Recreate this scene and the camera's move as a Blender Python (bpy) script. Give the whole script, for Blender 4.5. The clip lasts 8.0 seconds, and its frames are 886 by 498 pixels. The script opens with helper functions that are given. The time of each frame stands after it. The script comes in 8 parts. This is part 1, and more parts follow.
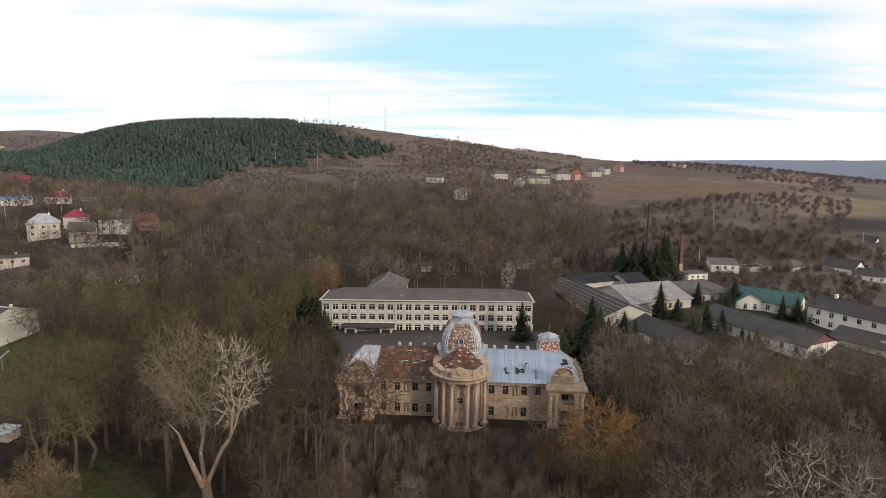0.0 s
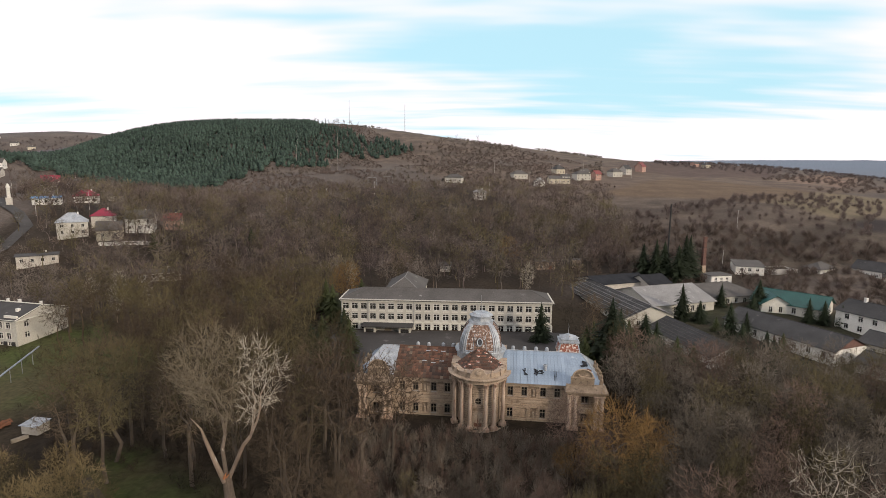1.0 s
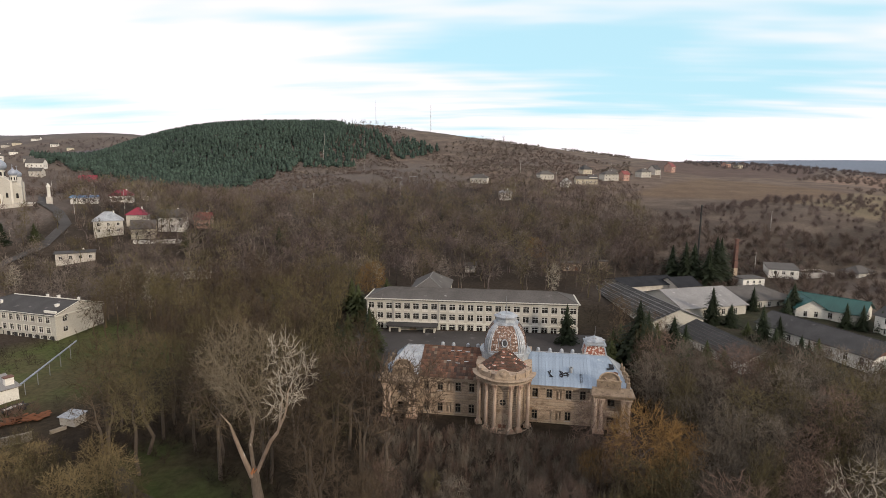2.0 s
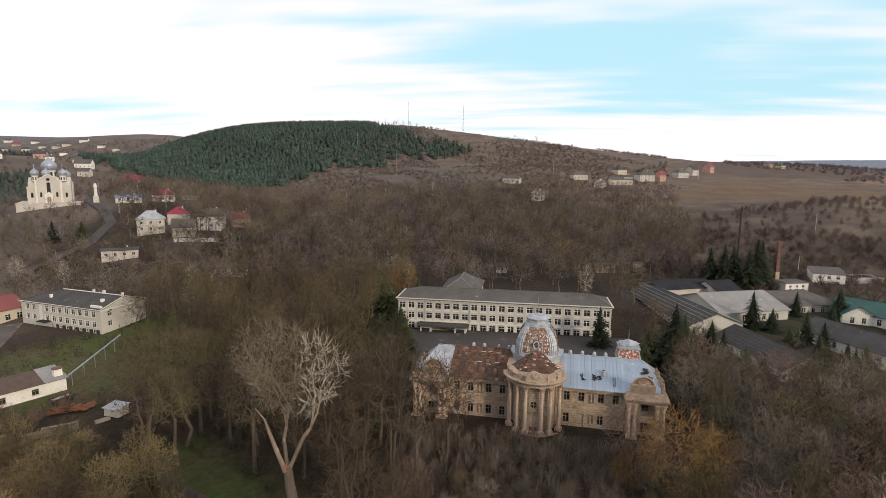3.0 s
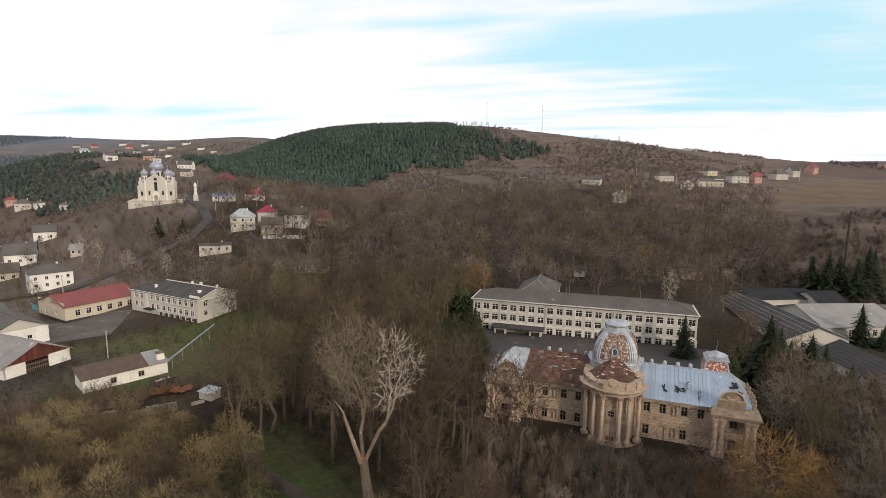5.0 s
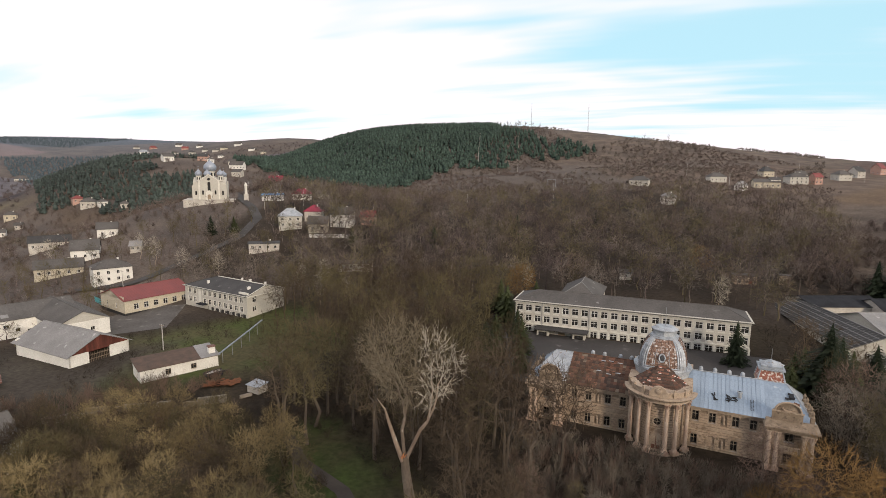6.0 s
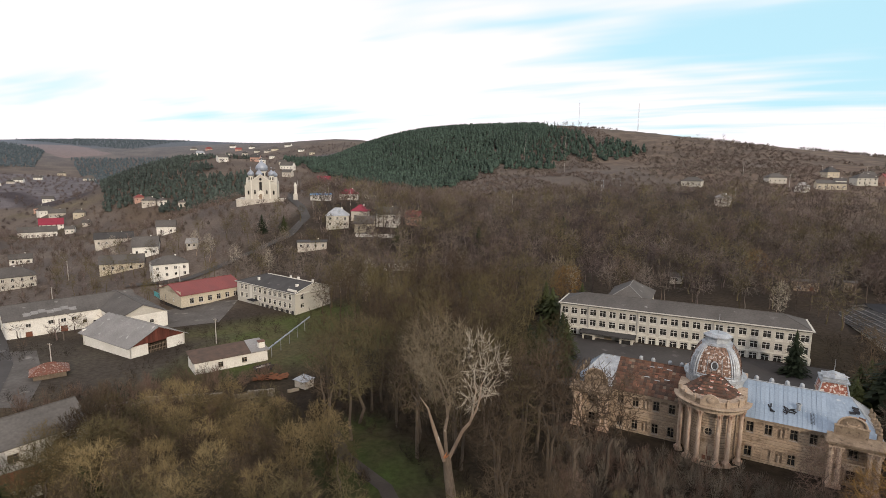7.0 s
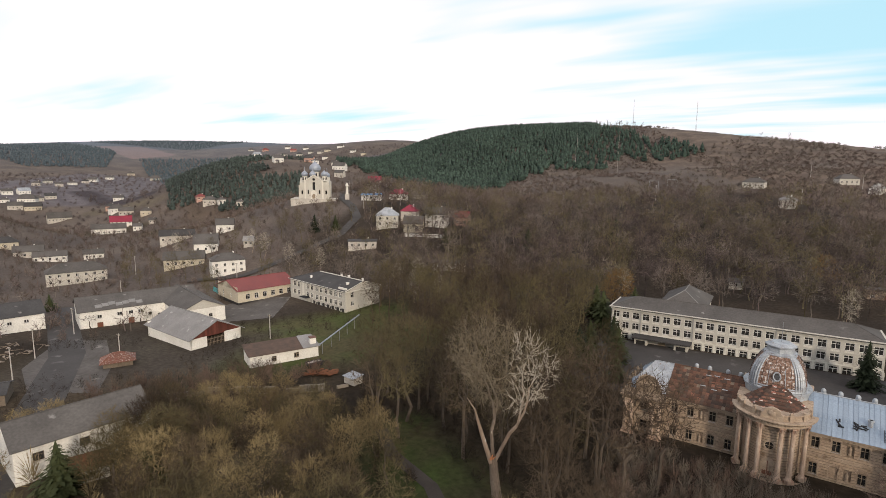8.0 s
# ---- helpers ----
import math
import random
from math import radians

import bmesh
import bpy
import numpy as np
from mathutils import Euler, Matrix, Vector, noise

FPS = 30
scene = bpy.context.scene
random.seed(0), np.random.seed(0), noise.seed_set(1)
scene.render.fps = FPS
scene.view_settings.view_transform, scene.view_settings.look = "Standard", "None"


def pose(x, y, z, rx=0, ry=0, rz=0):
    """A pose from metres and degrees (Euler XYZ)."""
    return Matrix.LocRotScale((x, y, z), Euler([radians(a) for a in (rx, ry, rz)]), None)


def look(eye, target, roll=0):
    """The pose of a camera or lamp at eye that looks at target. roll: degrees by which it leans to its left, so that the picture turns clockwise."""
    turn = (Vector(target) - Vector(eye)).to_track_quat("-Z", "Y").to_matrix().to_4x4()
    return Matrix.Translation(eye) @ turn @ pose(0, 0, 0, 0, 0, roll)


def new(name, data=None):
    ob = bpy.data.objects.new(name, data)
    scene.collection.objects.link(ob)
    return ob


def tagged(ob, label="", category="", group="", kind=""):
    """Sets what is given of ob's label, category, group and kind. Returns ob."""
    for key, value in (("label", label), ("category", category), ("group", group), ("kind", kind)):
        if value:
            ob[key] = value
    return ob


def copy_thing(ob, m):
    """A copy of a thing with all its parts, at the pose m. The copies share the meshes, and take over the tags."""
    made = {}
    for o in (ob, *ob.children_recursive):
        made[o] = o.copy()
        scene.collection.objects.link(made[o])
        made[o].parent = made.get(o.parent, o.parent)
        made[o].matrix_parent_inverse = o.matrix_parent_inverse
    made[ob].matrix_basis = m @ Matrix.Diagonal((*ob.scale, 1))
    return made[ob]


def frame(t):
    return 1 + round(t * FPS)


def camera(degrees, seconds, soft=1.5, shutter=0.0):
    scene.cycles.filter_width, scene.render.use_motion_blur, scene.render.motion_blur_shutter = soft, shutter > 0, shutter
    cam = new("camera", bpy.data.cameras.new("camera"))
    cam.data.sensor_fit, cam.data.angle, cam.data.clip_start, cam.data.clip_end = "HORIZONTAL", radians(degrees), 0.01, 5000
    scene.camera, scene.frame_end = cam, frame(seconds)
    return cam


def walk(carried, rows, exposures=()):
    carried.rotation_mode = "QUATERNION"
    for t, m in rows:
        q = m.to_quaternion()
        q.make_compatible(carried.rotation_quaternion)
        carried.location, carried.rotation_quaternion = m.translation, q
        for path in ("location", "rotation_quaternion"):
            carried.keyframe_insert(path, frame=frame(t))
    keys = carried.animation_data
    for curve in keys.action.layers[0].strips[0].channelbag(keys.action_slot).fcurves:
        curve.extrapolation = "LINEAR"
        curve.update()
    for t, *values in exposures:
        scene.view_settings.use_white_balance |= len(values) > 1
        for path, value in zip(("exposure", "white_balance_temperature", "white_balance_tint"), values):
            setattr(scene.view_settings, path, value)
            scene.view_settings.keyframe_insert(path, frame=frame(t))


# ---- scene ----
# ================= camera =================
cam = camera(78.94, 8.0, soft=0.8)
# seconds, place, heading to the left; the gimbal holds tilt and lean
PATH = [
    (0, -0.00, -0.00, 54.50, 0.14),
    (0.5, -0.04, -0.03, 54.52, 1.03),
    (1, -0.08, -0.05, 54.53, 2.17),
    (1.5, -0.13, -0.08, 54.55, 3.39),
    (3, -0.26, -0.16, 54.60, 8.22),
    (3.5, -0.31, -0.19, 54.62, 9.98),
    (4, -0.36, -0.21, 54.63, 12.06),
    (4.5, -0.41, -0.24, 54.65, 14.12),
    (6, -0.57, -0.33, 54.69, 20.88),
    (6.5, -0.63, -0.36, 54.71, 23.10),
    (7, -0.69, -0.39, 54.72, 25.62),
    (7.5, -0.75, -0.42, 54.73, 28.05),
    (8, -0.81, -0.46, 54.75, 30.80),
]
TILT, LEAN = -8.64, 0.52


def eye_pose(x, y, z, yaw):
    a, b = radians(yaw), radians(TILT)
    way = Vector((-math.sin(a) * math.cos(b), math.cos(a) * math.cos(b), math.sin(b)))
    return look((x, y, z), Vector((x, y, z)) + way, LEAN)


walk(cam, [(t, eye_pose(x, y, z, yaw)) for t, x, y, z, yaw in PATH])

# ================= light =================
SUN_AZ, SUN_EL = radians(130), radians(19)   # azimuth clockwise from +y
sun = new("sun", bpy.data.lights.new("sun", "SUN"))
sun.data.energy, sun.data.angle, sun.data.color = 2.7, radians(6), (1.0, 0.84, 0.66)
sun_from = Vector((math.sin(SUN_AZ) * math.cos(SUN_EL), math.cos(SUN_AZ) * math.cos(SUN_EL), math.sin(SUN_EL)))
sun.matrix_world = look(sun_from * 100, (0, 0, 0))

world = bpy.data.worlds.new("sky")
scene.world = world
world.use_nodes = True


def build_sky(nt):
    n, k = nt.nodes, nt.links
    n.clear()
    out, bg = n.new("ShaderNodeOutputWorld"), n.new("ShaderNodeBackground")
    sky = n.new("ShaderNodeTexSky")
    sky.sky_type, sky.sun_disc = "NISHITA", False
    sky.sun_elevation, sky.sun_rotation = SUN_EL, SUN_AZ
    sky.air_density, sky.dust_density, sky.ozone_density = 1.0, 0.6, 1.5
    co, sep = n.new("ShaderNodeTexCoord"), n.new("ShaderNodeSeparateXYZ")
    k.new(co.outputs["Generated"], sep.inputs[0])

    def calc(op, a, b=None):
        m = n.new("ShaderNodeMath")
        m.operation = op
        for i, v in enumerate((a, b)):
            if v is None:
                continue
            if isinstance(v, (int, float)):
                m.inputs[i].default_value = v
            else:
                k.new(v, m.inputs[i])
        return m.outputs[0]

    # a flat layer of cloud high above: the way over its rise
    rise = calc("ADD", calc("MAXIMUM", sep.outputs[2], 0.0), 0.10)
    flat = n.new("ShaderNodeCombineXYZ")
    k.new(calc("DIVIDE", sep.outputs[0], rise), flat.inputs[0])
    k.new(calc("DIVIDE", sep.outputs[1], rise), flat.inputs[1])

    def noise_at(scale, detail, sx, sy, turn, off):
        mp, nz = n.new("ShaderNodeMapping"), n.new("ShaderNodeTexNoise")
        mp.inputs["Scale"].default_value = (sx, sy, 1)
        mp.inputs["Rotation"].default_value = (0, 0, turn)
        mp.inputs["Location"].default_value = (off, off * 0.7, 0)
        nz.inputs["Scale"].default_value, nz.inputs["Detail"].default_value = scale, detail
        nz.inputs["Roughness"].default_value = 0.55
        k.new(flat.outputs[0], mp.inputs[0])
        k.new(mp.outputs[0], nz.inputs["Vector"])
        return nz.outputs["Fac"]

    big = noise_at(0.42, 3, 0.75, 1.25, 0.12, 5.3)
    fine = noise_at(0.9, 3, 0.55, 2.0, 0.2, 3.1)
    cover = calc("ADD", calc("MULTIPLY", big, 0.58), calc("MULTIPLY", fine, 0.42))
    # the cover thickens towards the west
    west = calc("MAXIMUM", calc("SUBTRACT", calc("MULTIPLY", sep.outputs[0], -1.0), 0.30), 0.0)
    cover = calc("ADD", cover, calc("MULTIPLY", west, 0.05))
    # it is thinner over the hill to the north
    north = n.new("ShaderNodeVectorMath")
    north.operation = "DOT_PRODUCT"
    k.new(co.outputs["Generated"], north.inputs[0])
    north.inputs[1].default_value = (0.07, 0.978, 0.195)
    thinner = calc("MAXIMUM", calc("SUBTRACT", north.outputs["Value"], 0.86), 0.0)
    cover = calc("SUBTRACT", calc("ADD", cover, 0.045), calc("MULTIPLY", thinner, 0.42))
    # and closes towards the horizon
    low = calc("MAXIMUM", calc("SUBTRACT", 0.085, sep.outputs[2]), 0.0)
    cover = calc("ADD", cover, calc("MULTIPLY", low, 1.6))
    ramp = n.new("ShaderNodeMapRange")
    ramp.inputs["From Min"].default_value, ramp.inputs["From Max"].default_value = 0.39, 0.59
    ramp.interpolation_type = "SMOOTHSTEP"
    k.new(cover, ramp.inputs["Value"])
    mix = n.new("ShaderNodeMix")
    mix.data_type = "RGBA"
    k.new(ramp.outputs[0], mix.inputs["Factor"])
    thin = n.new("ShaderNodeMix")
    thin.data_type = "RGBA"
    thin.inputs["Factor"].default_value = 0.78
    k.new(sky.outputs[0], thin.inputs[6])
    thin.inputs[7].default_value = (6.2, 9.9, 11.3, 1)
    k.new(thin.outputs[2], mix.inputs[6])
    mix.inputs[7].default_value = (11.0, 10.3, 10.6, 1)
    k.new(mix.outputs[2], bg.inputs["Color"])
    bg.inputs["Strength"].default_value = 0.10
    k.new(bg.outputs[0], out.inputs[0])


build_sky(world.node_tree)
scene.view_settings.exposure = 0.0

# ================= shape of the land =================
# rounded hills: x, y, height, spread
NEAR_HILLS = [
    (174, 193, -2.7, 45), (-218, 142, -3.9, 45), (27, 259, 5.8, 45), (130, 292, 5.1, 55),
    (-160, 277, 15.2, 55), (-81, 381, 14.8, 70), (212, 327, 15.5, 70), (-356, 159, -14.0, 70),
    (-290, 261, 22.1, 70), (41, 388, 8.0, 70), (-282, 388, 27.3, 90), (164, 451, 13.8, 90),
    (-164, 451, -13.4, 90), (-121, 567, 46.7, 110), (341, 469, 20.2, 110), (-457, 357, -38.8, 110),
    (-538, 217, -8.8, 110), (-577, 61, 95.2, 110), (40, 579, 20.4, 110), (-649, 262, -71.8, 130),
]
MID_HILLS = [
    (239, 658, 16.2, 130), (-329, 618, -13.7, 130), (-552, 431, 119.5, 130), (-146, 685, -33.1, 130),
    (-590, 611, -99.2, 150), (590, 611, 20.5, 150), (59, 848, 38.6, 150), (-825, 206, 7.5, 150),
    (-291, 799, 31.9, 150), (-500, 688, 91.8, 150), (-208, 978, 69.2, 200), (-966, 259, 16.9, 200),
    (-839, 545, 5.5, 200), (407, 914, 39.6, 200), (-966, 870, -116.3, 280), (-1293, 136, -53.5, 280),
    (-1126, 650, 34.8, 280), (-764, 1052, 174.3, 280), (-270, 1272, 84.5, 280), (270, 1272, -17.2, 280),
]
FAR_HILLS = [
    (529, 1188, 26.5, 280), (-529, 1188, -119.9, 280), (1597, 581, 17.7, 400), (-1409, 951, -27.6, 400),
    (798, 1501, 42.6, 400), (0, 1700, 10.9, 400), (-1138, 1263, 64.8, 400), (-1691, 178, 80.3, 400),
    (-411, 1650, 32.4, 400), (-2287, 240, -14.4, 600), (-1539, 1709, -4.9, 600), (1539, 1709, -74.2, 600),
    (1907, 1286, -57.7, 600), (-1907, 1286, 90.6, 600), (-556, 2232, 7.1, 600), (556, 2232, 6.5, 600),
    (1643, 3090, 92.2, 900), (-1643, 3090, 50.5, 900), (0, 3500, 45.4, 900), (-2342, 2601, 76.7, 900),
    (-3289, 1197, 49.3, 900), (3289, 1197, 134.3, 900), (-3481, 366, 87.6, 900), (2902, 1957, 65.8, 900),
]
HILLS = np.array(NEAR_HILLS + MID_HILLS + FAR_HILLS, float)


def ground_z(x, y):
    d = (x - HILLS[:, 0]) ** 2 + (y - HILLS[:, 1]) ** 2
    return float((HILLS[:, 2] * np.exp(-d / (2 * HILLS[:, 3] ** 2))).sum())


def ground_many(x, y):
    z = np.zeros_like(x)
    for hx, hy, hh, hs in HILLS:
        z += hh * np.exp(-((x - hx) ** 2 + (y - hy) ** 2) / (2 * hs * hs))
    return z

# ================= materials =================
def surface(name, base, dark, rough=0.85, scale=1.0, fine=8.0, bump=0.25, metal=0.0, amount=0.6, stain=None, stain_at=0.6,
            by_object=0.0, by_island=0.0, stretch=(1, 1, 1), space="Object", gloss=0.3, stain_scale=None):
    """A worn surface: two tones at two scales, an optional stain, fine relief, and a slight change from piece to piece."""
    m = bpy.data.materials.new(name)
    m.use_nodes = True
    n, k = m.node_tree.nodes, m.node_tree.links
    bs = n["Principled BSDF"]
    co, mp = n.new("ShaderNodeTexCoord"), n.new("ShaderNodeMapping")
    mp.inputs["Scale"].default_value = stretch
    if space == "World":
        geo = n.new("ShaderNodeNewGeometry")
        k.new(geo.outputs["Position"], mp.inputs[0])
    else:
        k.new(co.outputs[space], mp.inputs[0])

    def nz(s, detail=5.0):
        t = n.new("ShaderNodeTexNoise")
        t.inputs["Scale"].default_value, t.inputs["Detail"].default_value = s, detail
        k.new(mp.outputs[0], t.inputs["Vector"])
        return t.outputs["Fac"]

    def ramp(v, lo, hi):
        r = n.new("ShaderNodeMapRange")
        r.inputs["From Min"].default_value, r.inputs["From Max"].default_value = lo, hi
        k.new(v, r.inputs["Value"])
        return r.outputs[0]

    def mix(f, a, b, blend="MIX"):
        x = n.new("ShaderNodeMix")
        x.data_type, x.blend_type = "RGBA", blend
        for sock, v in ((x.inputs["Factor"], f), (x.inputs[6], a), (x.inputs[7], b)):
            if isinstance(v, tuple):
                sock.default_value = (*v, 1)
            elif isinstance(v, (int, float)):
                sock.default_value = v
            else:
                k.new(v, sock)
        return x.outputs[2]

    coarse, grain = nz(scale), nz(fine, 6.0)
    col = mix(ramp(coarse, 0.3, 0.7), base, dark)
    speck = mix(ramp(grain, 0.3, 0.7), tuple(c * (1 - 0.35 * amount) for c in (1, 1, 1)), (1 + 0.25 * amount,) * 3)
    col = mix(1.0, col, speck, "MULTIPLY")
    if stain:
        col = mix(ramp(nz(stain_scale or scale * 2.3, 8.0), stain_at, stain_at + 0.12), col, stain)
    if by_object:
        info = n.new("ShaderNodeObjectInfo")
        tone = n.new("ShaderNodeMapRange")
        tone.inputs["To Min"].default_value, tone.inputs["To Max"].default_value = 1 - by_object, 1 + by_object
        k.new(info.outputs["Random"], tone.inputs["Value"])
        col = mix(1.0, col, tone.outputs[0], "MULTIPLY")
    if by_island:
        geo = n.new("ShaderNodeNewGeometry")
        tone = n.new("ShaderNodeMapRange")
        tone.inputs["To Min"].default_value, tone.inputs["To Max"].default_value = 1 - by_island, 1 + by_island
        k.new(geo.outputs["Random Per Island"], tone.inputs["Value"])
        col = mix(1.0, col, tone.outputs[0], "MULTIPLY")
    k.new(col, bs.inputs["Base Color"])
    bs.inputs["Metallic"].default_value = metal
    bs.inputs["Specular IOR Level"].default_value = gloss
    r = n.new("ShaderNodeMapRange")
    r.inputs["To Min"].default_value, r.inputs["To Max"].default_value = max(rough - 0.12, 0.05), min(rough + 0.12, 1)
    k.new(grain, r.inputs["Value"])
    k.new(r.outputs[0], bs.inputs["Roughness"])
    if bump:
        b = n.new("ShaderNodeBump")
        b.inputs["Strength"].default_value, b.inputs["Distance"].default_value = bump, 0.05
        k.new(grain, b.inputs["Height"])
        k.new(b.outputs[0], bs.inputs["Normal"])
    return m


MAT = {}


def mats():
    s = surface
    MAT["plaster_old"] = s("weathered sandstone plaster", (0.41, 0.32, 0.235), (0.29, 0.215, 0.155), scale=0.35, fine=3, stain=(0.20, 0.135, 0.085), stain_at=0.6, amount=0.7)
    MAT["plaster_pale"] = s("pale carved stone", (0.40, 0.320, 0.240), (0.27, 0.205, 0.150), scale=0.5, fine=4, stain=(0.19, 0.14, 0.10), stain_at=0.57)
    MAT["column"] = s("weathered column stone", (0.47, 0.375, 0.295), (0.32, 0.22, 0.165), scale=0.6, fine=4, stain=(0.24, 0.13, 0.08), stain_at=0.56, stretch=(1, 1, 0.35))
    MAT["rust_roof"] = s("rusted sheet roof", (0.125, 0.066, 0.043), (0.068, 0.042, 0.032), rough=0.8, scale=0.5, fine=4, stain=(0.30, 0.24, 0.19), stain_at=0.66, by_object=0.35, gloss=0.2)
    MAT["rust_patch"] = s("brick-red rusted sheet", (0.17, 0.078, 0.052), (0.11, 0.062, 0.045), rough=0.8, scale=0.9, fine=4, stain=(0.30, 0.24, 0.19), stain_at=0.62, by_object=0.3, gloss=0.2)
    MAT["rust_dark"] = s("dark rusted sheet", (0.085, 0.056, 0.042), (0.052, 0.038, 0.031), rough=0.8, scale=0.6, fine=4, by_object=0.35, gloss=0.2)
    MAT["peeling"] = s("peeling red and white sheet", (0.30, 0.10, 0.065), (0.20, 0.085, 0.06), rough=0.75, scale=1.4, fine=4, stain=(0.58, 0.54, 0.49), stain_at=0.5, stain_scale=2.2)
    # the blue tint of these far pines is distance haze put into the colour
    MAT["hazy_pine"] = s("far pines tinted by haze", (0.085, 0.106, 0.118), (0.066, 0.086, 0.098), scale=0.02, fine=0.3, bump=0, gloss=0.1, by_island=0.3, space="World")
    MAT["old_wall"] = s("dirty old whitewash over masonry", (0.30, 0.27, 0.23), (0.19, 0.165, 0.135), scale=0.5, fine=3, stain=(0.09, 0.075, 0.055), stain_at=0.54)
    MAT["stone_dark"] = s("blackened carved stone", (0.252, 0.197, 0.144), (0.159, 0.120, 0.086), scale=0.7, fine=3, stain=(0.10, 0.075, 0.055), stain_at=0.56)
    MAT["joint_stone"] = s("dark recessed stone", (0.25, 0.19, 0.135), (0.165, 0.122, 0.088), scale=0.5, fine=3, stain=(0.09, 0.068, 0.05), stain_at=0.6)
    MAT["rust_bright"] = s("peeling red roof paint", (0.2, 0.075, 0.05), (0.15, 0.075, 0.055), rough=0.75, scale=1.1, fine=5, stain=(0.42, 0.38, 0.34), stain_at=0.55, by_object=0.3)
    MAT["blue_roof"] = s("pale blue galvanised sheet", (0.29, 0.355, 0.43), (0.22, 0.28, 0.35), rough=0.5, scale=0.25, fine=2.5, metal=0.35, stain=(0.55, 0.58, 0.60), stain_at=0.64, by_object=0.07, amount=0.4)
    MAT["zinc"] = s("weathered grey zinc", (0.40, 0.43, 0.46), (0.24, 0.26, 0.28), rough=0.55, scale=0.8, fine=5, metal=0.3, stain=(0.20, 0.14, 0.10), stain_at=0.6, by_object=0.1)
    MAT["dome_skin"] = s("peeling dome sheet", (0.27, 0.165, 0.120), (0.120, 0.075, 0.055), rough=0.7, scale=2.6, fine=6, stain=(0.54, 0.52, 0.50), stain_at=0.53, stain_scale=2.0, amount=0.9)
    MAT["cream"] = s("cream lime render", (0.47, 0.45, 0.4), (0.4, 0.38, 0.335), scale=0.12, fine=2.5, stain=(0.42, 0.37, 0.29), stain_at=0.66, amount=0.4)
    MAT["cream_light"] = s("pale trim paint", (0.62, 0.6, 0.54), (0.54, 0.52, 0.465), scale=0.3, fine=3, amount=0.4)
    MAT["beige"] = s("beige roughcast", (0.5, 0.45, 0.355), (0.43, 0.385, 0.3), scale=0.2, fine=3, stain=(0.36, 0.32, 0.26), stain_at=0.66)
    MAT["whitewash"] = s("whitewashed wall", (0.7, 0.685, 0.64), (0.6, 0.58, 0.535), scale=0.3, fine=3, stain=(0.42, 0.38, 0.32), stain_at=0.68, amount=0.4)
    MAT["grey_wall"] = s("grey weathered render", (0.50, 0.47, 0.42), (0.38, 0.35, 0.31), scale=0.3, fine=3, stain=(0.26, 0.24, 0.21), stain_at=0.62)
    MAT["pink_wall"] = s("faded pink brick render", (0.46, 0.30, 0.24), (0.36, 0.22, 0.18), scale=0.4, fine=4)
    MAT["slate"] = s("grey asbestos slate", (0.098, 0.091, 0.085), (0.066, 0.061, 0.057), scale=0.15, fine=2, stain=(0.26, 0.25, 0.24), stain_at=0.66, by_object=0.12)
    MAT["slate_dark"] = s("dark mossy slate", (0.058, 0.056, 0.056), (0.038, 0.037, 0.037), scale=0.2, fine=2.5, stain=(0.17, 0.16, 0.15), stain_at=0.66, by_object=0.15)
    MAT["slate_pale"] = s("pale new slate", (0.235, 0.23, 0.225), (0.18, 0.176, 0.172), scale=0.2, fine=3, stain=(0.44, 0.43, 0.42), stain_at=0.64, by_object=0.08)
    MAT["tar"] = s("tarred felt", (0.035, 0.037, 0.042), (0.022, 0.023, 0.026), rough=0.95, scale=0.3, fine=3, gloss=0.06)
    MAT["red_roof"] = s("dull red sheet roof", (0.20, 0.050, 0.045), (0.15, 0.042, 0.040), rough=0.6, scale=0.2, fine=3, by_object=0.1)
    MAT["crimson_roof"] = s("crimson sheet roof", (0.24, 0.022, 0.045), (0.19, 0.02, 0.04), rough=0.5, scale=0.4, fine=3)
    MAT["green_roof"] = s("dark green sheet roof", (0.022, 0.085, 0.075), (0.018, 0.06, 0.055), rough=0.5, scale=0.2, fine=3, by_object=0.08)
    MAT["turquoise"] = s("turquoise painted fence", (0.10, 0.36, 0.38), (0.08, 0.30, 0.32), rough=0.6)
    MAT["blue_sheet"] = s("bright blue sheet", (0.08, 0.22, 0.42), (0.06, 0.17, 0.35), rough=0.5)
    MAT["brick"] = s("red brick", (0.155, 0.085, 0.068), (0.115, 0.063, 0.052), scale=1.0, fine=9)
    MAT["barn_wood"] = s("dark red barn boards", (0.13, 0.040, 0.028), (0.085, 0.030, 0.022), scale=1.0, fine=6, by_object=0.3, stretch=(1, 1, 0.2))
    MAT["wood"] = s("old grey wood", (0.20, 0.16, 0.12), (0.13, 0.10, 0.075), scale=1.0, fine=6, by_object=0.2)
    MAT["concrete"] = s("weathered concrete", (0.42, 0.40, 0.37), (0.32, 0.30, 0.28), scale=0.4, fine=4)
    MAT["plinth"] = s("dark bitumen plinth", (0.035, 0.034, 0.034), (0.025, 0.024, 0.024), scale=0.4)
    MAT["steel"] = s("painted grey steel", (0.34, 0.35, 0.36), (0.26, 0.27, 0.28), rough=0.5, metal=0.5)
    MAT["dark_steel"] = s("sooty steel", (0.045, 0.042, 0.04), (0.03, 0.03, 0.03), rough=0.6, metal=0.3)
    MAT["frame_white"] = s("white window paint", (0.74, 0.73, 0.70), (0.64, 0.63, 0.60), rough=0.6, amount=0.3)
    MAT["frame_dark"] = s("weathered brown window wood", (0.30, 0.24, 0.17), (0.2, 0.155, 0.11), rough=0.8)
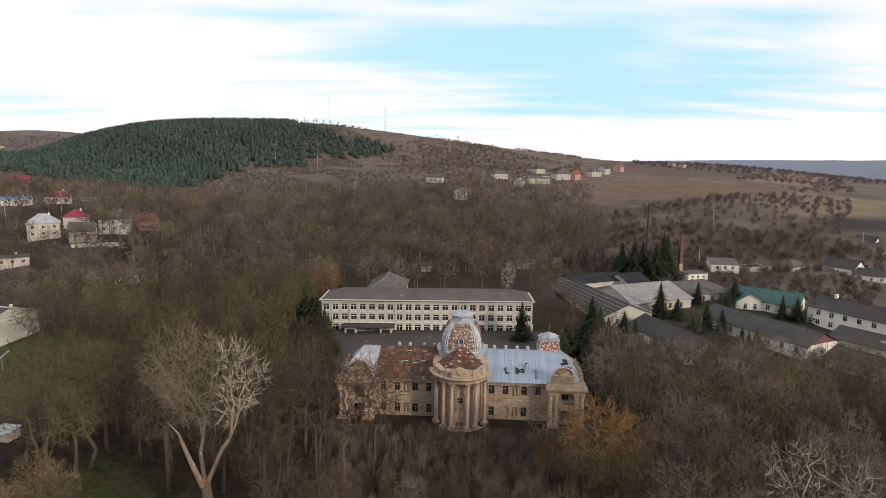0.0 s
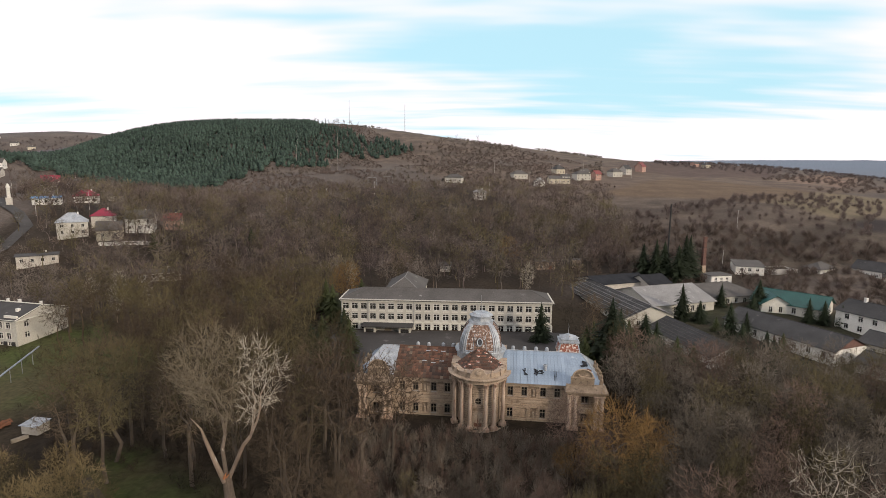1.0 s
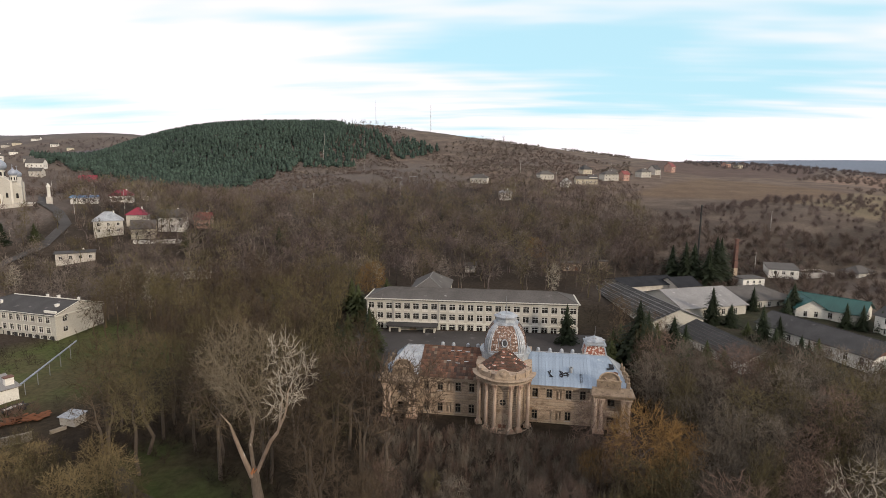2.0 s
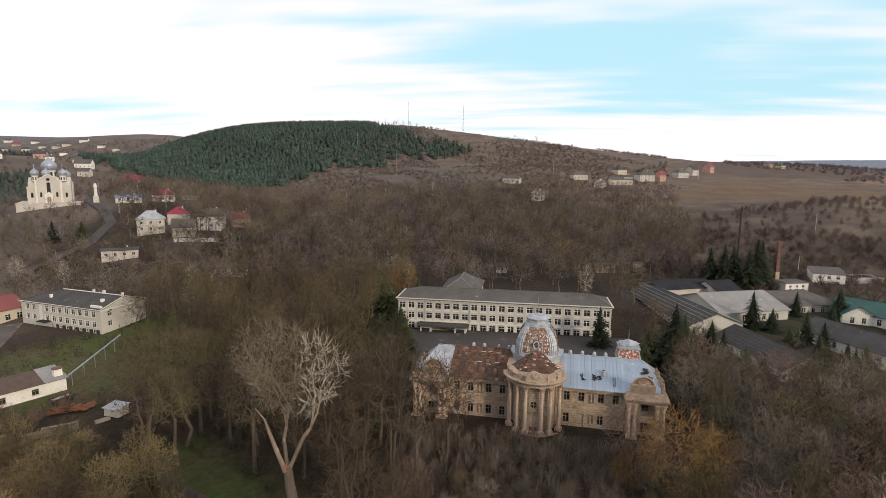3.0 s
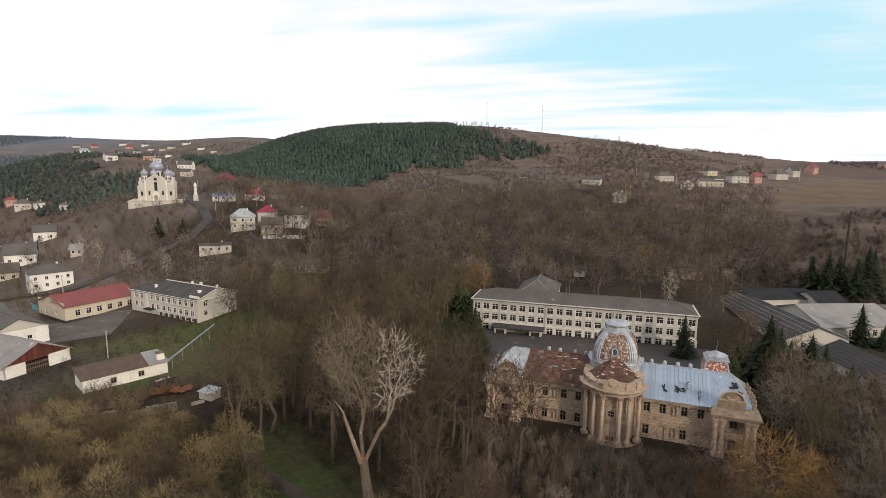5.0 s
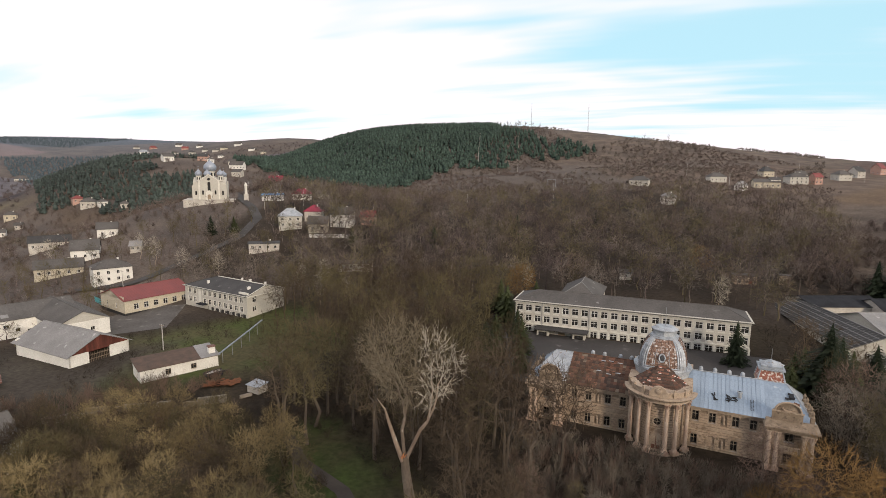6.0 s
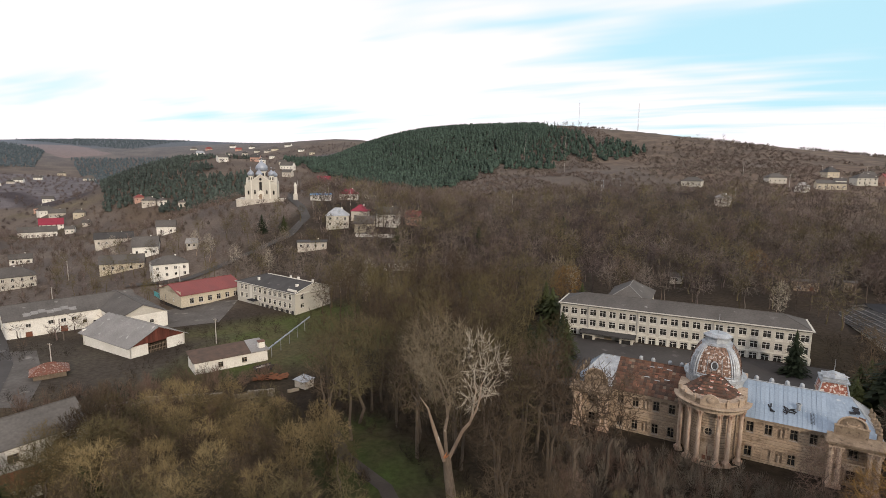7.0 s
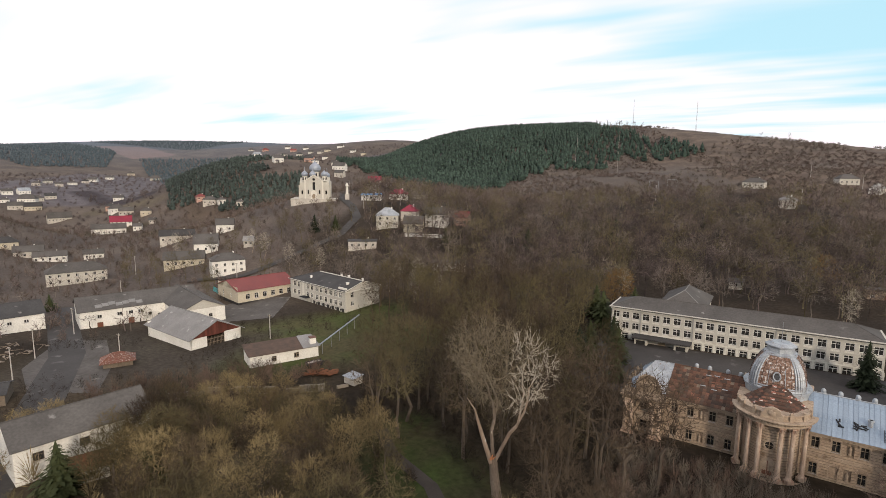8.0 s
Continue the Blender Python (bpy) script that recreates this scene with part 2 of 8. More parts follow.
    MAT["door"] = s("rusty red door paint", (0.17, 0.060, 0.035), (0.12, 0.05, 0.03), rough=0.7)
    MAT["silver_dome"] = s("silver dome sheet", (0.34, 0.37, 0.42), (0.26, 0.29, 0.34), rough=0.5, metal=0.4, scale=0.4, fine=3)
    MAT["asphalt"] = s("worn asphalt", (0.058, 0.054, 0.052), (0.040, 0.037, 0.036), scale=0.12, fine=1.5, stain=(0.13, 0.125, 0.12), stain_at=0.62, space="World")
    MAT["yard"] = s("gritty broken asphalt", (0.125, 0.116, 0.108), (0.080, 0.073, 0.067), scale=0.1, fine=1.2, gloss=0.1, stain=(0.20, 0.185, 0.17), stain_at=0.60, space="World")
    MAT["path"] = s("dark earth path", (0.05, 0.042, 0.036), (0.036, 0.03, 0.026), scale=0.2, fine=2, space="World")
    MAT["rust_heap"] = s("rusty sheet iron", (0.17, 0.062, 0.024), (0.11, 0.048, 0.025), scale=0.6, fine=4)
    MAT["bark"] = s("grey brown bark", (0.096, 0.077, 0.060), (0.054, 0.043, 0.034), scale=0.5, fine=5, by_object=0.25, stretch=(1, 1, 0.3))
    MAT["twig"] = s("brown winter twigs", (0.100, 0.076, 0.051), (0.049, 0.036, 0.025), scale=0.12, by_object=0.45, bump=0, gloss=0.1)
    MAT["twig_olive"] = s("olive winter twigs", (0.108, 0.091, 0.048), (0.055, 0.045, 0.024), scale=0.12, by_object=0.45, bump=0, gloss=0.1)
    MAT["twig_pale"] = s("pale grey twigs", (0.378, 0.340, 0.278), (0.275, 0.242, 0.195), scale=0.3, bump=0, gloss=0.1)
    MAT["twig_red"] = s("reddish winter twigs", (0.150, 0.106, 0.084), (0.075, 0.052, 0.042), scale=0.12, by_object=0.45, bump=0, gloss=0.1)
    MAT["twig_grey"] = s("grey winter twigs", (0.167, 0.143, 0.114), (0.077, 0.065, 0.053), scale=0.12, by_object=0.45, bump=0, gloss=0.1)
    MAT["twig_olive_pale"] = s("pale olive twigs", (0.205, 0.172, 0.122), (0.118, 0.097, 0.068), scale=0.3, bump=0, gloss=0.1)
    MAT["twig_straw"] = s("straw-coloured twigs", (0.250, 0.195, 0.104), (0.135, 0.104, 0.054), scale=0.12, by_object=0.45, bump=0, gloss=0.1)
    MAT["twig_dark"] = s("dark winter twigs", (0.105, 0.078, 0.055), (0.075, 0.055, 0.04), scale=0.3, by_object=0.2, bump=0, gloss=0.1)
    MAT["bark_torn"] = s("torn grey bark", (0.17, 0.135, 0.105), (0.10, 0.076, 0.056), scale=0.7, fine=5, stain=(0.42, 0.38, 0.33), stain_at=0.66, stretch=(1, 1, 0.35))
    MAT["garden_mauve"] = s("mauve garden twigs", (0.15, 0.118, 0.108), (0.09, 0.071, 0.066), scale=0.06, bump=0, gloss=0.1, by_island=0.4, space="World")
    MAT["wood_brown"] = s("brown wood twigs", (0.162, 0.126, 0.105), (0.048, 0.037, 0.031), scale=0.09, bump=0, gloss=0.1, by_island=0.3, space="World")
    MAT["wood_olive"] = s("olive wood twigs", (0.185, 0.158, 0.096), (0.060, 0.050, 0.030), scale=0.09, bump=0, gloss=0.1, by_island=0.3, space="World")
    MAT["wood_mauve"] = s("mauve wood twigs", (0.150, 0.117, 0.110), (0.042, 0.033, 0.032), scale=0.09, bump=0, gloss=0.1, by_island=0.3, space="World")
    MAT["wood_grey"] = s("grey wood twigs", (0.215, 0.182, 0.156), (0.066, 0.055, 0.047), scale=0.09, bump=0, gloss=0.1, by_island=0.3, space="World")
    MAT["scrub"] = s("dry brown scrub", (0.150, 0.118, 0.102), (0.096, 0.075, 0.067), scale=0.02, bump=0, gloss=0.1, by_island=0.35, space="World")
    # the shade among the stems is put into this undergrowth colour
    MAT["shaded_brush"] = s("undergrowth darkened by shade", (0.042, 0.032, 0.024), (0.021, 0.017, 0.013), scale=0.1, bump=0, gloss=0.1, by_island=0.4, space="World")
    MAT["twig_gold"] = s("golden willow leaves", (0.205, 0.125, 0.048), (0.145, 0.09, 0.038), scale=0.3, by_object=0.15, bump=0, gloss=0.1)
    MAT["bark_pale"] = s("pale plane bark", (0.3, 0.235, 0.18), (0.18, 0.13, 0.095), scale=0.5, fine=4, stain=(0.55, 0.53, 0.50), stain_at=0.64, stretch=(1, 1, 0.4))
    MAT["wound"] = s("fresh torn wood", (0.40, 0.17, 0.075), (0.30, 0.12, 0.06), scale=1.5, fine=6)
    MAT["needle"] = s("dark spruce needles", (0.026, 0.035, 0.018), (0.017, 0.023, 0.013), scale=0.4, by_object=0.3, bump=0, gloss=0.15)
    MAT["needle_olive"] = s("olive yew needles", (0.055, 0.064, 0.026), (0.038, 0.046, 0.020), scale=0.4, by_object=0.3, bump=0, gloss=0.15)
    MAT["pine"] = s("dark green pines", (0.049, 0.073, 0.057), (0.034, 0.051, 0.041), scale=0.02, fine=0.3, bump=0, gloss=0.1, by_island=0.4, space="World")
    MAT["knoll_pine"] = s("dull green pines on the knoll", (0.056, 0.072, 0.062), (0.040, 0.050, 0.046), scale=0.015, fine=0.3, bump=0, gloss=0.1, by_island=0.35, space="World")
    # paler than the near woods: haze is painted into the twig colour
    MAT["hazy_wood"] = s("far bare woods paled by haze", (0.133, 0.110, 0.105), (0.098, 0.081, 0.079), scale=0.02, fine=0.4, bump=0, gloss=0.1, space="World")
    MAT["rubble"] = s("broken masonry", (0.26, 0.22, 0.18), (0.16, 0.13, 0.11), scale=0.6, fine=3, by_object=0.3)
    # window glass, its base colour darkened to stand for dim rooms behind
    g = bpy.data.materials.new("window glass")
    g.use_nodes = True
    b = g.node_tree.nodes["Principled BSDF"]
    b.inputs["Base Color"].default_value = (0.045, 0.045, 0.045, 1)
    b.inputs["Roughness"].default_value, b.inputs["IOR"].default_value = 0.08, 1.5
    b.inputs["Transmission Weight"].default_value = 0.35
    MAT["glass"] = g


mats()


# ================= builders =================
class Shape:
    """Collects faces of one part."""

    def __init__(self):
        self.v, self.f = [], []

    def face(self, *pts):
        i = len(self.v)
        self.v.extend(tuple(p) for p in pts)
        self.f.append(tuple(range(i, i + len(pts))))
        return self

    def box(self, x0, y0, z0, x1, y1, z1, m=None):
        c = [(x, y, z) for z in (z0, z1) for x, y in ((x0, y0), (x1, y0), (x1, y1), (x0, y1))]
        if m is not None:
            c = [tuple(m @ Vector(p)) for p in c]
        i = len(self.v)
        self.v.extend(c)
        self.f.extend(tuple(i + j for j in q) for q in ((3, 2, 1, 0), (4, 5, 6, 7), (0, 1, 5, 4), (1, 2, 6, 5), (2, 3, 7, 6), (3, 0, 4, 7)))
        return self

    def lathe(self, profile, n=16, cx=0, cy=0, a0=0.0, a1=360.0, caps=True):
        """profile: rows of radius and height, from below; a full or part turn."""
        full = abs(a1 - a0) >= 359.9
        cols = n if full else n + 1
        i = len(self.v)
        for r, z in profile:
            for j in range(cols):
                a = radians(a0 + (a1 - a0) * j / n)
                self.v.append((cx + r * math.cos(a), cy + r * math.sin(a), z))
        for p in range(len(profile) - 1):
            for j in range(n):
                a, b = i + p * cols + j, i + p * cols + (j + 1) % cols
                self.f.append((a, b, b + cols, a + cols))
        if caps:
            last = i + (len(profile) - 1) * cols
            if profile[-1][0] > 1e-3:
                self.f.append(tuple(range(last, last + cols)))
            if profile[0][0] > 1e-3:
                self.f.append(tuple(range(i + cols - 1, i - 1, -1)))
        return self

    def tube(self, a, b, r0, r1, n=5, cap=True):
        a, b = Vector(a), Vector(b)
        d = (b - a).normalized()
        u = d.orthogonal().normalized()
        w = d.cross(u)
        i = len(self.v)
        for p, r in ((a, r0), (b, r1)):
            for j in range(n):
                t = 2 * math.pi * j / n
                self.v.append(tuple(p + (u * math.cos(t) + w * math.sin(t)) * r))
        for j in range(n):
            self.f.append((i + j, i + (j + 1) % n, i + n + (j + 1) % n, i + n + j))
        if cap:
            self.f.append(tuple(range(i + n, i + 2 * n)))
            self.f.append(tuple(range(i + n - 1, i - 1, -1)))
        return self

    def extrude(self, outline, z0, z1):
        """A flat outline (x, y), anticlockwise, raised from z0 to z1."""
        i, n = len(self.v), len(outline)
        self.v.extend((x, y, z0) for x, y in outline)
        self.v.extend((x, y, z1) for x, y in outline)
        self.f.append(tuple(range(i + n - 1, i - 1, -1)))
        self.f.append(tuple(range(i + n, i + 2 * n)))
        self.f.extend((i + j, i + (j + 1) % n, i + n + (j + 1) % n, i + n + j) for j in range(n))
        return self

    def upright(self, outline, y0, y1):
        """An outline (x, z) in a wall's plane, thick from y0 to y1."""
        i, n = len(self.v), len(outline)
        self.v.extend((x, y0, z) for x, z in outline)
        self.v.extend((x, y1, z) for x, z in outline)
        self.f.append(tuple(range(i, i + n)))
        self.f.append(tuple(range(i + 2 * n - 1, i + n - 1, -1)))
        self.f.extend((i + (j + 1) % n, i + j, i + n + j, i + n + (j + 1) % n) for j in range(n))
        return self

    def moved(self, m, start=0):
        self.v[start:] = [tuple(m @ Vector(p)) for p in self.v[start:]]
        return self

    def wall(self, a, b, z0, z1, holes=(), deep=0.25):
        """A wall's outer face from a to b (outside to the right of that way), with holes (x0, z0, x1, z1) along it and their reveals."""
        a, b = Vector((*a, 0)), Vector((*b, 0))
        d = (b - a).normalized()
        inn = Vector((-d.y, d.x, 0)) * deep
        length = (b - a).length
        xs = sorted({0, length, *(h[0] for h in holes), *(h[2] for h in holes)})
        zs = sorted({z0, z1, *(h[1] for h in holes), *(h[3] for h in holes)})
        P = lambda x, z: a + d * x + Vector((0, 0, z))
        for x0, x1 in zip(xs, xs[1:]):
            for q0, q1 in zip(zs, zs[1:]):
                mx, mz = (x0 + x1) / 2, (q0 + q1) / 2
                if any(h[0] < mx < h[2] and h[1] < mz < h[3] for h in holes):
                    continue
                self.face(P(x0, q0), P(x1, q0), P(x1, q1), P(x0, q1))
        for x0, q0, x1, q1 in holes:
            c = [P(x0, q0), P(x1, q0), P(x1, q1), P(x0, q1)]
            for p, q in zip(c, c[1:] + c[:1]):
                self.face(q, p, p + inn, q + inn)
        return self

    def mesh(self, name, material):
        me = bpy.data.meshes.new(name)
        me.from_pydata(self.v, [], self.f)
        me.materials.append(material)
        return me


def part(name, shape, material, parent=None, label="", m=None):
    me = shape if isinstance(shape, bpy.types.Mesh) else shape.mesh(name, MAT[material])
    ob = new(name, me)
    ob.parent = parent
    if m is not None:
        ob.matrix_basis = m
    if label:
        tagged(ob, label)
    return ob


def thing(name, label, category, m, group="", kind=""):
    ob = new(name)
    ob.empty_display_size = 0.5
    ob.matrix_basis = m
    return tagged(ob, label, category, group, kind)


SHARED = {}
KEEP_CLEAR = []   # plans of what stands on the ground, and camera sightlines, to keep trees off


def shared(key, make, name, material):
    if key not in SHARED:
        SHARED[key] = make().mesh(name, MAT[material])
    return SHARED[key]


def window_frame(w, h, cols, rows, bar=0.07, deep=0.06, top=0.0):
    s = Shape()
    for x0, x1 in ((-w / 2, -w / 2 + bar), (w / 2 - bar, w / 2)):
        s.box(x0, -deep, 0, x1, 0, h)
    for z0, z1 in ((0, bar), (h - bar, h)):
        s.box(-w / 2 + bar, -deep, z0, w / 2 - bar, 0, z1)
    for i in range(1, cols):
        x = -w / 2 + w * i / cols
        s.box(x - bar * 0.4, -deep, bar, x + bar * 0.4, -0.003, h - bar)
    for i in range(1, rows):
        z = h * (1 - i * 0.34) if rows == 2 else h * i / rows
        s.box(-w / 2 + bar, -deep * 0.8, z - bar * 0.4, w / 2 - bar, -0.006, z + bar * 0.4)
    return s


def add_window(parent, x, y, z, w, h, cols=2, rows=2, turn=0.0, sash="frame_white", sill=True, bar=0.08, deep=0.2, name="window"):
    """A window in its opening: x, y, z is the middle of its foot in the wall's outer face; turn: the wall's heading in degrees."""
    m = pose(x, y, z, 0, 0, turn) @ Matrix.Translation((0, deep, 0))
    pane = shared(("pane", w, h), lambda: Shape().face((-w / 2, 0.012, 0), (w / 2, 0.012, 0), (w / 2, 0.012, h), (-w / 2, 0.012, h)), "pane", "glass")
    win = part(name, shared(("wf", w, h, cols, rows, sash, bar), lambda: window_frame(w, h, cols, rows, bar), "window_frame", sash), None, parent, m=m)
    part("pane", pane, None, win)
    if sill:
        part("sill", shared(("sill", w), lambda: Shape().box(-w / 2 - 0.08, -deep - 0.08, -0.1, w / 2 + 0.08, -0.002, -0.004), "sill", "concrete"), None, win)
    return win


def sheet_lines(s, a, b, c, d, n, r=0.03):
    """Raised seams on a roof slope from the eave a-b up to the ridge d-c."""
    a, b, c, d = map(Vector, (a, b, c, d))
    for i in range(n + 1):
        t = i / n
        p, q = a.lerp(b, t), d.lerp(c, t)
        s.tube(p, q, r, r, 3, cap=False)


def slab(s, pts, thick):
    """A roof slope with thickness; pts anticlockwise seen from above."""
    n = len(pts)
    i = len(s.v)
    s.v.extend(tuple(p) for p in pts)
    s.v.extend((p[0], p[1], p[2] - thick) for p in pts)
    s.f.append(tuple(range(i, i + n)))
    s.f.append(tuple(range(i + 2 * n - 1, i + n - 1, -1)))
    s.f.extend((i + (j + 1) % n, i + j, i + n + j, i + n + (j + 1) % n) for j in range(n))
    return s


def roof_parts(parent, w, d, h, rise, kind, material, over=0.4, seams=0, both=True, hip=0.5, thick=0.14, gable_material=None, label="", rib=None):
    """A roof over a w x d body of height h, its ridge along x. kind: gable, hip, left_hip, right_hip, shed (high at the back)."""
    W, D = w / 2 + over, d / 2 + over
    drop = rise * over / (d / 2)
    e, t = h - drop + 0.02, h + rise
    if kind == "shed":
        drop = rise * over / d
        e, t = h - drop + 0.02, h + rise + drop
        part("roof", slab(Shape(), [(-W, -D, e), (W, -D, e), (W, D, t), (-W, D, t)], thick), material, parent, label)
        if seams:
            s = Shape()
            sheet_lines(s, (-W, -D, e), (W, -D, e), (W, D, t), (-W, D, t), seams)
            part("roof_seams", s, rib or material, parent)
        return
    hl = D * hip * 2 if kind in ("hip", "left_hip") else 0
    hr = D * hip * 2 if kind in ("hip", "right_hip") else 0
    L, R = (-W + hl, 0, t), (W - hr, 0, t)
    a, b, c, f = (-W, -D, e), (W, -D, e), (W, D, e), (-W, D, e)
    for nm, pts in (("roof_slope", [a, b, R, L]), ("roof_slope", [c, f, L, R])):
        part(nm, slab(Shape(), pts, thick), material, parent, label)
    if hl:
        part("roof_hip", slab(Shape(), [f, a, L], thick), material, parent)
    if hr:
        part("roof_hip", slab(Shape(), [b, c, R], thick), material, parent)
    cap = Shape().tube(Vector(L) + Vector((0, 0, 0.01)), Vector(R) + Vector((0, 0, 0.01)), 0.13, 0.13, 5)
    if hl:
        cap.tube(f, L, 0.10, 0.10, 5).tube(a, L, 0.10, 0.10, 5)
    if hr:
        cap.tube(b, R, 0.10, 0.10, 5).tube(c, R, 0.10, 0.10, 5)
    part("ridge_cap", cap, material, parent)
    if seams:
        s = Shape()
        sheet_lines(s, a, b, R, L, seams, 0.06 if rib else 0.035)
        sheet_lines(s, c, f, L, R, seams, 0.06 if rib else 0.035)
        part("roof_seams", s, rib or material, parent)
        if rib:
            # the lapped lower edges of the rows of sheets, coloured pale as if catching light
            s = Shape()
            for p, q, u, v in ((a, b, R, L), (c, f, L, R)):
                for j in range(1, 6):
                    x, y = Vector(p).lerp(Vector(v), j / 6), Vector(q).lerp(Vector(u), j / 6)
                    up = Vector((0, 0, 0.05))
                    s.tube(x + up, y + up, 0.11, 0.11, 4)
            part("lapped_edges", s, rib, parent)


def building(name, label, category, m, w, d, h, rise, roof, roof_mat, wall_mat, front=(), back=(), left=(), right=(), seams=0, over=0.4, hip=0.5,
             sash="frame_white", plinth=0.0, plinth_mat="plinth", group="", bar=0.08, sills=True, rib=None, gable_mat=None, chimneys=(), base=0.0, depth=0.2):
    """A house with its wall in four faces with real openings. front (-y), right (+x), back (+y), left (-x): rows of
    (x from the face's middle, z, width, height, columns, rows or 'door'). base: how far its foot goes under the ground."""
    ob = thing(name, label, category, m, group)
    KEEP_CLEAR.append((m.inverted(), w / 2, d / 2))
    X, Y = w / 2, d / 2
    sides = (((-X, -Y), (X, -Y), front, 0), ((X, -Y), (X, Y), right, 90), ((X, Y), (-X, Y), back, 180), ((-X, Y), (-X, -Y), left, 270))
    s = Shape()
    for a, b, rows, turn in sides:
        ln = math.hypot(b[0] - a[0], b[1] - a[1])
        s.wall(a, b, -base, h, [(ln / 2 + r[0] - r[2] / 2, r[1], ln / 2 + r[0] + r[2] / 2, r[1] + r[3]) for r in rows], depth)
    if roof in ("gable", "left_hip", "right_hip"):
        for sx, ok in ((-1, roof != "left_hip"), (1, roof != "right_hip")):
            if ok:
                pts = [(sx * X, -Y, h), (sx * X, Y, h), (sx * X, 0, h + rise)]
                if gable_mat:
                    part("gable", Shape().face(*(pts if sx > 0 else pts[::-1])), gable_mat, ob)
                else:
                    s.face(*(pts if sx > 0 else pts[::-1]))
    if roof == "shed":
        s.face((-X, Y, h), (-X, -Y, h), (-X, Y, h + rise)).face((X, -Y, h), (X, Y, h), (X, Y, h + rise)).face((X, Y, h), (-X, Y, h), (-X, Y, h + rise), (X, Y, h + rise))
    part("wall", s, wall_mat, ob)
    for a, b, rows, turn in sides:
        mid = Vector(((a[0] + b[0]) / 2, (a[1] + b[1]) / 2, 0))
        way = Vector((math.cos(radians(turn)), math.sin(radians(turn)), 0))
        for r in rows:
            p = mid + way * r[0]
            if r[4] == "door":
                mm = pose(p.x, p.y, r[1], 0, 0, turn) @ Matrix.Translation((0, depth * 0.8, 0))
                part("door", shared(("door", r[2], r[3]), lambda: Shape().box(-r[2] / 2, 0, 0, r[2] / 2, 0.06, r[3]).box(-r[2] / 2 + 0.12, -0.02, 0.15, -0.05, -0.002, r[3] - 0.15).box(0.05, -0.02, 0.15, r[2] / 2 - 0.12, -0.002, r[3] - 0.15), "door", "door"), None, ob, m=mm)
            else:
                add_window(ob, p.x, p.y, r[1], r[2], r[3], r[4], r[5], turn, sash, sill=sills, bar=bar, deep=depth * 0.8)
    if plinth:
        part("plinth", Shape().box(-X - 0.06, -Y - 0.06, -base, X + 0.06, Y + 0.06, plinth), plinth_mat, ob)
    if roof == "flat":
        part("roof", Shape().box(-X - over, -Y - over, h, X + over, Y + over, h + 0.25), roof_mat, ob)
    elif roof != "none":
        roof_parts(ob, w, d, h, rise, roof, roof_mat, over, seams, hip=hip, rib=rib)
    for cx, cy, cw, ch in chimneys:
        z = h + rise * (1 - abs(cy) / (d / 2)) if roof not in ("flat", "shed") else h + 0.2
        part("chimney", Shape().box(cx - cw / 2, cy - cw / 2, z - 0.5, cx + cw / 2, cy + cw / 2, z + ch).box(cx - cw / 2 - 0.06, cy - cw / 2 - 0.06, z + ch, cx + cw / 2 + 0.06, cy + cw / 2 + 0.06, z + ch + 0.1), "whitewash", ob)
    return ob


def evenly(n, pitch, z, w, h, cols=2, rows=2, at=0.0):
    return [(at + (i - (n - 1) / 2) * pitch, z, w, h, cols, rows) for i in range(n)]


def on_ground(x, y, turn=0.0, lift=0.0):
    return pose(x, y, ground_z(x, y) + lift, 0, 0, turn)


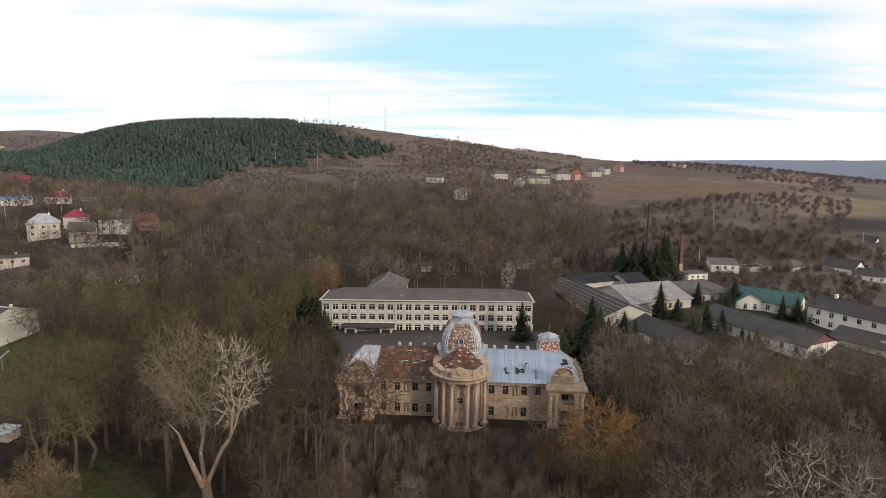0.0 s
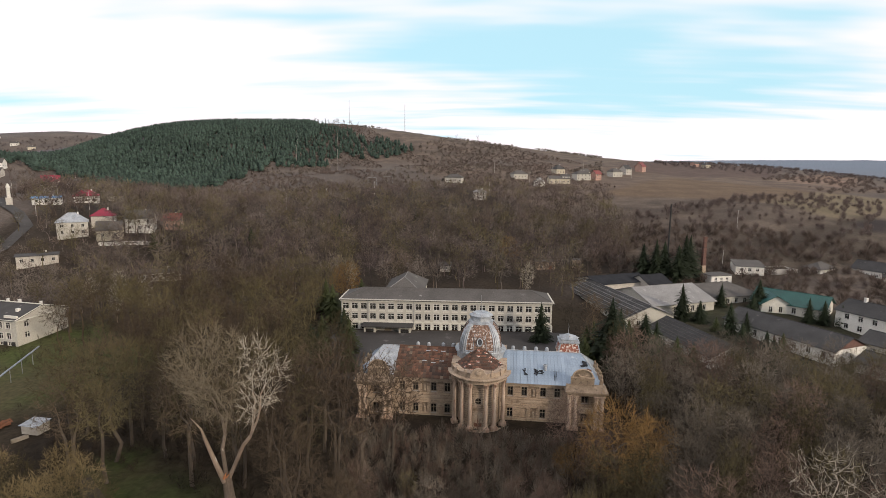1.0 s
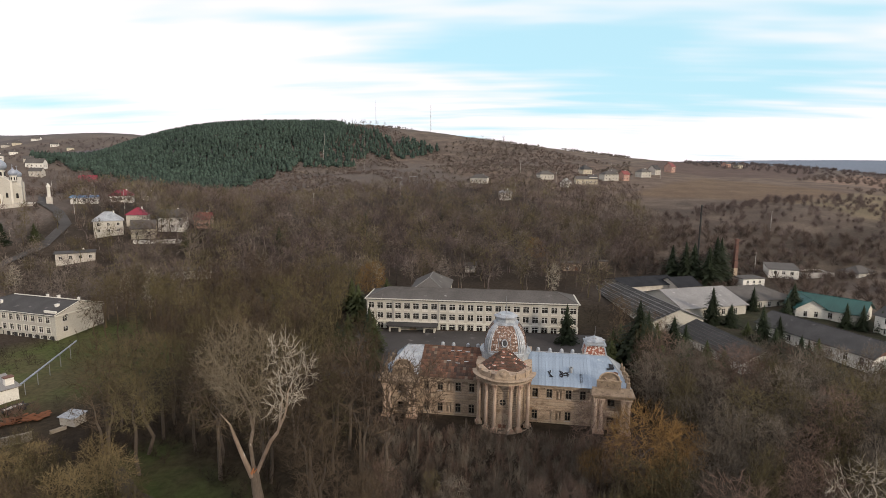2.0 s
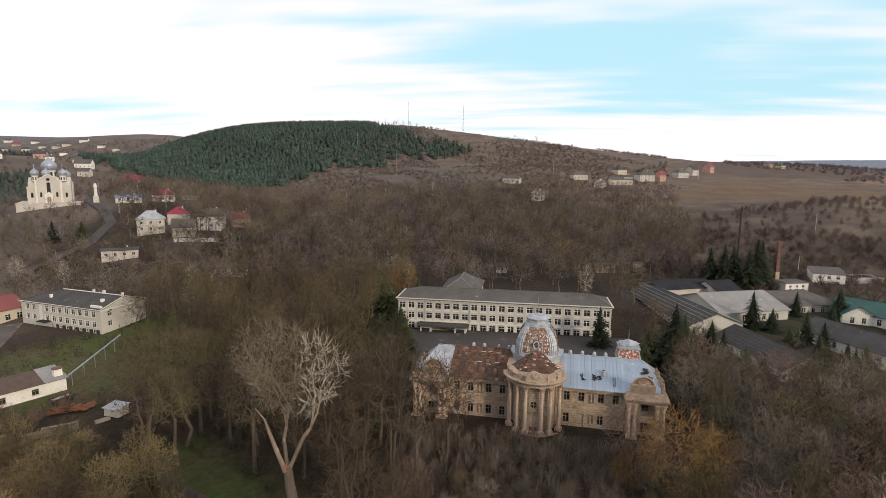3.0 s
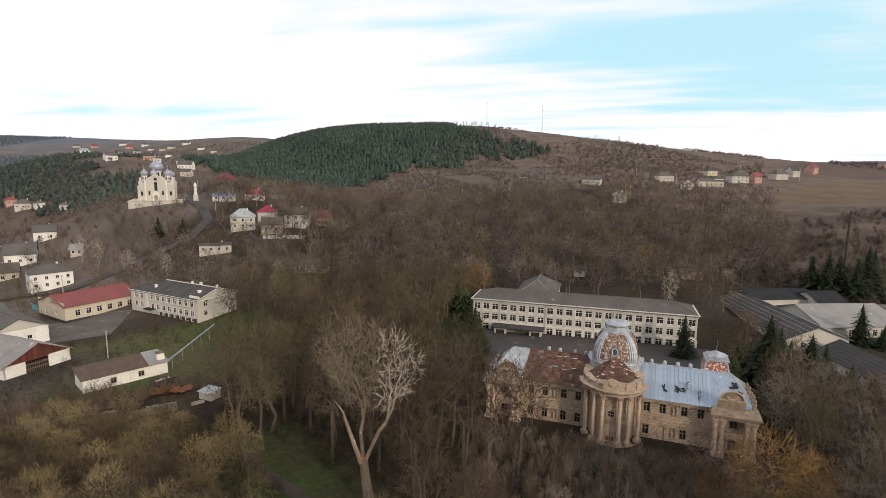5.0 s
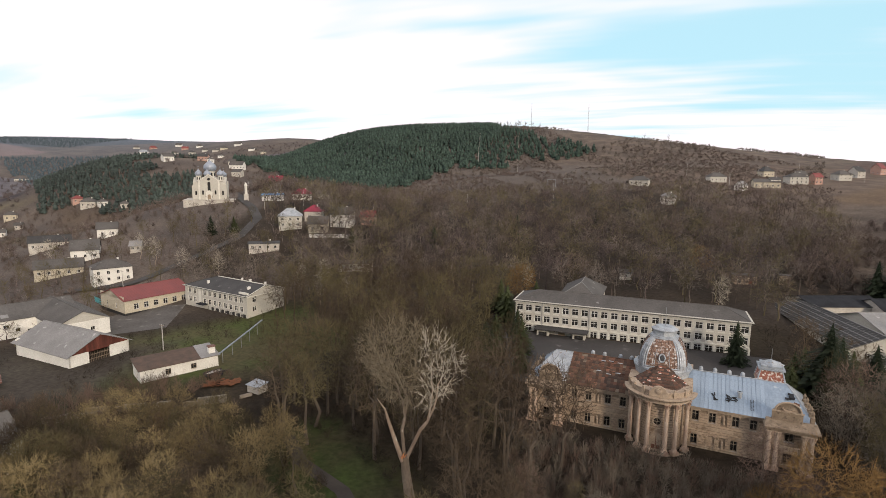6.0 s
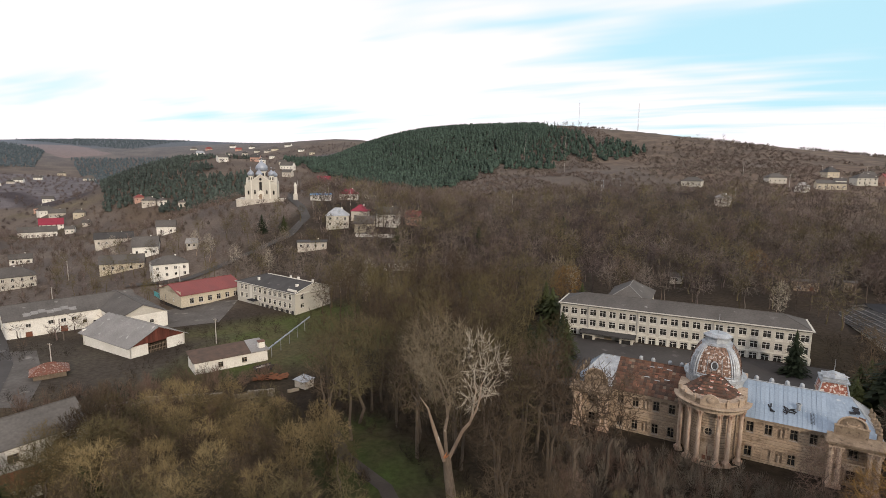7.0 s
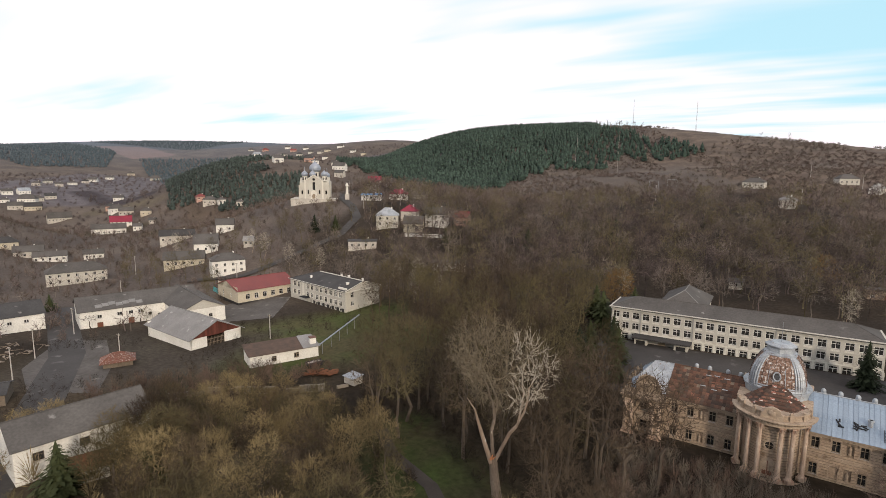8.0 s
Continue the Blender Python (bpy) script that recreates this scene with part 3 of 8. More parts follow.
# ================= the land =================
def land_material():
    m = bpy.data.materials.new("winter land")
    m.use_nodes = True
    n, k = m.node_tree.nodes, m.node_tree.links
    bs = n["Principled BSDF"]
    geo = n.new("ShaderNodeNewGeometry")
    sep = n.new("ShaderNodeSeparateXYZ")
    k.new(geo.outputs["Position"], sep.inputs[0])

    def nz(s, d=5.0):
        t = n.new("ShaderNodeTexNoise")
        t.inputs["Scale"].default_value, t.inputs["Detail"].default_value = s, d
        k.new(geo.outputs["Position"], t.inputs["Vector"])
        return t.outputs["Fac"]

    def calc(op, a, b=None, c=None):
        q = n.new("ShaderNodeMath")
        q.operation = op
        for i, v in enumerate((a, b, c)):
            if v is None:
                continue
            if isinstance(v, (int, float)):
                q.inputs[i].default_value = v
            else:
                k.new(v, q.inputs[i])
        return q.outputs[0]

    def ramp(v, lo, hi):
        r = n.new("ShaderNodeMapRange")
        r.inputs["From Min"].default_value, r.inputs["From Max"].default_value = lo, hi
        k.new(v, r.inputs["Value"])
        return r.outputs[0]

    def mix(f, a, b, blend="MIX"):
        x = n.new("ShaderNodeMix")
        x.data_type, x.blend_type = "RGBA", blend
        for sock, v in ((x.inputs["Factor"], f), (x.inputs[6], a), (x.inputs[7], b)):
            if isinstance(v, tuple):
                sock.default_value = (*v, 1)
            elif isinstance(v, (int, float)):
                sock.default_value = v
            else:
                k.new(v, sock)
        return x.outputs[2]

    wobble = calc("MULTIPLY", calc("SUBTRACT", nz(0.02, 4.0), 0.5), 60)

    def region(cx, cy, w, d, turn, soft=12):
        """1 inside a turned box in plan, with an uneven edge."""
        c, s = math.cos(radians(turn)), math.sin(radians(turn))
        dx, dy = calc("SUBTRACT", sep.outputs[0], cx), calc("SUBTRACT", sep.outputs[1], cy)
        u = calc("ADD", calc("MULTIPLY", dx, c), calc("MULTIPLY", dy, s))
        v = calc("SUBTRACT", calc("MULTIPLY", dy, c), calc("MULTIPLY", dx, s))
        gap = calc("MAXIMUM", calc("SUBTRACT", calc("ABSOLUTE", u), w / 2), calc("SUBTRACT", calc("ABSOLUTE", v), d / 2))
        return ramp(calc("ADD", gap, calc("MULTIPLY", wobble, soft / 30)), soft / 2, -soft / 2)

    def field(corners, soft=14):
        """1 inside a convex field given by its corners, clockwise, with an uneven edge."""
        gap = None
        for (x0, y0), (x1, y1) in zip(corners, corners[1:] + corners[:1]):
            ln = math.hypot(x1 - x0, y1 - y0)
            nx, ny = -(y1 - y0) / ln, (x1 - x0) / ln
            d = calc("ADD", calc("ADD", calc("MULTIPLY", sep.outputs[0], nx), calc("MULTIPLY", sep.outputs[1], ny)), -(x0 * nx + y0 * ny))
            gap = d if gap is None else calc("MAXIMUM", gap, d)
        return ramp(calc("ADD", gap, calc("MULTIPLY", wobble, soft / 30)), soft / 2, -soft / 2)

    # leaf litter and dead grass, darkened for the shade under the park trees
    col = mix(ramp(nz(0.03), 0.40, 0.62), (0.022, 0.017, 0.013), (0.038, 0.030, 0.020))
    col = mix(ramp(nz(0.011, 6.0), 0.52, 0.64), col, (0.088, 0.068, 0.046))
    # rough dry meadow outside the park, its tone paled for the haze over it
    out = ramp(calc("ADD", calc("SQRT", calc("ADD", calc("POWER", sep.outputs[0], 2.0), calc("POWER", sep.outputs[1], 2.0))), wobble), 190.0, 260.0)
    col = mix(out, col, mix(ramp(nz(0.022, 6.0), 0.36, 0.64), (0.080, 0.067, 0.060), (0.125, 0.102, 0.085)))
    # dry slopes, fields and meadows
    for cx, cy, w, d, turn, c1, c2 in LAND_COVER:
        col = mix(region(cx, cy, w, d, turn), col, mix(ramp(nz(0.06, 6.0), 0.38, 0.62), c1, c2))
    for corners, c1, c2 in FIELDS:
        col = mix(field(corners), col, mix(ramp(nz(0.05, 6.0), 0.38, 0.62), c1, c2))
    # distance haze painted into the land: it turns blue from 1300 m outwards
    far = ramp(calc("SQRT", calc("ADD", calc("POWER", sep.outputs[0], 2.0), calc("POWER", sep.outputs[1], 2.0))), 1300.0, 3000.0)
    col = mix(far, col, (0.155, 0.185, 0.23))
    col = mix(1.0, col, mix(ramp(nz(0.9, 6.0), 0.3, 0.7), (0.72, 0.72, 0.72), (1.25, 1.25, 1.25)), "MULTIPLY")
    k.new(col, bs.inputs["Base Color"])
    bs.inputs["Roughness"].default_value, bs.inputs["Specular IOR Level"].default_value = 0.95, 0.1
    b = n.new("ShaderNodeBump")
    b.inputs["Strength"].default_value, b.inputs["Distance"].default_value = 0.6, 0.3
    k.new(nz(1.2, 6.0), b.inputs["Height"])
    k.new(b.outputs[0], bs.inputs["Normal"])
    return m


FIELDS = [
    ([(112, 440), (224, 591), (300, 450), (208, 373)], (0.135, 0.096, 0.064), (0.108, 0.076, 0.053)),
    ([(205, 373), (298, 470), (362, 430), (290, 356), (218, 312)], (0.165, 0.132, 0.088), (0.130, 0.106, 0.070)),
    ([(214, 310), (300, 362), (380, 385), (310, 300), (218, 293)], (0.040, 0.032, 0.031), (0.032, 0.027, 0.026)),
    ([(190, 690), (330, 1010), (560, 960), (363, 655), (238, 612)], (0.105, 0.076, 0.064), (0.082, 0.060, 0.053)),
    ([(330, 600), (470, 750), (510, 700), (350, 520)], (0.21, 0.145, 0.112), (0.13, 0.098, 0.076)),
    ([(-1392, 784), (-1763, 870), (-1684, 975), (-1417, 925)], (0.19, 0.135, 0.12), (0.165, 0.122, 0.11)),
    ([(-605, 340), (-870, 395), (-870, 425), (-607, 372)], (0.050, 0.042, 0.046), (0.043, 0.036, 0.040)),
    ([(-300, 236), (-480, 312), (-504, 338), (-430, 346)], (0.118, 0.088, 0.066), (0.088, 0.068, 0.052)),
    ([(-560, 330), (-560, 352), (-720, 352), (-720, 330)][::-1], (0.125, 0.105, 0.075), (0.095, 0.08, 0.06)),
]
LAND_COVER = [
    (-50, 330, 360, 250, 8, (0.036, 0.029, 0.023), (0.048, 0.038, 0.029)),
    (-122, 118, 84, 50, 62, (0.058, 0.072, 0.024), (0.074, 0.066, 0.034)),
    (-55, 80, 26, 11, -35, (0.036, 0.056, 0.015), (0.042, 0.038, 0.020)),
    (96, 176, 80, 70, -15, (0.036, 0.038, 0.023), (0.046, 0.040, 0.028)),
    (-150, 84, 60, 44, 30, (0.062, 0.054, 0.042), (0.050, 0.042, 0.034)),
    (190, 560, 420, 300, 30, (0.140, 0.106, 0.082), (0.094, 0.071, 0.058)),
    (150, 350, 190, 130, 25, (0.120, 0.095, 0.075), (0.074, 0.058, 0.048)),
    (70, 800, 420, 190, -8, (0.140, 0.110, 0.088), (0.088, 0.071, 0.060)),
    (170, 270, 150, 50, 20, (0.090, 0.074, 0.058), (0.060, 0.048, 0.039)),
    (-420, 300, 120, 34, 40, (0.090, 0.070, 0.048), (0.070, 0.060, 0.040)),
    (-520, 210, 60, 170, 10, (0.075, 0.062, 0.040), (0.062, 0.054, 0.034)),
    # far hills and valley floor, bluish haze mixed into their colours
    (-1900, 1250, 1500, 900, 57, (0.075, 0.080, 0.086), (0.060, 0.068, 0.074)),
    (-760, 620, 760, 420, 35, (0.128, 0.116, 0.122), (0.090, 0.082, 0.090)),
]


def build_land():
    n, k, far = 230, 4.6, 4700.0
    u = np.linspace(-1, 1, n)
    g = far * np.sinh(k * u) / np.sinh(k)
    x, y = np.meshgrid(g, g + 60.0)
    z = ground_many(x, y)
    rng = np.random.RandomState(3)
    z += rng.normal(0, 1, z.shape) * np.clip((np.hypot(x, y) - 220) / 2500, 0, 0.6)
    v = np.stack([x, y, z], -1).reshape(-1, 3)
    i = np.arange(n * n).reshape(n, n)
    f = np.stack([i[:-1, :-1], i[:-1, 1:], i[1:, 1:], i[1:, :-1]], -1).reshape(-1, 4)
    me = bpy.data.meshes.new("ground")
    me.from_pydata(v.tolist(), [], f.tolist())
    me.polygons.foreach_set("use_smooth", [True] * len(f))
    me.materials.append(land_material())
    tagged(new("ground", me), "brown winter ground of leaf litter, dry grass and fields", "ground", kind="structure")


build_land()


def laid(name, label, category, outline, material, lift=0.06, step=6.0):
    """A thin sheet laid on the ground inside a convex outline, following the land."""
    out = [Vector((x, y)) for x, y in outline]
    s = Shape()
    c = sum(out, Vector((0, 0))) / len(out)
    rings = max(2, int(max((p - c).length for p in out) / step))
    edge = []
    for p, q in zip(out, out[1:] + out[:1]):
        cuts = max(1, int((q - p).length / step))
        edge += [p.lerp(q, i / cuts) for i in range(cuts)]
    pts = []
    for r in range(1, rings + 1):
        for e in edge:
            p = c.lerp(e, r / rings)
            pts.append((p.x, p.y, ground_z(p.x, p.y) + lift))
    m = len(edge)
    s.v = [(c.x, c.y, ground_z(c.x, c.y) + lift)] + pts
    s.f = [(0, 1 + j, 1 + (j + 1) % m) for j in range(m)]
    for r in range(rings - 1):
        b = 1 + r * m
        s.f += [(b + j, b + m + j, b + m + (j + 1) % m, b + (j + 1) % m) for j in range(m)]
    return tagged(part(name, s, material), label, category, kind="structure")


def ribbon(name, label, category, way, width, material, lift=0.08):
    """A road along a bent line of points."""
    pts = [Vector(p) for p in way]
    fine = []
    for a, b in zip(pts, pts[1:]):
        cuts = max(1, int((b - a).length / 4))
        fine += [a.lerp(b, i / cuts) for i in range(cuts)]
    fine.append(pts[-1])
    s = Shape()
    for i, p in enumerate(fine):
        d = (fine[min(i + 1, len(fine) - 1)] - fine[max(i - 1, 0)]).normalized()
        side = Vector((-d.y, d.x)) * width / 2
        for q in (p + side, p - side):
            s.v.append((q.x, q.y, max(ground_z(q.x, q.y), ground_z(p.x, p.y)) + lift))
    s.f = [(2 * i, 2 * i + 1, 2 * i + 3, 2 * i + 2) for i in range(len(fine) - 1)]
    return tagged(part(name, s, material), label, category, kind="structure")


# ================= the palace =================
def arch(x, z, w, h, n=8):
    """An outline of a round-headed opening, anticlockwise."""
    r = w / 2
    pts = [(x - r, z), (x + r, z), (x + r, z + h - r)]
    pts += [(x + r * math.cos(math.pi * i / n), z + h - r + r * math.sin(math.pi * i / n)) for i in range(1, n)]
    return pts + [(x - r, z + h - r)]


def column_shape(h, r, n=14):
    s = Shape()
    s.box(-r * 1.55, -r * 1.55, 0, r * 1.55, r * 1.55, 0.75)
    s.lathe([(r * 1.4, 0.75), (r * 1.4, 0.9), (r * 1.15, 1.0), (r * 1.25, 1.1), (r, 1.22), (r * 0.99, h * 0.4), (r * 0.86, h - 1.15), (r * 0.98, h - 1.1), (r * 0.9, h - 1.02)], n)
    # leafy capital: bell, leaves and a square plate
    s.lathe([(r * 0.88, h - 1.02), (r * 1.0, h - 0.55), (r * 1.3, h - 0.2)], n)
    for i in range(8):
        a = math.tau * i / 8
        m = Matrix.Rotation(a, 4, "Z")
        s.box(r * 0.88, -r * 0.2, h - 0.98, r * 1.28, r * 0.2, h - 0.6, m)
        s.box(r * 1.0, -r * 0.16, h - 0.55, r * 1.5, r * 0.16, h - 0.22, m @ Matrix.Rotation(0.01, 4, "Z"))
    s.box(-r * 1.4, -r * 1.4, h - 0.2, r * 1.4, r * 1.4, h)
    return s


def courses(s, x0, x1, z0, z1, gaps, y, step=0.52, proud=0.13):
    """Bands of raised stone along a wall at y, cut round its openings (x0, z0, x1, z1)."""
    z = z0
    while z + step <= z1 + 0.01:
        a, b = z + 0.06, z + step - 0.07
        cuts = sorted((g[0] - 0.12, g[2] + 0.12) for g in gaps if g[1] < b and g[3] > a)
        p = x0
        for c0, c1 in cuts + [(x1, x1)]:
            if c0 - p > 0.15:
                s.box(p, y - proud, a, c0, y + 0.02, b)
            p = max(p, c1)
        z += step


def sheet_field(parent, corner, along, up, cols, rows, materials, rng, missing=0.06, jitter=0.03):
    """Single roof sheets lying over one another on a slope: corner, and the vectors of its eave and its rise."""
    along, up, corner = Vector(along), Vector(up), Vector(corner)
    w, h = along.length / cols, up.length / rows
    ax, ay = along.normalized(), up.normalized()
    az = ax.cross(ay)
    base = Matrix((ax, ay, az)).transposed().to_4x4()
    meshes = []
    for mt in materials:
        s = Shape().box(-w / 2 * 0.985, -h / 2 * 1.04, 0.0, w / 2 * 0.985, h / 2 * 1.04, 0.02)
        s.box(-w / 2 * 0.985, -h / 2 * 1.04, 0.022, -w / 2 * 0.985 + 0.05, h / 2 * 1.04, 0.07)
        meshes.append(s.mesh("roof_sheet", MAT[mt]))
    for j in range(rows):
        for i in range(cols):
            if rng.random() < missing:
                continue
            p = corner + ax * w * (i + 0.5) + ay * h * (j + 0.5) + az * (0.03 + 0.012 * ((i + 2 * j) % 3))
            m = Matrix.Translation(p) @ base @ Euler((rng.gauss(0, jitter), rng.gauss(0, jitter), rng.gauss(0, jitter))).to_matrix().to_4x4()
            part("roof_sheet", meshes[rng.choice(range(len(meshes)))], None, parent, m=m)


def palace():
    rng = random.Random(11)
    ob = thing("palace", "derelict two-storey baroque palace with domed rotunda and half-rusted roof", "palace", pose(3.7, 111.0, 0, 0, 0, -4))
    eave, ridge, deep = 9.2, 13.7, 14.0
    # ---- two wings
    for side in (-1, 1):
        xs = [side * v for v in (6.8, 9.8, 13.8, 16.8)]
        x0, x1 = sorted((side * 4.5, side * 18.6))
        holes = [(x - 0.62, z, x + 0.62, z + 2.0) for x in xs for z in (1.1, 6.0)]
        holes += [(side * 11.8 - 0.45, z, side * 11.8 + 0.45, z + 1.9) for z in (1.2, 6.1)]
        s = Shape().wall((x0, 0), (x1, 0), -0.5, eave, [(h[0] - x0, h[1], h[2] - x0, h[3]) for h in holes], 0.35)
        part("wall", s, "joint_stone", ob)
        part("back_wall", Shape().wall((x1, deep), (x0, deep), -0.5, eave), "plaster_old", ob)
        s = Shape()
        courses(s, x0, x1, 0.75, 4.4, holes, 0)
        courses(s, x0, x1, 5.2, 8.3, holes, 0)
        part("rustication", s, "plaster_old", ob)
        s = Shape()
        s.box(x0, -0.22, -0.4, x1, 0.0, 0.7).box(x0, -0.16, 4.45, x1, 0.0, 4.75).box(x0, -0.26, 4.75, x1, 0.0, 4.92).box(x0, -0.14, 4.94, x1, 0.0, 5.12)
        part("string_course", s, "plaster_pale", ob)
        s = Shape().box(x0, -0.18, 8.3, x1, 0.0, 8.62).box(x0, -0.34, 8.62, x1, 0.0, 8.8).box(x0, -0.62, 8.8, x1, 0.0, 9.0).box(x0, -0.75, 9.0, x1, 0.0, 9.16)
        for i in range(int((x1 - x0) / 0.7)):
            s.box(x0 + 0.2 + i * 0.7, -0.52, 8.64, x0 + 0.42 + i * 0.7, -0.35, 8.79)
        part("cornice", s, "plaster_pale", ob)
        for i, x in enumerate(xs):
            boarded = side > 0 and i in (1, 3)
            for z in (1.1, 6.0):
                if z < 2 and boarded:
                    part("boarding", Shape().box(x - 0.62, 0.12, z, x + 0.62, 0.2, z + 2.0).box(x - 0.6, 0.07, z + 0.3, x + 0.6, 0.119, z + 0.5).box(x - 0.6, 0.07, z + 1.4, x + 0.6, 0.119, z + 1.6), "plaster_old", ob, "boarded-up window")
                else:
                    add_window(ob, x, 0, z, 1.24, 2.0, 2, 2, 0, "frame_dark", deep=0.22, bar=0.09)
                s = Shape()
                for a, b in ((x - 0.82, x - 0.64), (x + 0.64, x + 0.82)):
                    s.box(a, -0.13, z - 0.1, b, -0.004, z + 2.12)
                s.box(x - 0.95, -0.2, z - 0.24, x + 0.95, -0.004, z - 0.11)
                if z > 5:
                    s.box(x - 0.9, -0.2, z + 2.13, x + 0.9, -0.004, z + 2.28)
                part("window_surround", s, "plaster_pale", ob)
                if z < 2:
                    # a fan of long wedge stones over the ground-floor window
                    s = Shape()
                    for j in range(9):
                        a = radians(28 + 124 * j / 8)
                        r0, r1 = 0.95, (1.55 if j % 2 == 0 else 1.3) + (0.2 if j == 4 else 0)
                        da = radians(5.2)
                        cx, cz = x, z + 1.35
                        s.upright([(cx + r * math.cos(t), cz + r * math.sin(t)) for r, t in ((r0, a - da), (r1, a - da), (r1, a + da), (r0, a + da))], -0.13, -0.005)
                    part("voussoirs", s, "column", ob)
        for z in (1.2, 6.1):
            # a niche with a plain worn figure
            x = side * 11.8
            part("niche", Shape().box(x - 0.45, 0.30, z, x + 0.45, 0.36, z + 1.9), "plaster_old", ob)
            part("statue", Shape().lathe([(0.26, z), (0.28, z + 0.15), (0.2, z + 0.25), (0.24, z + 0.8), (0.27, z + 1.15), (0.12, z + 1.32), (0.16, z + 1.5), (0.02, z + 1.66)], 10, x, 0.05), "plaster_pale", ob)
        # ---- roof of the wing
        rise = Vector((0, deep / 2 + 0.75, ridge - eave))
        a = Vector((x0, -0.75, eave))
        part("roof_deck", slab(Shape(), [a, a + Vector((x1 - x0, 0, 0)), a + Vector((x1 - x0, 0, 0)) + rise, a + rise], 0.12), "wood" if side < 0 else "zinc", ob)
        b = Vector((x0, deep + 0.75, eave))
        back = Vector((0, -deep / 2 - 0.75, ridge - eave))
        part("roof_back", slab(Shape(), [b + back, b + back + Vector((x1 - x0, 0, 0)), b + Vector((x1 - x0, 0, 0)), b], 0.12), "rust_roof" if side < 0 else "blue_roof", ob)
        if side < 0:
            sheet_field(ob, a, (x1 - x0, 0, 0), rise, 22, 11, ["rust_roof"] * 5 + ["rust_dark"] * 3 + ["rust_patch"], rng, 0.05, 0.03)
            for i in range(16):
                x, t = rng.uniform(-13.5, -7), rng.uniform(0.45, 0.95)
                p = a.copy()
                p.x = x
                p += rise * t + Vector((0, -0.1, 0.16))
                m = Matrix.Translation(p) @ Euler((math.atan2(rise.z, rise.y), 0, 0)).to_matrix().to_4x4()
                part("loose_sheet", Shape().box(-0.5, -0.09, 0, 0.5, 0.09, 0.03), "rust_patch" if i % 3 else "zinc", ob, m=m)
        else:
            sheet_field(ob, a, (x1 - x0, 0, 0), rise, 19, 1, ["blue_roof"], rng, 0.0, 0.002)
        cap = Shape().tube((x0, deep / 2, ridge + 0.1), (x1, deep / 2, ridge + 0.1), 0.12, 0.12, 6)
        part("ridge_cap", cap, "zinc" if side > 0 else "rust_roof", ob)
        for x in ([-14.5, -12, -8.6, -6.3] if side < 0 else [7.4, 10.0, 12.6, 15.0]):
            # round-backed ridge vents
            vent = thing("roof_vent", "", "", pose(x, deep / 2 + 1.2, ridge - 0.5))
            vent.parent = ob
            s = Shape().lathe([(0.42, 0), (0.42, 0.75), (0.36, 1.0), (0.2, 1.15), (0.02, 1.2)], 10)
            part("hood", s, "zinc", vent)
    # ---- body under the dome, between the wings
    s = Shape().box(-6.0, 0.2, 0, 6.0, deep - 0.2, 12.6)
    part("core", s, "plaster_old", ob)
    # ---- rotunda
    cx, cy = 0.15, -0.7
    s = Shape().lathe([(4.45, -0.4), (4.45, 10.6)], 40, cx, cy, 180, 360, caps=False)
    part("rotunda_wall", s, "joint_stone", ob)
    z = 1.0
    while z < 10.2:
        s = Shape()
        s.lathe([(4.46, z + 0.04), (4.56, z + 0.06), (4.56, z + 0.40), (4.46, z + 0.42)], 40, cx, cy, 180, 360, caps=False)
        part("stone_course", s, "plaster_old", ob)
        z += 0.5
    part("rotunda_step", Shape().lathe([(6.5, -0.5), (6.5, 0.0), (6.3, 0.15), (6.3, 0.3), (6.1, 0.3), (6.1, 0.45)], 40, cx, cy, 180, 360), "plaster_pale", ob)
    col = column_shape(10.4, 0.41).mesh("column", MAT["column"])
    for a in (-68, -37, -17, 17, 37, 68):
        part("column", col, None, ob, m=pose(cx + 5.55 * math.sin(radians(a)), cy - 5.55 * math.cos(radians(a)), 0.4, 0, 0, a))
    s = Shape().lathe([(4.3, 10.75), (6.0, 10.75), (6.0, 11.15), (6.1, 11.18), (6.1, 11.5), (6.35, 11.6), (6.75, 11.75), (6.75, 11.92), (5.9, 11.95), (4.3, 11.95)], 48, cx, cy, 180, 360)
    part("entablature", s, "plaster_pale", ob)
    s = Shape()
    for i in range(40):
        a = radians(182 + 176 * i / 39)
        s.box(6.11, -0.1, 11.3, 6.45, 0.1, 11.55, Matrix.Translation((cx, cy, 0)) @ Matrix.Rotation(a, 4, "Z"))
    part("modillions", s, "plaster_pale", ob)
    s = Shape().lathe([(5.2, 11.9), (5.7, 11.9), (5.7, 12.15), (5.55, 12.2), (5.55, 12.75), (5.75, 12.82), (5.75, 13.0), (5.2, 13.0)], 48, cx, cy, 180, 360)
    part("attic", s, "plaster_pale", ob, "pale stone attic parapet")
    s = Shape()
    for a in (-80, -55, -30, 30, 55, 80):
        m = Matrix.Translation((cx, cy, 0)) @ Matrix.Rotation(radians(a - 90), 4, "Z")
        part("attic_post", Shape().box(5.4, -0.35, 11.95, 5.85, 0.35, 13.1).box(5.4, -0.22, 13.101, 5.75, 0.22, 13.4), "plaster_pale", ob, m=m)
    # crest with a shield over the door
    s = Shape().upright([(cx - 1.7, 12.0), (cx + 1.7, 12.0), (cx + 1.7, 13.0), (cx + 1.3, 13.2), (cx + 1.15, 13.7), (cx + 0.6, 14.05), (cx, 14.2), (cx - 0.6, 14.05), (cx - 1.15, 13.7), (cx - 1.3, 13.2), (cx - 1.7, 13.0)], cy - 5.95, cy - 5.45)
    s.lathe([(0.01, 0.0), (0.55, 0.05), (0.62, 0.16), (0.3, 0.3), (0.01, 0.34)], 14)
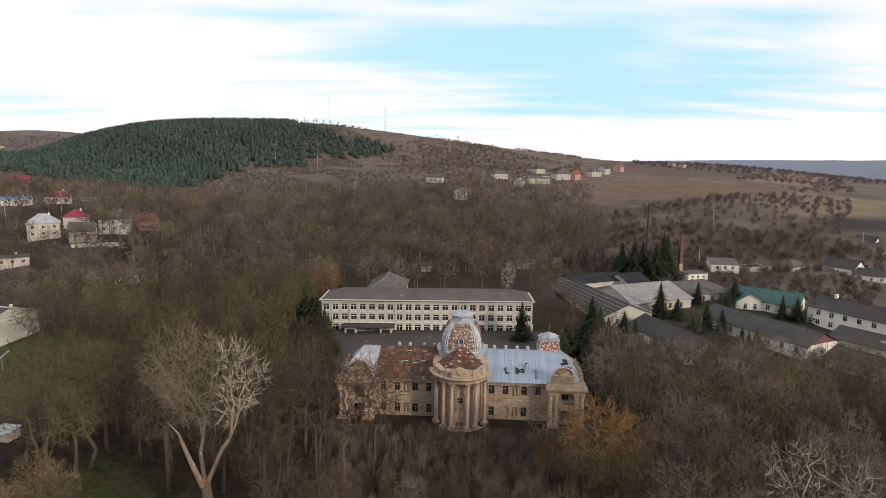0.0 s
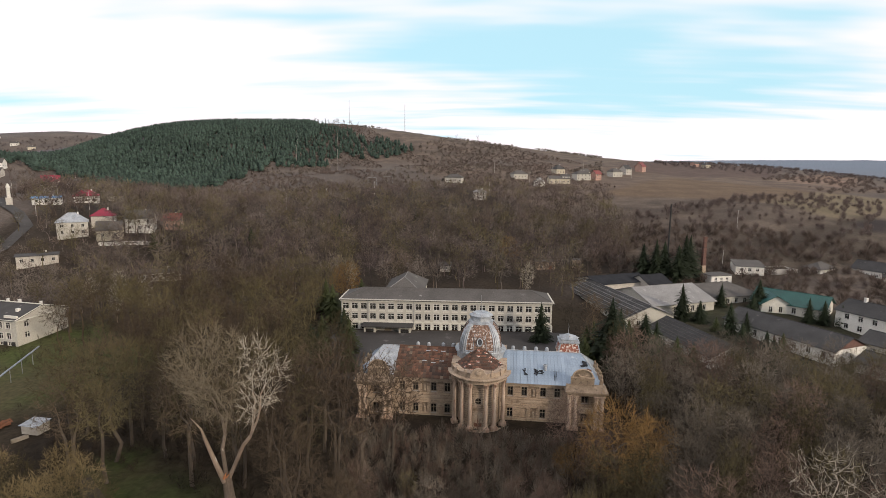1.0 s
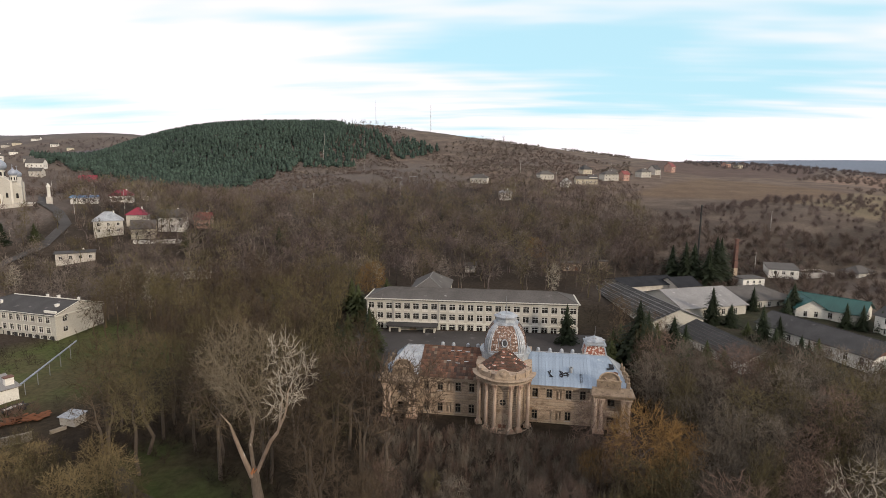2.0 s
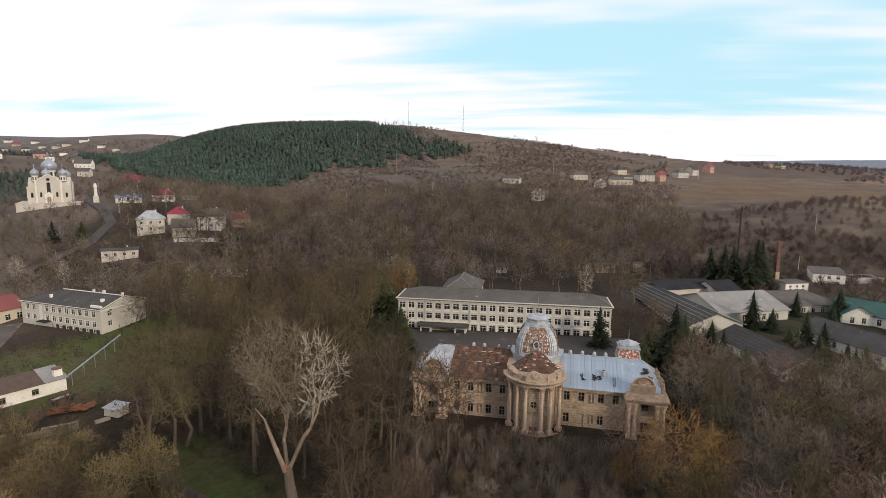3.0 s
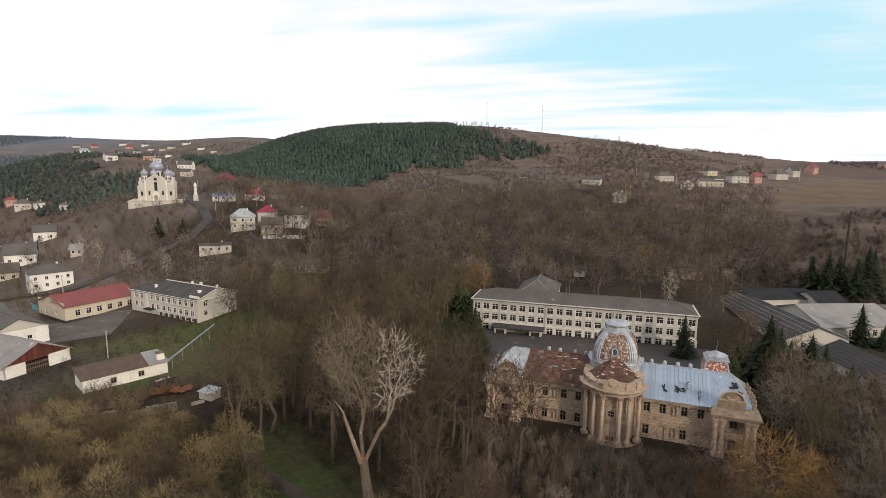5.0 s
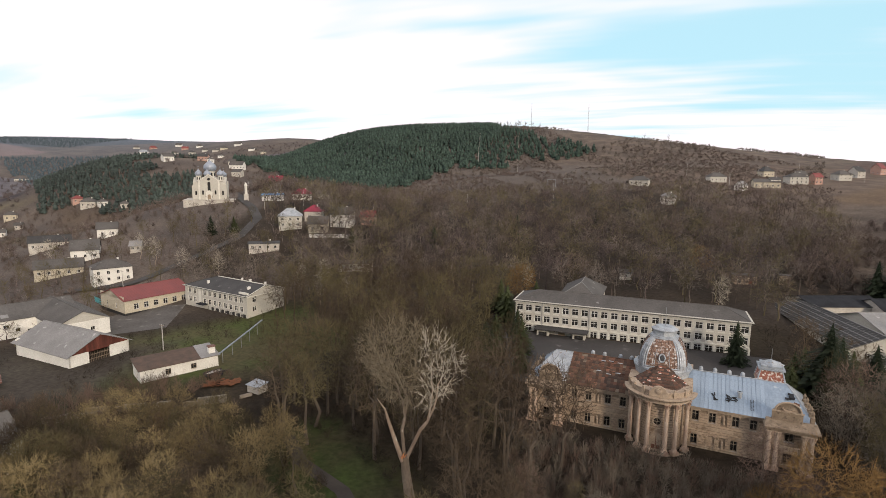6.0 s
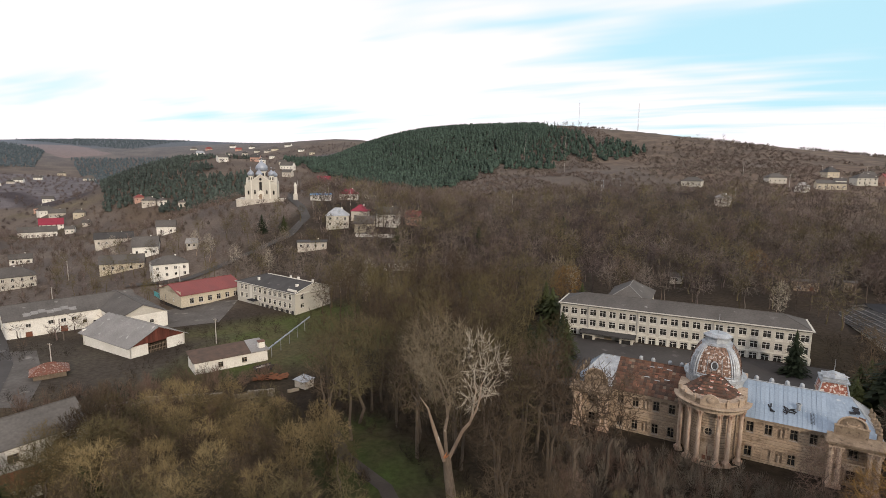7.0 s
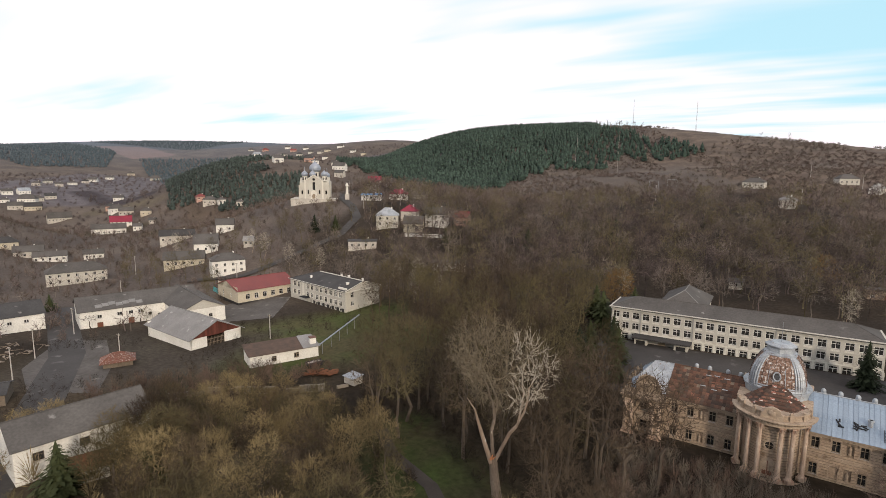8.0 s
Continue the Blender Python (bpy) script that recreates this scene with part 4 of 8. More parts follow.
    s.moved(Matrix.Translation((cx, cy - 5.93, 13.2)) @ Matrix.Rotation(radians(90), 4, "X"), len(s.v) - 14 * 5)
    part("crest", s, "plaster_pale", ob, "carved stone crest")
    # half-cone of loose rusted sheets, rising to the dome behind it
    apex = Vector((cx, cy + 4.2, 15.7))
    rim = [Vector((cx + 5.35 * math.cos(radians(a)), cy + 0.2 + 5.35 * math.sin(radians(a)), 12.7)) for a in (180, 232, 308, 360)]
    s = Shape()
    for p, q in zip(rim, rim[1:]):
        s.face(p, q, apex)
    part("rotunda_roof", s, "rust_dark", ob)
    tile = Shape().box(-0.34, -0.3, 0, 0.34, 0.3, 0.03)
    meshes = [tile.mesh("roof_sheet", MAT[q]) for q in ("rust_roof", "rust_patch", "rust_dark", "rust_roof", "peeling")]
    for p, q in zip(rim, rim[1:]):
        along = (q - p).normalized()
        up = along.cross((p - apex).cross(q - apex)).normalized()
        up = up if up.z > 0 else -up
        base = Matrix((along, up, along.cross(up))).transposed().to_4x4()
        for j in range(9):
            t = (j + 0.5) / 9.5
            n_row = max(1, int((q - p).length * (1 - t) / 0.62))
            for i in range(n_row):
                if rng.random() < 0.08:
                    continue
                at = p.lerp(apex, t).lerp(q.lerp(apex, t), (i + 0.5) / n_row) + base.col[2].to_3d() * (0.05 + 0.012 * ((i + j) % 3))
                part("roof_sheet", meshes[rng.randrange(5)], None, ob, m=Matrix.Translation(at) @ base @ Euler((rng.gauss(0, 0.06), rng.gauss(0, 0.06), rng.gauss(0, 0.07))).to_matrix().to_4x4())
    # ---- rotunda door and round window
    door = part("door", Shape().upright(arch(0, 0, 1.9, 3.4), -0.03, 0.05).box(-0.05, -0.08, 0.05, 0.05, -0.031, 3.2).box(-0.75, -0.07, 0.5, -0.15, -0.031, 1.3).box(0.15, -0.07, 0.5, 0.75, -0.031, 1.3), "door", ob, "rusty red arched double door", m=pose(cx, cy - 4.52, 0.5))
    s = Shape().upright(arch(0, -0.05, 2.5, 3.8), -0.1, -0.04)
    part("door_surround", s, "plaster_pale", ob, m=pose(cx, cy - 4.46, 0.5))
    s = Shape().lathe([(0.66, 0), (0.95, 0), (0.95, 0.16), (0.85, 0.2), (0.66, 0.16), (0.66, 0)], 20, caps=False)
    ring = part("round_window", s, "plaster_pale", ob, m=pose(cx, cy - 4.44, 6.6, 90))
    part("pane", Shape().lathe([(0.67, 0.12), (0.001, 0.121)], 20, caps=False), "glass", ring)
    part("glazing_bars", Shape().box(-0.66, -0.05, 0.13, 0.66, 0.05, 0.17).box(-0.05, -0.66, 0.13, 0.05, 0.66, 0.169), "frame_dark", ring)
    # ---- dome
    dx, dy = 0.0, 7.0
    part("dome_drum", Shape().lathe([(5.5, 12.4), (5.5, 13.6), (5.8, 13.8), (5.8, 14.1), (5.2, 14.2)], 16, dx, dy), "zinc", ob)
    prof = [(4.75, 14.2), (4.72, 15.4), (4.55, 16.6), (4.25, 17.7), (3.8, 18.7), (3.2, 19.6), (2.4, 20.35)]

    def on_dome(r, a, z):
        """A point of the dome's skin: its plan is a square with well rounded corners."""
        k = r / (abs(math.cos(a)) ** 3.4 + abs(math.sin(a)) ** 3.4) ** (1 / 3.4)
        return Vector((dx + k * math.cos(a), dy + k * math.sin(a), z))

    s = Shape()
    for r, z in prof:
        s.v += [tuple(on_dome(r, math.tau * j / 32, z)) for j in range(32)]
    s.f = [(p * 32 + j, p * 32 + (j + 1) % 32, (p + 1) * 32 + (j + 1) % 32, (p + 1) * 32 + j) for p in range(len(prof) - 1) for j in range(32)]
    dome = part("dome", s, "dome_skin", ob, "peeling dome with broad zinc corner ribs")
    for i in range(4):
        s = Shape()
        a = math.tau * (i + 0.5) / 4
        for off in (-0.17, -0.085, 0.0, 0.085, 0.17):
            pts = [on_dome(r + 0.05, a + off, z) for r, z in prof]
            for p, q in zip(pts, pts[1:]):
                s.tube(p, q, 0.24 if abs(off) < 0.1 else 0.17, 0.2 if abs(off) < 0.1 else 0.15, 5)
        part("rib", s, "zinc", dome)
    for r, z, b in ((4.8, 14.3, 0.26), (4.78, 14.75, 0.16), (2.6, 20.2, 0.2)):
        s = Shape()
        for j in range(32):
            s.tube(on_dome(r, math.tau * j / 32, z), on_dome(r, math.tau * (j + 1) / 32, z), b, b, 5, cap=False)
        part("dome_band", s, "zinc", dome)
    s = Shape()
    for i in range(32):
        pts = [on_dome(r + 0.02, math.tau * (i + 0.5) / 32, z) for r, z in prof]
        for p, q in zip(pts, pts[1:]):
            s.tube(p, q, 0.03, 0.03, 3, cap=False)
    for r, z in prof[1:-1]:
        for i in range(32):
            s.tube(on_dome(r + 0.02, math.tau * i / 32, z), on_dome(r + 0.02, math.tau * (i + 1) / 32, z), 0.03, 0.03, 3, cap=False)
    part("lath", s, "rust_dark", dome, "bare rusty laths")
    for sx in (-1.5, 1.5):
        part("lightning_rod", Shape().tube((dx + sx, dy - 4.95, 14.3), (dx + sx * 0.8, dy - 4.3, 18.4), 0.05, 0.05, 5), "zinc", dome)
    part("lantern", Shape().lathe([(2.6, 20.2), (2.8, 20.4), (2.35, 20.6), (2.25, 21.4), (2.65, 21.6), (2.7, 21.85), (2.2, 22.1), (1.9, 22.3)], 8, dx, dy), "zinc", dome)
    part("flagpole", Shape().tube((dx, dy, 22.3), (dx, dy, 26.2), 0.07, 0.04, 6), "steel", dome)
    s = Shape().lathe([(0.46, 0), (0.66, 0), (0.68, 0.2), (0.58, 0.3), (0.46, 0.22), (0.46, 0)], 16, caps=False)
    for i in range(len(s.v)):
        x, y, z = s.v[i]
        s.v[i] = (x, y * 1.4, z)
    eye = part("dormer", s, "zinc", dome, "oval dormer window", m=pose(dx, dy - 4.7, 16.8, 78))
    p = Shape().lathe([(0.47, 0.12), (0.001, 0.12)], 16, caps=False)
    p.v = [(x, y * 1.4, z) for x, y, z in p.v]
    part("pane", p, "glass", eye)
    # ---- corner pavilions
    for side in (-1, 1):
        pavilion(ob, side, rng)
    # ---- things on the blue roof
    rise = Vector((0, 7.75, 4.5))
    pipe = thing("chimney_pipe", "", "", pose(14.3, 2.6, 11.0))
    pipe.parent = ob
    part("stack", Shape().lathe([(0.36, 0), (0.36, 0.95), (0.5, 1.0), (0.5, 1.25)], 14), "zinc", pipe)
    # the shade inside the pipe, drawn as a black disc
    part("mouth", Shape().lathe([(0.3, 1.2), (0.3, 1.262), (0.01, 1.262)], 14, caps=False), "tar", pipe)
    slope = math.atan2(rise.z, rise.y)
    for x, y in ((9.9, 1.7), (12.4, 1.8), (13.3, 2.1)):
        hole = thing("roof_hole", "", "", Matrix.Translation((x, y, 9.2 + (y + 0.75) * 4.5 / 7.75 + 0.14)) @ Euler((slope, 0, 0)).to_matrix().to_4x4())
        hole.parent = ob
        s = Shape()
        for i in range(7):
            m = Matrix.Translation((rng.uniform(-0.35, 0.35), rng.uniform(-0.7, 0.7), 0)) @ Euler((rng.uniform(-0.5, 0.5), rng.uniform(-0.5, 0.5), rng.uniform(0, 3))).to_matrix().to_4x4()
            s.box(-0.12, -0.45, 0, 0.12, 0.45, 0.03, m)
        part("bent_sheets", s, "tar", hole)
    lad = thing("roof_ladder", "", "", Matrix.Translation((16.4, 0.1, 9.75)) @ Euler((slope, 0, 0)).to_matrix().to_4x4())
    lad.parent = ob
    part("rail", Shape().box(-0.28, 0, 0, -0.22, 2.6, 0.06), "dark_steel", lad)
    part("rail", Shape().box(0.22, 0, 0, 0.28, 2.6, 0.06), "dark_steel", lad)
    for i in range(8):
        part("rung", Shape().box(-0.219, 0.15 + i * 0.31, 0.01, 0.219, 0.21 + i * 0.31, 0.05), "dark_steel", lad)
    return ob


def pavilion(ob, side, rng):
    """A corner block with a columned porch, a curved gable over it and its own roof."""
    mx = lambda v: side * v
    x0, x1 = sorted((mx(18.6), mx(26.2)))
    mid = (x0 + x1) / 2
    top = 9.0
    front = -1.2
    holes = [(mid - 0.7, z, mid + 0.7, z + 2.1) for z in (1.1, 5.6)]
    s = Shape().wall((x0, front), (x1, front), -0.5, top, [(h[0] - x0, h[1], h[2] - x0, h[3]) for h in holes], 0.35)
    s.wall((x1, front), (x1, 15.0), -0.5, top).wall((x0, 15.0), (x0, front), -0.5, top).wall((x1, 15.0), (x0, 15.0), -0.5, top)
    part("wall", s, "joint_stone", ob)
    s = Shape()
    courses(s, x0, x1, 0.75, 8.2, holes, front)
    part("rustication", s, "plaster_old", ob)
    for z in (1.1, 5.6):
        add_window(ob, mid, front, z, 1.4, 2.1, 2, 2, 0, "frame_dark", deep=0.22, bar=0.09)
    col = column_shape(7.9, 0.42).mesh("column", MAT["column"])
    for x in (x0 + 0.5, x0 + 1.7, x1 - 1.7, x1 - 0.5):
        part("column", col, None, ob, m=pose(x, front - 1.5, 0.2))
    part("porch_floor", Shape().box(x0 - 0.3, front - 2.3, -0.4, x1 + 0.3, front - 0.01, 0.2), "plaster_pale", ob)
    part("balcony", Shape().box(x0 + 2.3, front - 1.9, 4.2, x1 - 2.3, front - 0.01, 4.5), "plaster_pale", ob)
    n = 9
    for i in range(n):
        part("baluster", Shape().lathe([(0.09, 0), (0.13, 0.25), (0.07, 0.5), (0.09, 0.75)], 8), "plaster_pale", ob, m=pose(x0 + 2.4 + (x1 - x0 - 4.8) * i / (n - 1), front - 1.8, 4.5))
    part("balcony_rail", Shape().box(x0 + 2.25, front - 1.95, 5.26, x1 - 2.25, front - 1.65, 5.4), "plaster_pale", ob)
    s = Shape().box(x0 - 0.05, front - 2.05, 8.1, x1 + 0.05, front + 0.0, 8.5).box(x0 - 0.25, front - 2.25, 8.5, x1 + 0.25, front, 8.7).box(x0 - 0.55, front - 2.55, 8.7, x1 + 0.55, front, 8.95)
    s.box(x1 - 0.01, front, 8.5, x1 + 0.35, 15.3, 8.95).box(x0 - 0.35, front, 8.5, x0 + 0.01, 15.3, 8.95)
    part("cornice", s, "stone_dark", ob)
    # lean-to over the porch
    part("porch_roof", slab(Shape(), [(x0 - 0.5, front - 2.5, 9.0), (x1 + 0.5, front - 2.5, 9.0), (x1 + 0.2, front - 0.2, 9.9), (x0 - 0.2, front - 0.2, 9.9)], 0.08), "stone_dark", ob)
    # curved gable wall
    w = 2.4
    mid -= side * 0.7
    out = [(mid - w, 8.9), (mid + w, 8.9), (mid + w, 11.5), (mid + w * 0.8, 11.7)]
    out += [(mid + w * 0.8 * math.cos(math.pi * i / 12), 11.7 + 1.5 * math.sin(math.pi * i / 12)) for i in range(1, 12)]
    out += [(mid - w * 0.8, 11.7), (mid - w, 11.5)]
    part("curved_gable", Shape().upright(out, front - 0.6, front - 0.15), "stone_dark", ob, "carved stone gable with a rounded top")
    s = Shape()
    pts = [(mid + (w * 0.8 + 0.12) * math.cos(math.pi * i / 12), front - 0.75, 11.7 + 1.62 * math.sin(math.pi * i / 12)) for i in range(13)]
    for p, q in zip(pts, pts[1:]):
        s.tube(p, q, 0.16, 0.16, 6)
    s.box(mid - w - 0.1, front - 0.85, 11.4, mid + w + 0.1, front - 0.61, 11.65)
    part("gable_moulding", s, "plaster_pale", ob)
    s = Shape()
    for i in range(9):
        a = math.pi * (i + 0.5) / 9
        s.tube((mid + 0.95 * math.cos(a), front - 0.62, 12.15 - 0.5 * math.sin(a)), (mid + 0.75 * math.cos(a + 0.3), front - 0.72, 12.2 - 0.4 * math.sin(a + 0.3)), 0.14, 0.1, 6)
    part("garland", s, "plaster_old", ob)
    # the wing's roof runs on over the block and ends in a hip
    zt, yr = 13.7, 7.0
    xi, xo = mx(18.62), mx(26.6)
    xh = mx(22.4)
    lo_f, lo_b = [(xi, -0.75, 9.2), (xo, -0.75, 9.2)], [(xi, 14.75, 9.2), (xo, 14.75, 9.2)]
    r0, r1 = (xi, yr, zt), (xh, yr, zt)
    order = lambda pts: pts if side > 0 else pts[::-1]
    skin = "blue_roof" if side > 0 else "zinc"
    part("roof_slope", slab(Shape(), order([lo_f[0], lo_f[1], r1, r0]), 0.12), skin, ob)
    part("roof_slope", slab(Shape(), order([lo_b[1], lo_b[0], r0, r1]), 0.12), skin, ob)
    part("roof_hip", slab(Shape(), order([lo_f[1], lo_b[1], r1]), 0.12), "zinc" if side > 0 else "blue_roof", ob)
    s = Shape()
    sheet_lines(s, lo_f[0], lo_f[1], r1, r0, 9, 0.04)
    part("roof_seams", s, skin, ob)
    part("ridge_cap", Shape().tube(r0, r1, 0.13, 0.13, 5).tube(r1, lo_f[1], 0.13, 0.13, 5).tube(r1, lo_b[1], 0.13, 0.13, 5), "zinc", ob)
    # torn sheets and bare laths near the hip
    for i in range(7):
        t, u = rng.uniform(0.1, 0.7), rng.uniform(0.2, 0.8)
        q = Vector(lo_f[0]).lerp(Vector(lo_f[1]), 0.35 + 0.55 * u).lerp(Vector(r1), t) + Vector((0, 0, 0.16))
        part("torn_sheet", Shape().box(-0.5, -0.28, 0, 0.5, 0.28, 0.03), rng.choice(("rust_roof", "rust_dark", "tar")), ob, m=Matrix.Translation(q) @ Euler((0.53, rng.uniform(-0.2, 0.2), rng.uniform(-0.7, 0.7))).to_matrix().to_4x4())
    # short return of the block in front of the wing's eave
    part("roof_return", slab(Shape(), [(x0 - 0.2, front - 0.25, 9.0), (x1 + 0.2, front - 0.25, 9.0), (x1 + 0.2, -0.6, 9.35), (x0 - 0.2, -0.6, 9.35)], 0.1), "slate_dark", ob)
    # pinnacles along the outer edge
    for i, y in enumerate((front + 0.6, front + 2.4, 3.2, 5.4, 8.0)):
        part("pinnacle", Shape().box(-0.35, -0.35, 0, 0.35, 0.35, 1.6).lathe([(0.28, 1.6), (0.4, 1.85), (0.2, 2.2), (0.32, 2.5), (0.05, 3.1)], 8), "stone_dark", ob, m=pose(x1 - 0.45 if side > 0 else x0 + 0.45, y, 8.9 + 0.25 * (i % 2)))
    if side > 0:
        # little mansard tower at the back
        tx, ty = mx(20.2), 12.2
        tower = part("tower", Shape().box(tx - 2.3, ty - 2.3, 8.0, tx + 2.3, ty + 2.3, 12.1).box(tx - 2.6, ty - 2.6, 12.1, tx + 2.6, ty + 2.6, 12.35), "plaster_pale", ob)
        n = 4
        ring = lambda r, z: [(tx + sx * r, ty + sy * r, z) for sx, sy in ((-1, -1), (1, -1), (1, 1), (-1, 1))]
        rows = [ring(2.45, 12.35), ring(2.3, 13.3), ring(2.0, 14.5), ring(1.85, 14.9)]
        s = Shape()
        for p, q in zip(rows, rows[1:]):
            for i in range(4):
                s.face(p[i], p[(i + 1) % 4], q[(i + 1) % 4], q[i])
        part("tower_roof", s, "peeling", tower, "peeling red and white tower roof")
        s = Shape()
        for p, q in zip(rows, rows[1:]):
            for i in range(4):
                s.tube(p[i], q[i], 0.14, 0.14, 6)
        part("corner_rolls", s, "zinc", tower)
        part("tower_cap", Shape().box(tx - 2.35, ty - 2.35, 14.9, tx + 2.35, ty + 2.35, 15.2).box(tx - 1.9, ty - 1.9, 15.2, tx + 1.9, ty + 1.9, 15.7).lathe([(2.5, 15.7), (1.2, 16.3), (0.05, 16.6)], 4, tx, ty), "zinc", tower)
        part("finial", Shape().tube((tx, ty, 16.7), (tx, ty, 18.9), 0.06, 0.03, 6), "steel", tower)
    else:
        part("torn_sheet", Shape().lathe([(1.6, 0), (1.5, 0.9), (1.0, 1.7), (0.1, 2.1)], 10), "blue_roof", ob, "curled blue sheet metal", m=pose(mx(24.8), 1.2, 9.3))


palace()


# ================= the school =================
def school():
    w, d, h = 69.0, 13.0, 11.6
    m = pose(-5.45, 170.9 + d / 2, 0, 0, 0, -0.5)
    rng = random.Random(5)
    ob = thing("school", "long three-storey cream school with slate hip roof and white ground floor", "school", m)
    X, Y, n = w / 2, d / 2, 23
    pitch = w / n
    xs = [(i - (n - 1) / 2) * pitch for i in range(n)]
    holes = []
    porch = range(4, 8)
    for r, z in enumerate((1.3, 4.75, 8.1)):
        for i, x in enumerate(xs):
            holes.append((X + x - 1.02, z, X + x + 1.02, z + 2.05))
    side = [(Y + x - 0.9, z, Y + x + 0.9, z + 1.9) for x in (-3.4, 3.4) for z in (1.3, 4.75, 8.1)]
    s = Shape().wall((-X, -Y), (X, -Y), 0, h, holes, 0.25).wall((X, -Y), (X, Y), 0, h, side, 0.25).wall((X, Y), (-X, Y), 0, h).wall((-X, Y), (-X, -Y), 0, h, side, 0.25)
    part("wall", s, "cream", ob)
    for z in (1.3, 4.75, 8.1):
        for i, x in enumerate(xs):
            add_window(ob, x, -Y, z, 2.04, 2.05, 2, 2, 0, "frame_white", deep=0.2, bar=0.1)
        for x in (-3.4, 3.4):
            add_window(ob, X, x, z, 1.8, 1.9, 2, 2, 90, "frame_white", deep=0.2, bar=0.11)
            add_window(ob, -X, -x, z, 1.8, 1.9, 2, 2, 270, "frame_white", deep=0.2, bar=0.11)
    # bands, pale ground floor panels, pilasters and gutter
    s = Shape().box(-X - 0.1, -Y - 0.16, 3.75, X + 0.1, -Y, 4.1).box(-X - 0.12, -Y - 0.22, 10.75, X + 0.12, -Y, 11.0)
    part("string_course", s, "cream_light", ob)
    pier = Shape().box(-0.28, -0.07, 0.7, 0.28, -0.002, 3.74).mesh("ground_floor_pier", MAT["cream_light"])
    for i in range(n + 1):
        part("ground_floor_pier", pier, None, ob, m=pose(-X + i * pitch, -Y, 0))
    panel = Shape().box(-1.0, -0.08, -0.62, 1.0, -0.003, -0.12).mesh("sill_panel", MAT["cream_light"])
    for z in (1.25, 4.7, 8.05):
        for x in xs:
            part("sill_panel", panel, None, ob, m=pose(x, -Y, z))
    for i in (0, 3, 8, 15, 22):
        x = -X + i * pitch + (0.25 if i == 0 else 0)
        part("downpipe", Shape().tube((x, -Y - 0.2, 0.3), (x, -Y - 0.2, 11.2), 0.07, 0.07, 6), "steel", ob)
    part("cornice", Shape().box(-X - 0.35, -Y - 0.4, 11.1, X + 0.35, Y + 0.4, 11.35).box(-X - 0.6, -Y - 0.65, 11.35, X + 0.6, Y + 0.65, 11.58), "cream", ob)
    s = Shape()
    for i in range(95):
        s.box(-X + 0.2 + i * 0.725, -Y - 0.37, 10.78 + 0.22, -X + 0.5 + i * 0.725, -Y - 0.1, 11.098)
    tagged(part("dentils", s, "cream_light", ob), kind="stuff")
    part("plinth", Shape().box(-X - 0.08, -Y - 0.1, -0.4, X + 0.08, Y + 0.1, 0.7), "grey_wall", ob)
    roof_parts(ob, w, d, h, 2.5, "hip", "slate", 0.75, hip=0.5)
    # rows of slate, proud of one another
    W, D, e, t = w / 2 + 0.75, d / 2 + 0.75, h - 0.4, h + 2.5
    for i in range(1, 9):
        f = i / 9
        s = Shape().box(-W + 7.2 * f, -D + D * f - 0.04, e + (t - e) * f + 0.0, W - 7.2 * f, -D + D * f + 0.02, e + (t - e) * f + 0.05)
        part("slate_course", s, "slate", ob)
    # entrance hall with a flat canopy
    px = -18.8
    part("entrance_hall", Shape().box(px - 7.6, -Y - 3.4, 0, px - 3.8, -Y - 0.01, 3.3).box(px + 3.8, -Y - 3.4, 0, px + 7.6, -Y - 0.01, 3.3).box(px - 3.8, -Y - 1.2, 0, px + 3.8, -Y - 0.01, 3.3), "cream", ob)
    part("canopy", Shape().box(px - 8.3, -Y - 4.4, 3.3, px + 8.3, -Y - 0.02, 3.7), "slate_dark", ob, "dark flat canopy")
    part("entrance_door", Shape().box(px - 1.1, -Y - 1.28, 0, px + 1.1, -Y - 1.21, 2.6).box(px - 0.04, -Y - 1.32, 0, px + 0.04, -Y - 1.281, 2.6), "frame_dark", ob)
    part("entrance_window", Shape().box(px - 7.0, -Y - 3.45, 1.0, px - 4.4, -Y - 3.41, 2.6).box(px + 4.4, -Y - 3.45, 1.0, px + 7.0, -Y - 3.41, 2.6), "glass", ob)
    # lower wing behind
    wing = part("rear_wing", Shape().box(-22.5, Y, 0, -9.0, Y + 24, 10.5), "cream", ob)
    zr = 10.5
    a, b, c, f = (-23.1, Y - 0.5, zr), (-8.4, Y - 0.5, zr), (-8.4, Y + 24.6, zr), (-23.1, Y + 24.6, zr)
    r1, r2 = (-15.75, Y + 7, zr + 4.6), (-15.75, Y + 17, zr + 4.6)
    for nm, pts in (("roof_hip", [a, b, r1]), ("roof_slope", [b, c, r2, r1]), ("roof_hip", [c, f, r2]), ("roof_slope", [f, a, r1, r2])):
        part(nm, slab(Shape(), pts, 0.12), "slate", wing)
    part("ridge_cap", Shape().tube(r1, b, 0.12, 0.12, 5).tube(r1, a, 0.12, 0.12, 5).tube(r1, r2, 0.12, 0.12, 5), "slate_pale", wing)
    return ob


school()
laid("school_yard", "dark asphalt yard in front of the school", "yard", [(-42, 130), (34, 129), (34, 170), (-42, 170)], "asphalt")
